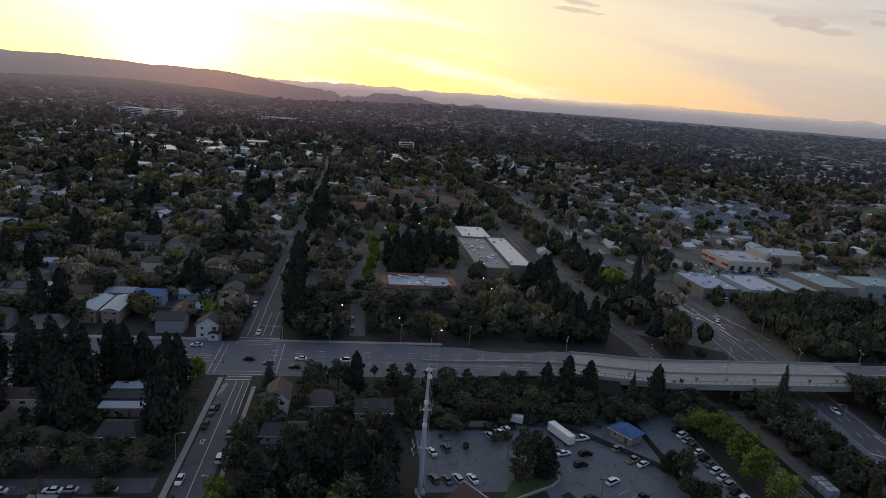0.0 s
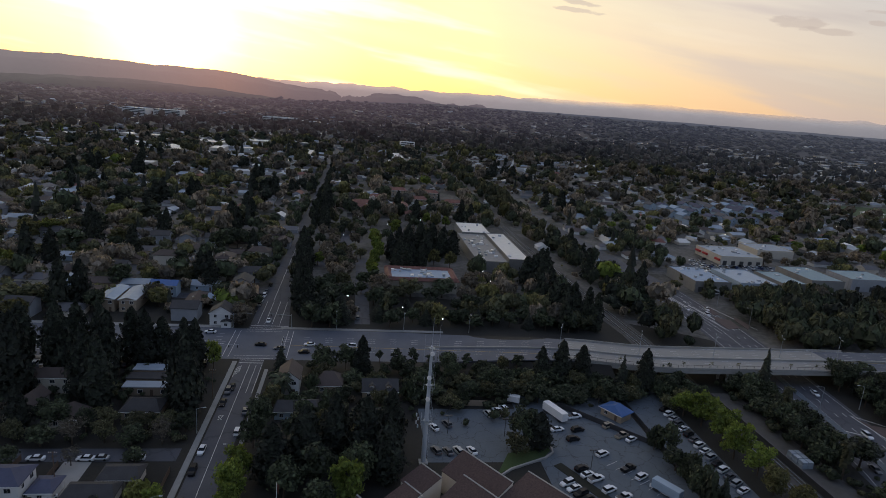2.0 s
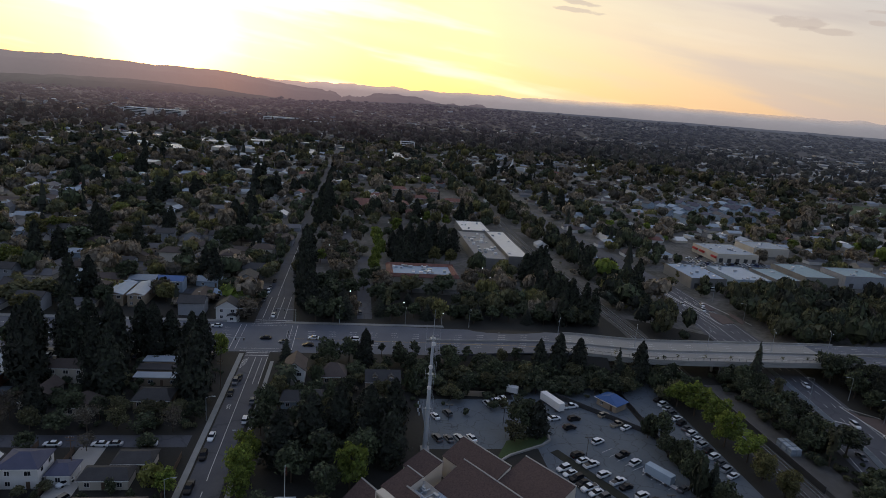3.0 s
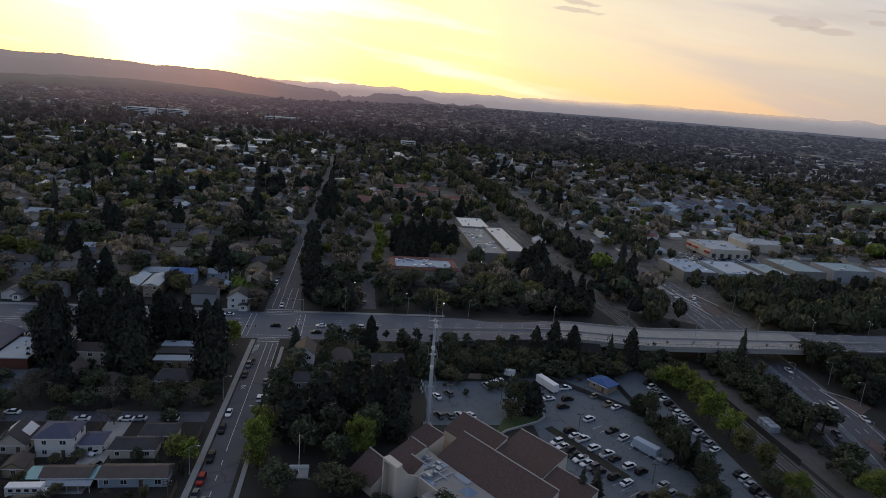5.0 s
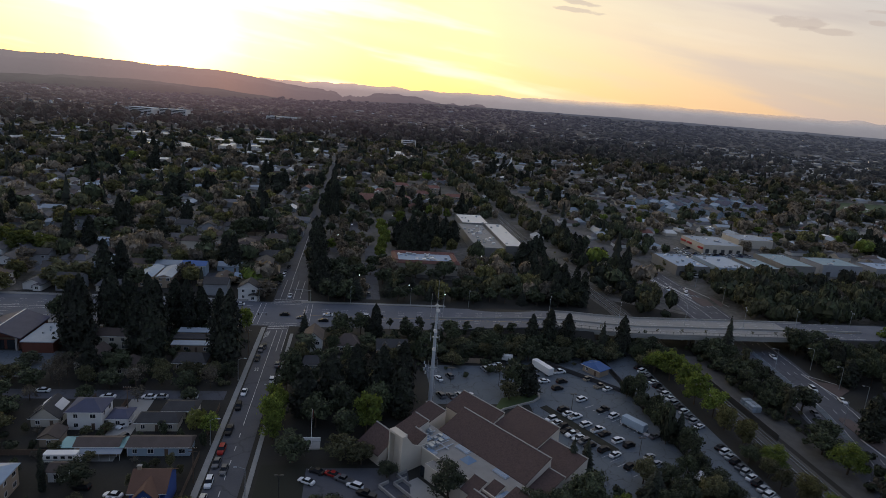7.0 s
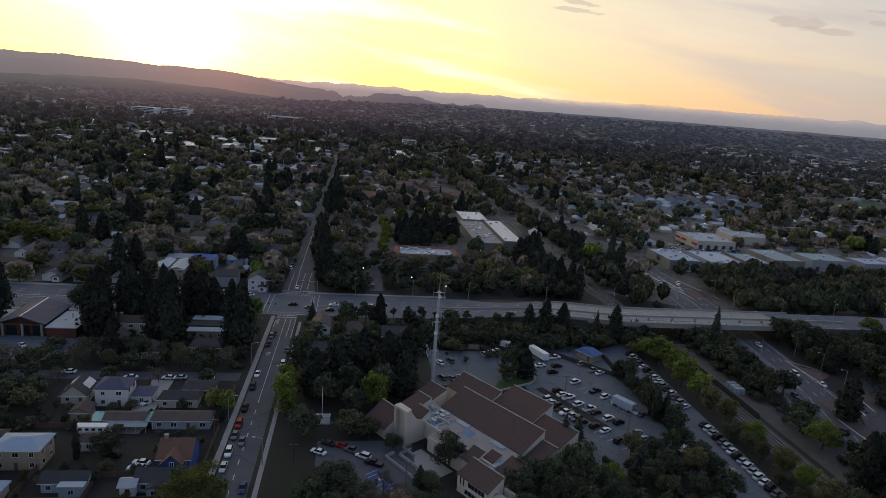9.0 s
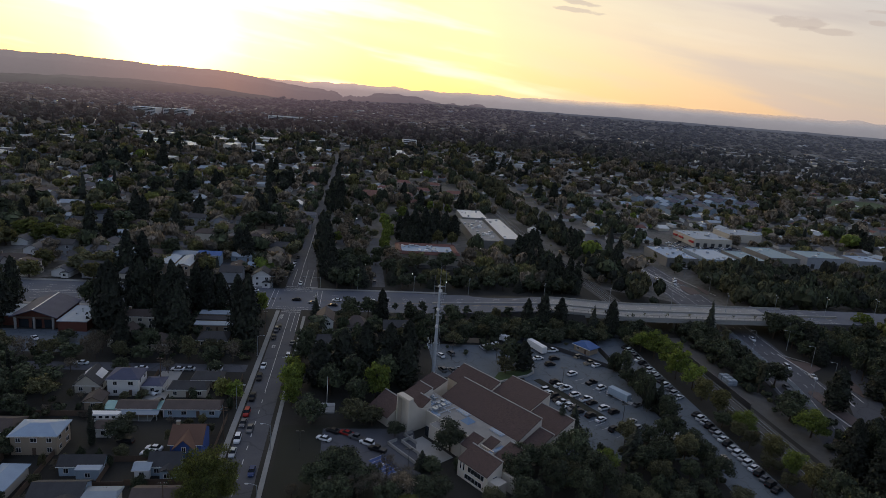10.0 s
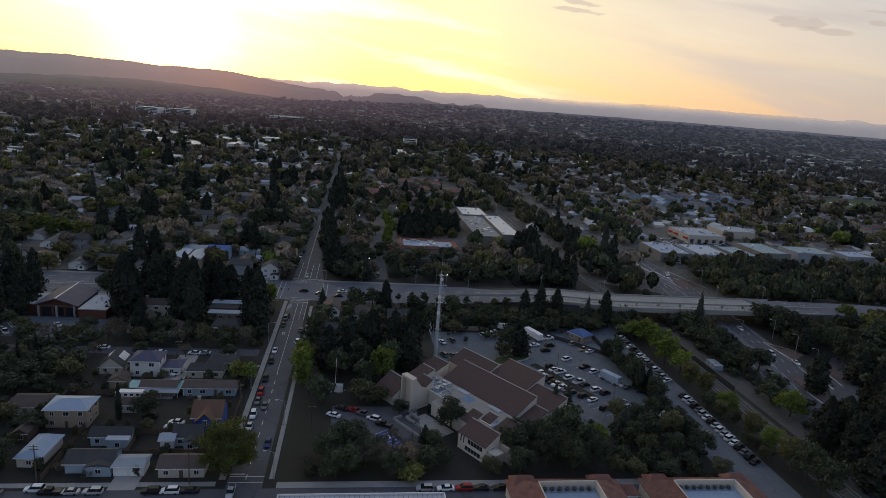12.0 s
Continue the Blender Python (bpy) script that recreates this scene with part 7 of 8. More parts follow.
row([(-63.8, 94.5, 0, 0), (-64.2, 91.6, 1, 0), (-72.5, 98, 1, 3)], 80)
row([(-73.0, 128.3, 0, 0), (-71.0, 120.6, 1, 2)], 150)
row([(-105.2, 149.8, 0, 0), (-71.4, 146.0, 0, 0), (-67.8, 146.2, 0, 1), (-58.5, 146.2, 1, 0), (-84, 146.1, 0, 0), (-92.2, 158.0, 1, 3)], 90)
row([(-45.6, 276.7, 0, 2), (-45.5, 283.3, 0, 1), (-45.3, 290.2, 1, 0), (-45.2, 297, 0, 2), (-44.6, 308.7, 0, 3)], 180)
row([(-38.2, 255, 0, 0)], 180)
row([(-141, 168, 0, 0), (-147, 170, 1, 0), (-149, 166, 0, 1), (-146, 163, 2, 0), (-131, 172, 0, 0)], 40)
row([(-160, 208, 1, 0), (-154, 208, 0, 3), (-148, 208, 1, 3), (-141, 208, 0, 0), (-120, 207, 0, 0), (-112, 206, 1, 1), (-106, 208, 0, 0)], 5)
row([(178, 158, 1, 0), (183, 190, 0, 0), (163, 138, 0, 2), (183, 148.3, 0, 0), (191, 283, 1, 0), (196, 292, 0, 0), (184, 292, 0, 0)], 172)
row([(-60 + 5.5 * k, 206 + (k % 2) * 2, k % 2, (0, 3, 1, 0, 2)[k % 5]) for k in range(-7, 2)], 0)
row([(240 + 3.4 * k, 384 + 8 * (k % 2), k % 2, (0, 1, 3, 0, 2, 4)[k % 6]) for k in range(20)], 0)
row([(-8 + 3.1 * (k % 4), 262 + 13 * (k // 4), k % 2, (2, 1, 3, 2)[k % 4]) for k in range(2, 10) if (k * 5) % 7 < 2], 0)

# ---- trees near the camera's way ----
zone_rng = random.Random(40)
STANDING = []


def zone(x0, x1, y0, y1, n, kinds, h, r, gap=0.8, z=0.0):
    """n trees of the given kinds, spread unevenly over a stretch of ground."""
    made = tries = 0
    while made < n and tries < n * 40:
        tries += 1
        k = zone_rng.choice(kinds)
        rr = zone_rng.uniform(*r)
        x, y = zone_rng.uniform(x0, x1), zone_rng.uniform(y0, y1)
        if any((x - a) ** 2 + (y - b) ** 2 < (gap * (rr + c)) ** 2 for a, b, c in STANDING):
            continue
        STANDING.append((x, y, rr))
        tree(k, x, y, zone_rng.uniform(*h), rr, z)
        made += 1


def stand(kind, x, y, h, r, z=0.0):
    STANDING.append((x, y, r))
    tree(kind, x, y, h, r, z)


# single trees that can be told apart
for a in (("bright", -30.0, 127, 13, 4.2), ("bright", -29.5, 134.5, 12, 4.0), ("bright", -29.0, 120.5, 10, 3.6), ("bright", -1.5, 124, 14, 5.2), ("broad", -8, 121, 10, 4.5), ("corner", -43.8, 69.5, 15, 8.2), ("bright", -47.5, 124, 7, 3.2), ("yellow", -52, 127, 6, 3.4),
          ("broad", 53.0, 154, 12, 4.8), ("redwood", 57.5, 152, 12, 4.4), ("olive", 49.5, 148, 7, 4.4), ("conifer", 56.0, 100.5, 13, 3.4), ("conifer", 61.5, 103.5, 11, 3.0), ("broad", 54, 84, 13, 6.0), ("bright", 63, 80, 9, 3.8), ("broad", 47, 82, 9, 4.5),
          ("redwood", 71, 197, 15, 3.6), ("redwood", 79, 197.5, 17.5, 4.2), ("redwood", 87, 197, 16, 4.2), ("conifer", 101, 191, 15, 3.4), ("redwood", 109.5, 190, 18, 4.0), ("conifer", 158.5, 189, 20, 3.9),
          ("lolly", 10, 211.5, 6.5, 2.0), ("lolly", 16.5, 211, 7.5, 2.6), ("lolly", 23, 211, 7.5, 2.7), ("lolly", 30, 210.5, 5.5, 1.8), ("lolly", 37, 210, 7, 2.5), ("lolly", 44, 208, 7.5, 2.8), ("olive", 58, 205, 7.5, 2.6), ("lolly", 63.5, 204.5, 8.5, 3.0),
          ("broad", -10.5, 203, 11, 4.8), ("broad", -3, 206, 10, 4.2), ("redwood", 3, 201, 16, 3.6), ("conifer", -27, 205, 10, 3.2), ("date_palm", -24.5, 183, 9, 4.6), ("date_palm", -51.5, 270, 10, 4.0), ("date_palm", -52, 258, 9, 3.6), ("palm", 14.5, 262, 14, 2.2),
          ("palm", 147.5, 133.8, 13, 2.6), ("palm", 154.5, 170, 13, 2.4), ("broad", 159, 140, 10, 6.0), ("broad", 156, 152, 8, 5.0), ("broad", 152, 120, 8, 4.8), ("bright", 144.8, 101, 10, 5.6), ("broad", 145, 112, 8, 5.2), ("redwood", 170.6, 121, 17, 5.0), ("bright", 152.5, 89.5, 10, 5.5),
          ("bright", 119.5, 165, 13, 5.6), ("bright", 121, 155, 13, 5.4), ("bright", 119, 145, 13, 5.2), ("bright", 121, 136, 11, 4.8), ("moss", 120, 127, 9, 4.4), ("moss", 121, 118, 9, 4.2), ("bright", 122, 104, 8, 4.4), ("moss", 121, 88, 8.5, 4.2), ("bright", 122, 80, 8, 4.0), ("bright", 116.5, 172, 10, 4.4)):
    stand(*a)
for a in (("broad", -14, 79, 10, 5.0), ("broad", -6.5, 74.5, 8, 4.6), ("bare", 4.5, 75, 7, 4.2), ("yellow", 5, 65.8, 4.5, 4.6), ("conifer", 10.5, 84.5, 6, 2.6), ("broad", 19.7, 92.8, 10, 5.4), ("broad", 13, 82, 5, 3.4), ("broad", 13.5, 72, 6, 4.4), ("olive", 28, 67.6, 5, 3.4), ("bare", -24, 72.4, 4, 2.4),
          ("broad", -22, 109, 9, 5.0), ("olive", -9, 110, 8, 5.2), ("olive", -3, 108, 7, 4.4), ("broad", 4, 101.5, 5, 3.0), ("broad", 36, 76, 10, 5.0), ("broad", 40, 82, 9, 4.6), ("broad", 36, 68, 8, 4.6), ("redwood", -21, 136, 17, 5.4), ("redwood", -13, 142, 19, 5.6), ("redwood", -5, 147, 20, 5.2), ("redwood", 4, 143, 21, 5.4), ("redwood", 11, 148, 21, 5.0), ("redwood", 10, 136, 18, 4.8), ("broad", -17, 128, 11, 5.0), ("broad", -9, 132, 13, 5.4), ("broad", 2, 133, 13, 5.0),
          ("redwood", -51.5, 171, 27, 5.4), ("redwood", -56, 179, 25, 5.0), ("redwood", -79, 175, 24, 5.0), ("redwood", -86, 181, 25, 5.2), ("redwood", -106, 181, 29, 6.0), ("redwood", -111, 186, 27, 5.4), ("redwood", -100, 197, 27, 5.4), ("redwood", -90, 206, 24, 5.0), ("redwood", -84, 196, 25, 5.0), ("redwood", -75, 206, 22, 4.8), ("redwood", -57, 203, 20, 4.4), ("bright", -51, 205, 12, 3.2), ("redwood", -95, 160, 15, 4.0)):
    stand(*a)
# shade trees over the lower end of the visitor lot and the lawn
for a in (("broad", -18, 74, 9, 4.6), ("broad", -10, 76.5, 9, 4.8), ("bare", -3, 72, 8, 4.4), ("broad", 0.5, 67.5, 7, 4.0), ("broad", -12, 69, 8, 4.4), ("broad", 9, 70, 7, 4.0), ("bush", -22, 68, 3, 2.4), ("bush", 21, 84, 4, 2.6)):
    stand(*a)
# street trees shading the side street
for k in range(11):
    stand(("broad", "bare", "olive")[k % 3], -134 + 8.0 * k, 152.8 + (k * 7) % 3, 6.5 + (k * 5) % 3, 3.6 + 0.3 * (k % 4))
    if k % 2:
        stand(("bare", "broad")[k % 4 == 1], -130 + 8.0 * k, 143.4, 5.5, 3.0)
# belts and groves
for a in (("broad", -11.3, 82.2, 8, 4.8), ("bare", -7.5, 71.0, 8, 4.2), ("brown", 3.9, 70.9, 8, 4.0), ("broad", -15.5, 66.6, 8, 4.2), ("bare", 0.4, 79.6, 8, 3.0), ("broad", 120.5, 54, 14, 5.4), ("broad", 121, 62, 13, 5.0), ("moss", 121, 70, 10, 4.4), ("redwood", 141, 68, 20, 5.6), ("redwood", 149, 82, 18, 5.6), ("redwood", 139, 57, 20, 5.6), ("redwood", 171, 95, 24, 5.4), ("broad", 176, 90, 20, 6.5), ("redwood", 168, 87, 23, 5.4), ("redwood", 160, 80, 22, 5.6), ("redwood", 153, 74, 20, 5.4), ("redwood", 148, 68, 22, 5.4), ("redwood", 142, 60, 18, 5.0), ("broad", 178, 101, 18, 6.0), ("broad", 164, 74, 18, 6.5), ("broad", 156, 66, 16, 6.0),
          ("redwood", -118, 210, 22, 5.2), ("redwood", -108, 211, 20, 4.8), ("redwood", -99, 209, 23, 5.2), ("redwood", -81, 211, 21, 5.0), ("redwood", -70, 210, 18, 4.6), ("redwood", -63, 211.5, 17, 4.2), ("broad", -126, 210, 12, 5.0)):
    stand(*a)
zone(-30, 14, 150, 162, 12, ["broad", "broad", "redwood", "olive"], (9, 14), (3.8, 5.2))
zone(-30, 60, 172, 205, 26, ["broad", "broad", "olive", "bush"], (5, 9), (3.0, 4.6))
zone(46, 84, 180, 198, 22, ["broad", "olive", "bush", "broad"], (5, 8), (3.2, 4.6), 0.6)
zone(84, 106, 181, 195, 12, ["broad", "olive", "bush"], (4, 8), (3.0, 4.4), 0.6)
zone(-108, -48, 154, 165, 18, ["broad", "olive", "bare"], (5, 9), (3.0, 4.6))
zone(-160, -108, 132, 172, 18, ["broad", "olive", "broad", "broad"], (4, 7), (3.0, 4.6))
zone(-170, -150, 170, 212, 9, ["redwood", "broad"], (16, 26), (4, 5.4))
zone(-140, -104, 112, 140, 14, ["broad", "olive", "broad"], (5, 9), (3.2, 4.8))
zone(-150, -98, 64, 110, 24, ["broad", "olive", "bush", "broad"], (5, 9), (3.0, 4.6))
for x, y in ((-126.3, 132.8), (-122.3, 132.2), (-123.8, 140)):
    stand("cypress", x, y, 10, 1.2)
stand("cypress", -81, 97, 12, 1.5)
stand("broad", -74, 98, 8, 4.6)
zone(-106, -47, 66, 128, 52, ["bush", "olive", "bush", "bare"], (1.8, 5), (1.1, 2.5), 0.9)
zone(94, 98.5, 98, 152, 14, ["broad", "conifer", "bush", "broad"], (7, 13), (3.0, 4.4), 0.6)
zone(76, 98, 76, 98, 12, ["broad", "conifer", "olive", "broad"], (7, 12), (3.2, 4.8), 0.75)
zone(62, 98, 64, 78, 12, ["broad", "olive", "bush"], (4, 7), (3.0, 4.4), 0.8)
zone(40, 62, 66, 86, 12, ["broad", "olive", "broad"], (8, 13), (3.8, 5.4), 0.75)
zone(116, 124, 60, 200, 12, ["olive", "broad", "bush"], (4, 7), (2.4, 3.6), 0.8)
zone(146, 159, 140, 196, 26, ["broad", "broad", "bush", "broad"], (6, 10), (3.4, 5.2), 0.62)
zone(112, 128, 176, 198, 14, ["broad", "bush", "broad", "olive"], (5, 9), (3.0, 4.6), 0.62)
zone(196, 212, 160, 200, 16, ["broad", "redwood", "broad"], (8, 14), (3.8, 5.4), 0.62)
zone(137, 150, 48, 80, 10, ["redwood", "redwood", "broad"], (15, 22), (4.6, 6.4), 0.65)
zone(150, 164, 56, 76, 8, ["redwood", "broad", "redwood"], (16, 23), (4.6, 6.6), 0.65)
stand("yellow", 258, 190, 12, 6.5), stand("bright", 251, 200, 12, 6), stand("olive", 266, 196, 12, 6)
zone(196, 262, 84, 130, 34, ["broad", "redwood", "redwood", "broad"], (10, 19), (4.6, 7.0), 0.75)
zone(224, 330, 130, 190, 44, ["broad", "broad", "olive", "conifer"], (8, 14), (4.6, 6.6), 0.75)
zone(206, 262, 150, 190, 30, ["broad", "olive", "bush"], (6, 11), (3.6, 5.4), 0.7)
zone(204, 224, 96, 148, 9, ["broad", "redwood"], (10, 17), (4.4, 6.0), 0.75)
zone(262, 330, 184, 194, 8, ["yellow", "bright", "olive"], (6, 9), (4.2, 6.0), 0.8)


def grove(name, x0, x1, y0, y1, n, size, mats, weights, label, tall=(0.9, 1.4), spire=0.0):
    """A stand too dense to count, as one mesh."""
    x, y = far_rng.uniform(x0, x1, n), far_rng.uniform(y0, y1, n)
    r = size * far_rng.uniform(0.65, 1.3, n)
    k = int(n * (1 - spire))
    joined(name, C_GROVE, x[:k], y[:k], r[:k], r[:k] * 2 * far_rng.uniform(*tall, k), mats, label, "trees", weights=weights)
    if spire:
        joined(name + "_conifers", COLUMNS, x[k:], y[k:], r[k:] * 0.8, r[k:] * far_rng.uniform(2.8, 4.2, n - k), ["leaf_conifer"], "dense dark conifers", "trees", weights=[1.0])


C_GROVE = [clump_template(s + 70, 26, 0.18, 6) for s in range(6)]
COLUMNS, MID_COLUMNS = [], []
for sd in range(4):
    cv, cf = crown_column(sd + 50, 26, 5.2, 260, 2.6)
    MID_COLUMNS.append((cv * [1 / 5.2, 1 / 5.2, 1 / 26], cf))
    cv, cf = crown_column(sd + 90, 26, 5.2, 420, 1.7)
    COLUMNS.append((cv * [1 / 5.2, 1 / 5.2, 1 / 26], cf))
B_MATS, B_W = ["leaf_dark", "leaf_olive", "leaf_brown", "leaf_moss"], [0.36, 0.26, 0.26, 0.12]
G_MATS, G_W = ["leaf_dark", "leaf_olive", "leaf_grey", "leaf_conifer"], [0.52, 0.22, 0.08, 0.18]
for nm, x0, x1, y0, y1, n in (("undergrowth_ramp", 18, 104, 177, 203, 150), ("undergrowth_yards", -29, 60, 164, 208, 110), ("undergrowth_west", -150, -48, 154, 212, 130), ("undergrowth_track", 143, 160, 60, 200, 110), ("undergrowth_east", 196, 300, 86, 192, 150), ("undergrowth_garden", -150, -96, 64, 140, 120), ("undergrowth_lot", 66, 98, 64, 98, 50)):
    ux, uy = far_rng.uniform(x0, x1, n), far_rng.uniform(y0, y1, n)
    ur = far_rng.uniform(1.0, 2.6, n)
    keep = ~((ux > 196) & (np.abs(ux - np.interp(uy, [108, 120, 134, 155, 190], [174, 184, 194, 206, 216])) < 7.5)) & ~((ux > -152) & (ux < -112) & (uy > 160) & (uy < 207)) & (uy < 213)
    joined(nm, C_NEAR, ux[keep], uy[keep], ur[keep], ur[keep] * 1.5, ["leaf_dark", "leaf_brown", "leaf_olive"], "dark tangled undergrowth and hedges", "undergrowth", weights=[0.78, 0.05, 0.17])
grove("grove_east", 208, 345, 232, 304, 190, 5.2, G_MATS, G_W, "dense dark wood beside the bridge")
grove("grove_yards", 206, 400, 304, 326, 60, 3.4, G_MATS, G_W, "low trees before the workshops")
grove("grove_rail_east", 141, 164, 236, 430, 90, 4.4, G_MATS, G_W, "trees along the railway", spire=0.15)
grove("grove_rail_west", 97, 117, 252, 350, 80, 4.4, G_MATS, G_W, "tall dark belt along the railway", spire=0.55)
grove("grove_rail_north", 106, 119, 478, 1000, 70, 5.0, B_MATS, B_W, "trees along the railway")
grove("grove_rail_north_east", 135, 162, 430, 1000, 130, 5.4, B_MATS, B_W, "trees along the railway")
grove("grove_stores", 200, 232, 380, 480, 40, 4.6, G_MATS, G_W, "trees behind the stores")
grove("grove_store", 66, 100, 262, 346, 44, 4.4, B_MATS, B_W, "trees before the store")
grove("grove_north", -22, 100, 478, 545, 60, 4.6, B_MATS, B_W, "trees among the apartments", spire=0.1)
cx, cy = scatter(430, 1150, 42)
free = ~blocked(cx, cy)
cx, cy = np.repeat(cx[free], 4), np.repeat(cy[free], 4)
cx, cy = cx + far_rng.normal(size=len(cx)) * 7, cy + far_rng.normal(size=len(cy)) * 9
free = ~blocked(cx, cy)
cr = far_rng.uniform(3.4, 5.6, free.sum())
joined("redwood_clumps", MID_COLUMNS, cx[free], cy[free], cr, cr * far_rng.uniform(3.0, 4.6, len(cr)), ["leaf_conifer"], "clumps of tall dark redwoods among the houses", "trees", weights=[1.0])
# the office grounds: a drive between dark trees, a block of redwoods, fresh green trees before them
for x, y, h, r in ((12, 413, 13, 3.8), (15, 372, 13, 3.4), (9, 337, 11, 3.6), (13, 392, 12, 3.4), (29, 449, 13, 4.6), (11, 352, 13, 3.8), (13.5, 402, 14, 4.2), (9.5, 326, 11, 3.6), (58, 490, 12, 4.0), (65, 487, 12, 4.2), (73, 484, 11, 4.0), (-23, 353, 9, 4.2)):
    stand("bright", x, y, h, r)
for x, y, h in ((22, 374, 18), (28, 389, 19), (35, 397, 20), (44, 406, 20), (53, 408, 19), (60, 403, 18), (66, 396, 17), (24, 345, 15), (31, 352, 16), (39, 352, 16), (46, 380, 20), (35, 374, 19), (56, 386, 19), (64, 382, 17), (27, 362, 18), (50, 394, 21),
                (-29, 349, 17), (-28, 336, 20), (-29, 322, 22), (-28.5, 309, 23), (-28, 296, 22), (-27, 283, 24), (-26, 270, 22), (-23, 276, 20), (-22, 262, 19), (-15, 257, 15), (-24, 460, 20), (-24, 478, 24), (-26, 500, 23), (-24, 520, 22), (-27, 545, 24)):
    stand("redwood", x, y, h, 4.6)
for k, (x, y, h, r) in enumerate(((13, 299, 12, 6.6), (29, 297, 11, 6.8), (46, 298, 11, 6.6), (64, 310, 12, 6.6), (21, 288, 9, 5), (38, 287, 9, 5), (56, 290, 9, 5), (71, 346, 10, 5.0), (-10, 359, 10, 5.6), (-10, 318, 11, 5.6), (-6.5, 309, 9, 4.6), (-14, 304, 10, 5.0), (-13, 330, 9, 4.6), (-9, 463, 10, 5.0), (4, 431, 9, 4.6), (0, 495, 10, 5.0), (11, 468, 10, 5.0),
                                  (-25, 405, 9, 4.4), (-19, 382, 9, 4.6), (-3, 386, 7, 3.6), (-9, 391, 7, 3.6), (39, 439, 10, 5.4), (50, 446, 10, 5.0), (22, 430, 9, 4.6), (62, 452, 9, 4.6), (72, 440, 9, 4.6), (-12, 440, 8, 4.0), (-24, 430, 10, 5.0), (30, 470, 10, 5.2), (46, 474, 10, 5.2), (83, 300, 10, 5.2), (80, 275, 10, 5.0), (92, 268, 10, 4.8))):
    stand(("brown", "olive", "broad")[k % 3], x, y, h, r)
for x, y in ((49, 364), (59, 360), (38.5, 255)):
    stand("moss", x, y, 11, 4.2)
for k, (x, y) in enumerate(((-16, 265), (-11, 272), (-7, 266), (-19, 250), (-11, 250), (-5.5, 256), (-12, 282), (-17, 292), (11, 260), (20, 258), (27, 259), (33, 257), (45, 258), (51, 258), (58, 259), (65, 257), (73, 256), (82, 255), (90, 253), (15, 270), (25, 274), (37, 270), (50, 274), (62, 272))):
    stand(("broad", "broad", "conifer")[k % 3], x, y, 12 if k < 8 else 8, 5.4 if k < 8 else 3.8)
C_GROVE = C_NEAR
grove("street_trees_west", -50, -45, 318, 900, 80, 3.4, ["leaf_grey", "leaf_olive", "leaf_dark"], [0.3, 0.4, 0.3], "street trees along the pavement")
grove("street_trees_east", -36, -30, 318, 900, 90, 3.8, ["leaf_dark", "leaf_olive", "leaf_conifer"], [0.5, 0.2, 0.3], "street trees along the pavement", spire=0.2)
for x, y, h, r in ((-195, 324, 13, 9.0), (-181, 321, 11, 6.5), (-199, 384, 12, 7.0), (-192, 394, 13, 7.0), (-217, 520, 14, 9.5), (-258, 676, 14, 10), (-392, 778, 15, 11), (-140, 250, 9, 6.0), (-197, 646, 12, 7), (-153, 648, 11, 6), (-258, 516, 12, 8), (-133, 356, 9, 5.5), (-212, 335, 12, 8), (-170, 250, 9, 6)):
    stand("corner" if x in (-195, -181, -212, -192) else "moss", x, y, h, r)
for x, y, h, r in ((-165, 360, 15, 8.5), (-117, 300, 12, 6), (-148, 449, 15, 8), (-84, 379, 15, 8), (-76, 386, 14, 6.5), (-247, 427, 14, 8), (-194, 530, 15, 8), (-53, 329, 10, 5.5), (-130, 263, 10, 5), (-276, 1026, 16, 13), (-262, 1030, 14, 10), (-62, 345, 9, 5), (-100, 345, 9, 5), (-225, 262, 10, 6), (-205, 275, 10, 6)):
    stand("broad", x, y, h, r)
for x, y, h, r in ((308, 404, 11, 6.0), (323, 400, 8, 4.0), (368, 414, 12, 8), (379, 412, 11, 7), (403, 416, 12, 8), (-110, 320, 9, 6), (-180, 296, 9, 6), (-85, 325, 9, 5.5), (-150, 398, 10, 6)):
    stand("brown", x, y, h, r)
for x, y in ((341, 406), (330, 399), (210, 344), (196, 329), (222, 311), (206, 311)):
    stand("olive", x, y, 7, 4.0)
for x, y in ((379, 490), (380, 463), (420, 476)):
    stand("bright", x, y, 9, 6)
for k, (x, y) in enumerate(((252, 409), (256, 406), (260, 410), (264, 414), (250, 400), (255, 398), (261, 397), (284, 396), (292, 396), (299, 396), (306, 398), (246, 372), (249, 380), (252, 387), (270, 392), (276, 392))):
    car(("sedan", "suv")[k % 2], ("white", "silver", "grey", "black")[k % 4], x, y, 90 * (k % 3 == 0) + 4)
for x, y in ((221, 324), (236, 325.5), (301, 328), (314, 326)):
    car("van", "white", x, y, 90)
for x, y in ((-150, 262), (-142, 266), (-232, 330), (-240, 345), (-215, 300), (-260, 372)):
    stand("olive", x, y, 11, 7.5)
for x, y in ((-262, 330), (-180, 470)):
    stand("yellow", x, y, 9, 7)
for x, y, h in ((-128, 262, 24), (-122, 268, 22), (-168, 318, 26), (-166, 390, 24), (-128, 352, 20), (-74, 300, 20), (-80, 308, 18), (-160, 326, 22)):
    stand("redwood", x, y, h, 5.0)

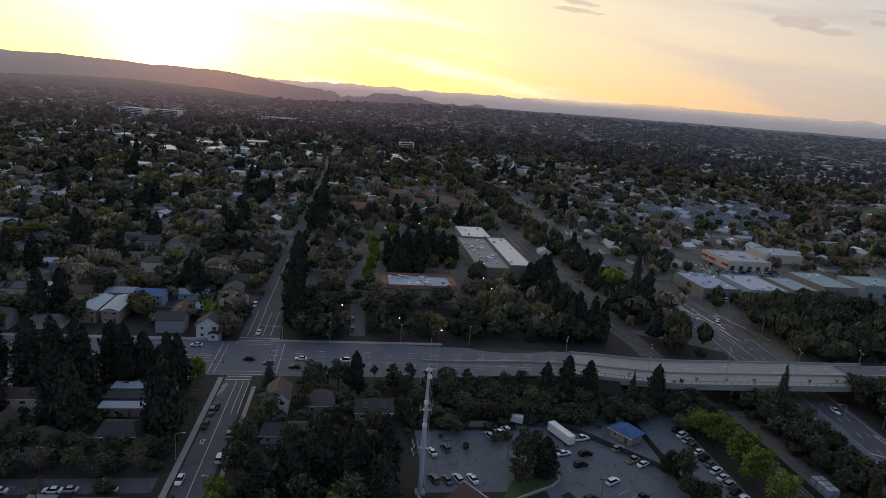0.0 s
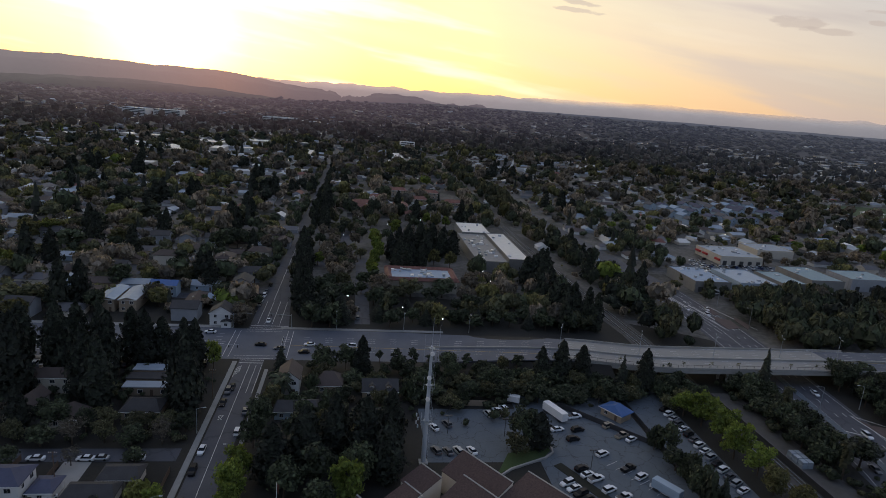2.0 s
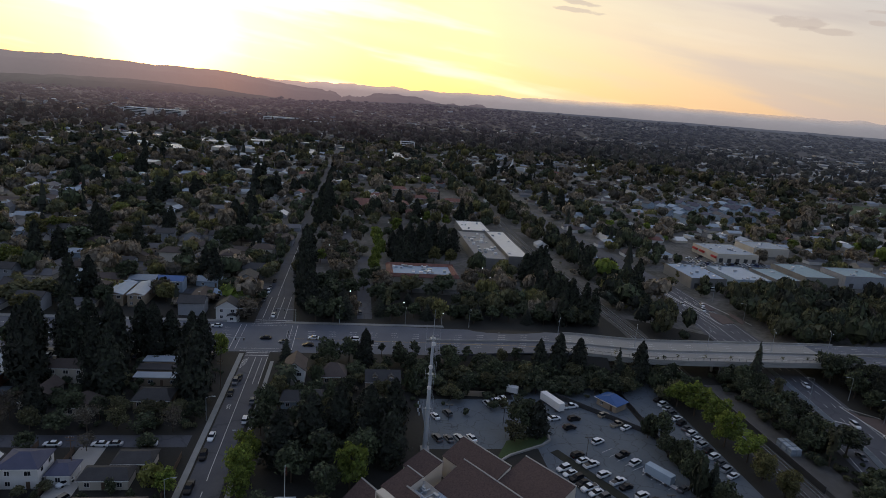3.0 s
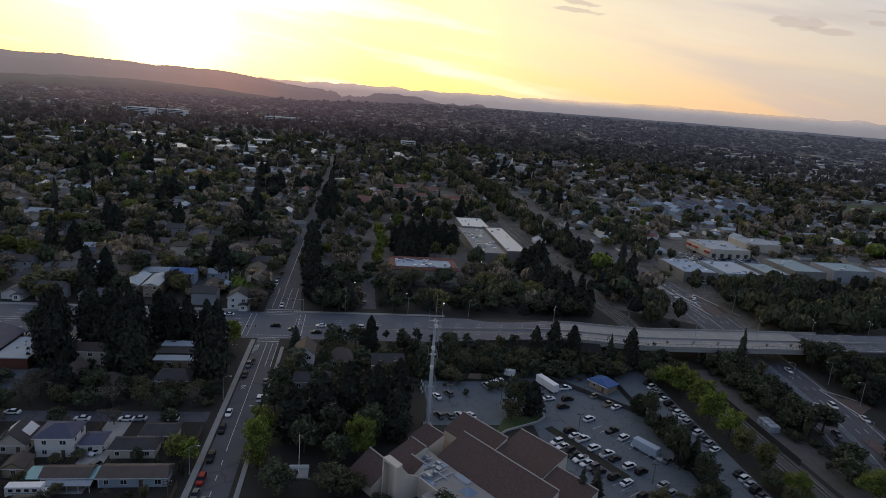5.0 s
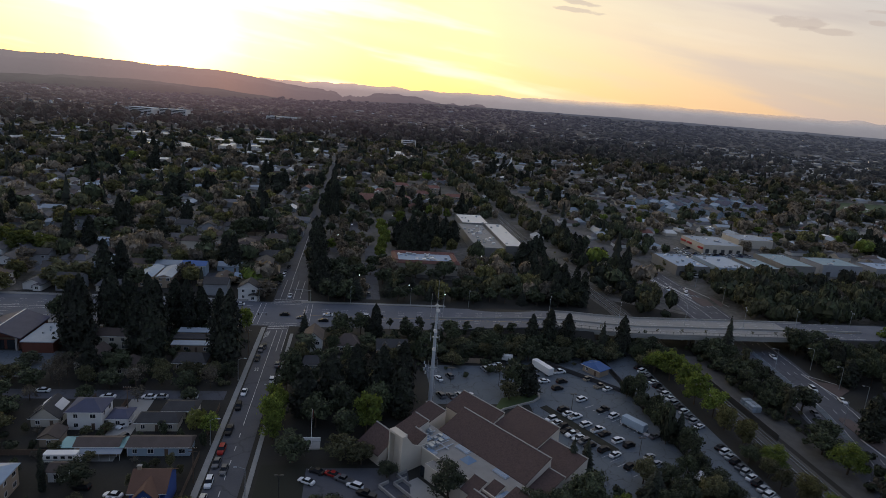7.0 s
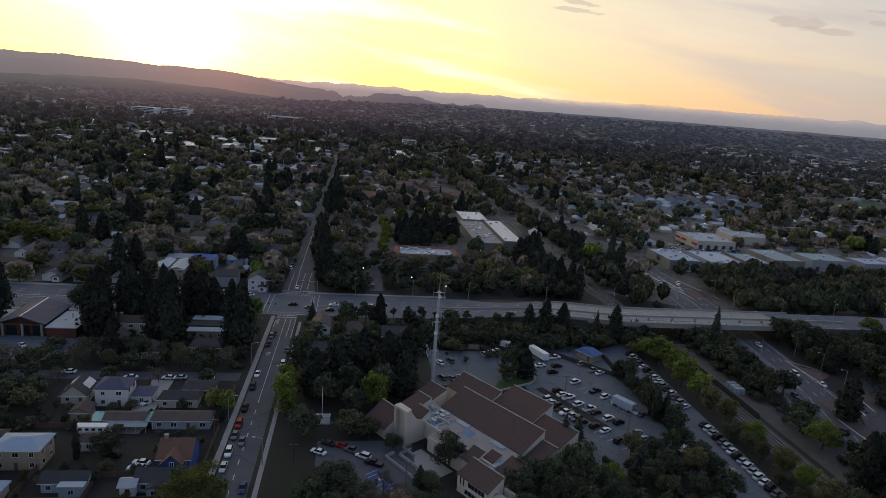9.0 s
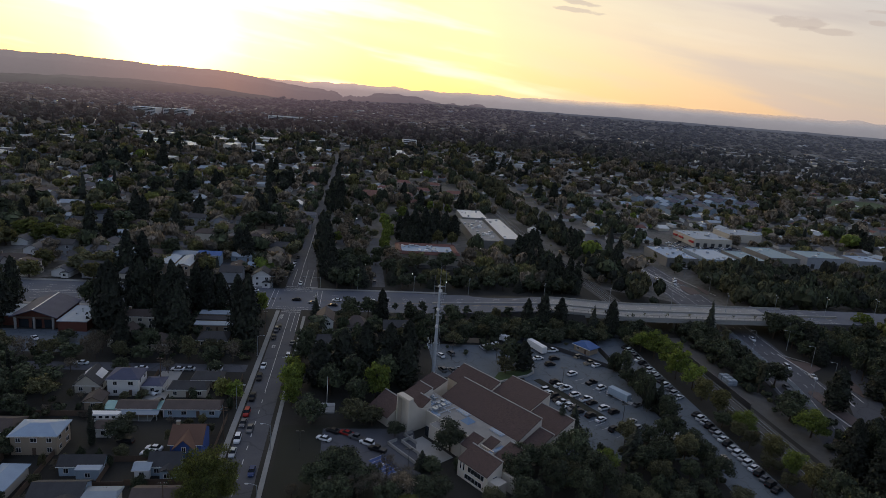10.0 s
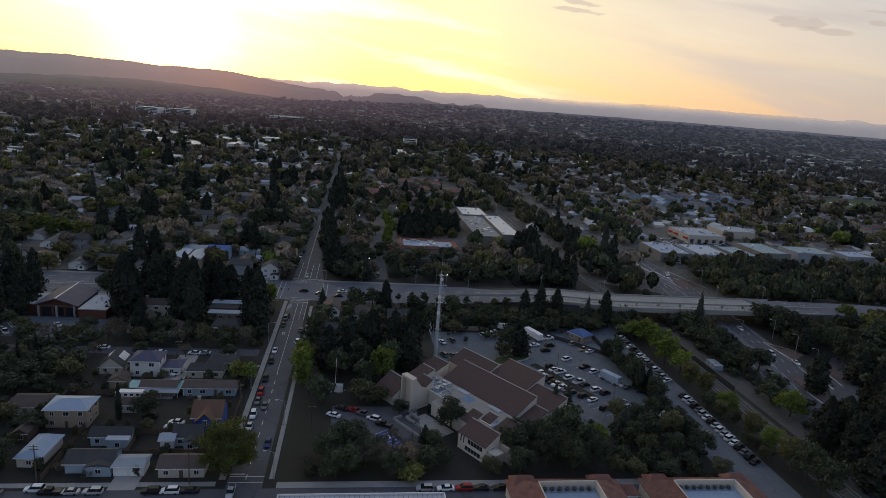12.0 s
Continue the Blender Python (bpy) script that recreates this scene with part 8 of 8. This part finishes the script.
# ---- the suburb beyond the avenue: houses of a few plans, told apart by size and roof ----
HOUSES = []
for k, (w, d, s, rise, al, hip, wl, rf, lb) in enumerate((
        (13, 9, 1, 2.0, "x", 2.5, "wall_cream", "roof_grey", "cream bungalow with a grey hip roof"), (11, 9, 2, 2.2, "x", 0, "wall_grey", "roof_dark", "grey two-storey house with a dark gable roof"),
        (14, 8, 1, 1.8, "x", 0, "wall_tan", "roof_brown", "tan ranch house with a brown roof"), (9, 12, 1, 2.2, "y", 0, "wall_white", "roof_grey", "small white gable-fronted house"),
        (12, 10, 2, 2.0, "x", 3.5, "wall_cream", "roof_brown", "two-storey cream house with a brown hip roof"), (13, 9, 1, 1.4, "x", 0, "wall_paleblue", "roof_light", "pale blue bungalow with a light grey roof"))):
    HOUSES.append((w, d, s, rise, al, hip, wl, rf, lb))
HOUSE_THINGS = {}
hr = random.Random(12)


def suburb_house(k, x, y, turn):
    if k not in HOUSE_THINGS:
        w, d, s, rise, al, hip, wl, rf, lb = HOUSES[k]
        HOUSE_THINGS[k] = house("house", x, y, w, d, s, rise, al, hip, wl, rf, lb, turn, chimney=k in (0, 2, 4), windows="s", porch=(2.5, 3.4, 1.6, 2.7, rf) if k in (0, 3, 4) else None, group="suburban houses", detail=False)
    else:
        place(HOUSE_THINGS[k], at(x, y, 0, turn))


used = []
for j, y in enumerate((258, 276, 300, 318, 346, 364, 392, 410)):
    for i in range(26):
        x = -58 - 16.5 * i + hr.uniform(-1.5, 1.5)
        if x < -70 - 0.62 * y - 60 or (y < 300 and -118 < x < -84) or (y < 290 and x > -72) or hr.random() < 0.12:
            continue
        suburb_house(hr.randrange(6), x, y + hr.uniform(-1.5, 1.5), hr.choice([0, 0, 180, 90]) + hr.uniform(-3, 3))
        used.append((x, y))
for y in (288, 333, 379, 425):
    slab("road_lane_north", -460, -46, y - 4, y + 4, 0.03, "asphalt", "narrow residential street between house rows", "road")

# a dark belt between the office grounds and the avenue
zone(10, 112, 251, 288, 34, ["broad", "broad", "conifer", "olive"], (6, 10), (3.2, 4.8), 0.6)
zone(-24, 6, 300, 470, 14, ["broad", "brown", "olive"], (7, 10), (3.6, 4.8), 0.7)
# trees over the drives of the office grounds
for x, y, h, r in ((-2.5, 262, 9, 4.4), (-4, 290, 10, 5), (9, 282, 9, 4.4), (-5, 336, 10, 5), (9.5, 318, 9, 4.6), (-14, 346, 9, 4.6), (-20, 366, 9, 4.8), (-6, 376, 8, 4.4), (-15, 404, 9, 4.8), (-1, 410, 9, 4.6), (-16, 425, 9, 4.6), (-1, 446, 9, 4.6), (3, 300, 7, 3.6)):
    stand("broad" if h > 9 or x > 0 else "brown", x, y, h, r)
# trees in the yards between the houses
yard = random.Random(31)
made = 0
while made < 105:
    x, y = yard.uniform(-400, -48), yard.uniform(250, 428)
    if x < -70 - 0.62 * y - 40 or any(abs(y - v) < 5.5 for v in (288, 333, 379)) or any(abs(x - a) < 8 and abs(y - b) < 6 for a, b in used):
        continue
    if any((x - a) ** 2 + (y - b) ** 2 < (0.55 * c + 2) ** 2 for a, b, c in STANDING):
        continue
    kind, h, r = yard.choice((("broad", 9, 4.6), ("broad", 12, 6.2), ("brown", 8, 4.8), ("olive", 8, 4.6), ("moss", 9, 5.4), ("redwood", 19, 4.2), ("broad", 7, 3.6), ("bare", 8, 4.6), ("conifer", 11, 3.2)))
    f = yard.uniform(0.75, 1.3)
    stand(kind, x, y, h * f, r * f)
    made += 1

# rows of blue-grey townhouses, and a playing field with a white canopy
TERRACE = {}
for j in range(5):
    for i in range(10):
        x = 338 + 17 * i + 6 * (j % 2) + yard.uniform(-2, 2)
        y = 470 + 0.28 * x + 24 * j + yard.uniform(-3, 3)
        k = yard.choice((0, 0, 1, 2))
        if yard.random() < 0.3:
            stand(yard.choice(("broad", "olive", "brown")), x, y, yard.uniform(7, 12), yard.uniform(4, 6))
        elif k not in TERRACE:
            roof, label = (("roof_slate", "narrow blue-grey townhouse with a steep slate roof"), ("roof_sky", "narrow townhouse with a pale blue-grey roof"), ("roof_grey", "narrow townhouse with a weathered grey roof"))[k]
            TERRACE[k] = house("townhouse", x, y, 9, 11, 2, 2.6, "y", 0, "wall_paleblue", roof, label, 15, windows="s", group="townhouses", detail=False)
        else:
            place(TERRACE[k], at(x, y, 0, 15 + yard.uniform(-4, 4), (1, 1, yard.uniform(0.85, 1.15))))
slab("playing_field", 645, 795, 670, 795, 0.06, "turf", "green playing field among the trees", "field")
cn = thing("canopy", at(668, 700), "white canopy at the edge of a playing field", "canopy")
part("roof", solid(bmesh.new(), [(-14, -7, 5), (14, -7, 5), (14, 7, 5), (-14, 7, 5), (-10, 0, 7), (10, 0, 7)], [(0, 1, 5, 4), (2, 3, 4, 5), (3, 0, 4), (1, 2, 5), (3, 2, 1, 0)]), "roof_white", cn)
for px in (-12, 12):
    for py in (-6, 6):
        part("post", boxed(px - 0.15, px + 0.15, py - 0.15, py + 0.15, 0, 5), "white_trim", cn)
ch = thing("church", at(248.6, 1006, 0, 20), "white church with a sharp pointed gable among trees", "church")
part("wall", boxed(-9, 9, -12, 12, 0, 5), "wall_white", ch)
part("roof", gable(bmesh.new(), -9, 9, -12, 12, 5, 8, "y", 0.5, 0.3), "roof_grey", ch)
part("spire_wall", solid(bmesh.new(), [(-5, -13, 0), (5, -13, 0), (5, -12, 0), (-5, -12, 0), (3.4, -13, 19), (3.4, -12, 19)], [(0, 1, 4), (3, 5, 2), (0, 4, 5, 3), (1, 2, 5, 4), (0, 3, 2, 1)]), "white_trim", ch, "tall white pointed wall")

# lot lamps already lit in the office grounds
lit_lamp = None
for x, y in ((1.1, 483.9), (-9.4, 414.9), (-18.5, 375.6), (23.5, 459.8), (51.9, 484.5), (22.2, 262.6), (39.6, 248.6), (56.7, 272.1), (74.7, 332.9), (75.4, 312.6), (-3.8, 278.2)):
    if lit_lamp is None:
        lit_lamp = thing("lot_lamp", at(x, y), "slim lot lamp with a bright white globe, already lit", "lamp post", "lit lot lamps")
        part("pole", tube(bmesh.new(), (0, 0, 0), (0, 0, 5.7), 0.1, 0.08, 8), "dark_metal", lit_lamp)
        gb = bmesh.new()
        bmesh.ops.create_icosphere(gb, subdivisions=2, radius=0.27, matrix=Matrix.Translation((0, 0, 6.05)))
        part("globe", gb, "lamp_white", lit_lamp, "glowing white globe")
    else:
        place(lit_lamp, at(x, y))

# brown paved islands where the slip road meets the expressway
for nm, pts in (("paved_island", [(190.5, 262), (198.5, 264), (200, 275), (194, 281), (191, 275)]), ("paved_island", [(195, 284), (199, 284), (200.5, 295), (198, 299)]), ("paved_island", [(201.5, 262), (207, 268), (206, 282), (203, 276)]),
                ("paved_island", [(184.6, 171), (186.6, 165.5), (194.6, 162.6), (194.2, 157.6), (185.0, 152)]), ("paved_island", [(169.6, 134), (171.6, 136), (174.6, 134.5), (173.8, 114), (172, 102), (167.8, 102), (167.8, 120)]),
                ("paved_island", [(191.4, 140), (196, 146), (200, 149), (197, 139), (191.4, 130)])):
    n = len(pts)
    isl = part(nm, solid(bmesh.new(), [(x, y, 0.0) for x, y in pts] + [(x, y, 0.2) for x, y in pts], [tuple(range(n, 2 * n))] + [(i, (i + 1) % n, (i + 1) % n + n, i + n) for i in range(n)]), "brick_red")
    tagged(isl, "dull brown paved traffic island", "traffic island", kind="structure")

# blue-painted stalls before the plaza
bs = marks("painted_stall", [(-4.5, 4.5, -2.4, 2.4)], 0.0, "blue_paint", visitor, "blue-painted accessible stalls")
bs.matrix_basis = at(0.2, 86.3, 0.085, -55.4)
st = marks("stall_line", [(-4.5 + 1.5 * k, -4.38 + 1.5 * k, -2.3, 2.3) for k in range(7)] + [(-0.9, 0.1, -0.5, 0.5)], 0.0, "paint", visitor)
st.matrix_basis = at(0.2, 86.3, 0.095, -55.4)
# turn arrows and edge lines at the junction
for x, y in ((177.7, 124.5), (181.4, 125.2)):
    ar = part("turn_arrow", solid(bmesh.new(), [(-0.18, -2.2, 0), (0.18, -2.2, 0), (0.18, 0.6, 0), (0.6, 0.6, 0), (0, 2.2, 0), (-0.6, 0.6, 0), (-0.18, 0.6, 0)], [(0, 1, 2, 6), (3, 4, 5)]), "paint", expressway)
    ar.matrix_basis = at(x, y, 0.056, 165)
for x0, y0, x1, y1, w in ((184.2, 173, 184.6, 151, 0.22), (191.0, 142.3, 187.7, 126.6, 0.2), (167.2, 121, 166.0, 100, 0.22), (184.4, 173, 195, 161.8, 0.15), (170.5, 163.5, 180, 157.5, 0.25), (189, 300, 193.5, 262, 0.3), (185.5, 318, 189, 262, 0.2), (200, 300, 207, 262, 0.25), (182, 340, 186, 290, 0.25)):
    d = Vector((x1 - x0, y1 - y0))
    ln = part("edge_line", boxed(-w, w, 0, d.length, 0, 0.004), "paint", expressway)
    ln.matrix_basis = at(x0, y0, 0.058, math.degrees(math.atan2(-d.x, d.y)))

# bare saplings in tubs along the bridge's footway
for k in range(9):
    bx, by, bz = along_avenue(94 + 11.6 * k, -10.1, 0.18)
    tree("sapling", bx, by, 3.2, 0.8, bz)

# lights that are already on in the town
lit = bmesh.new()
for k in range(90):
    rr = math.sqrt(random.Random(k).uniform(350 ** 2, 2600 ** 2))
    aa = radians(random.Random(k + 500).uniform(-34, 44))
    px, py = rr * math.sin(aa), rr * math.cos(aa) - 40
    if py > 260:
        s = 0.20 + rr * 0.00028
        bmesh.ops.create_icosphere(lit, subdivisions=1, radius=s, matrix=Matrix.Translation((px, py, 7.5 + float(land(px, py)))))
tagged(part("distant_lamps", lit, "lamp_warm"), "warm street and window lights far off", "lights", kind="stuff")
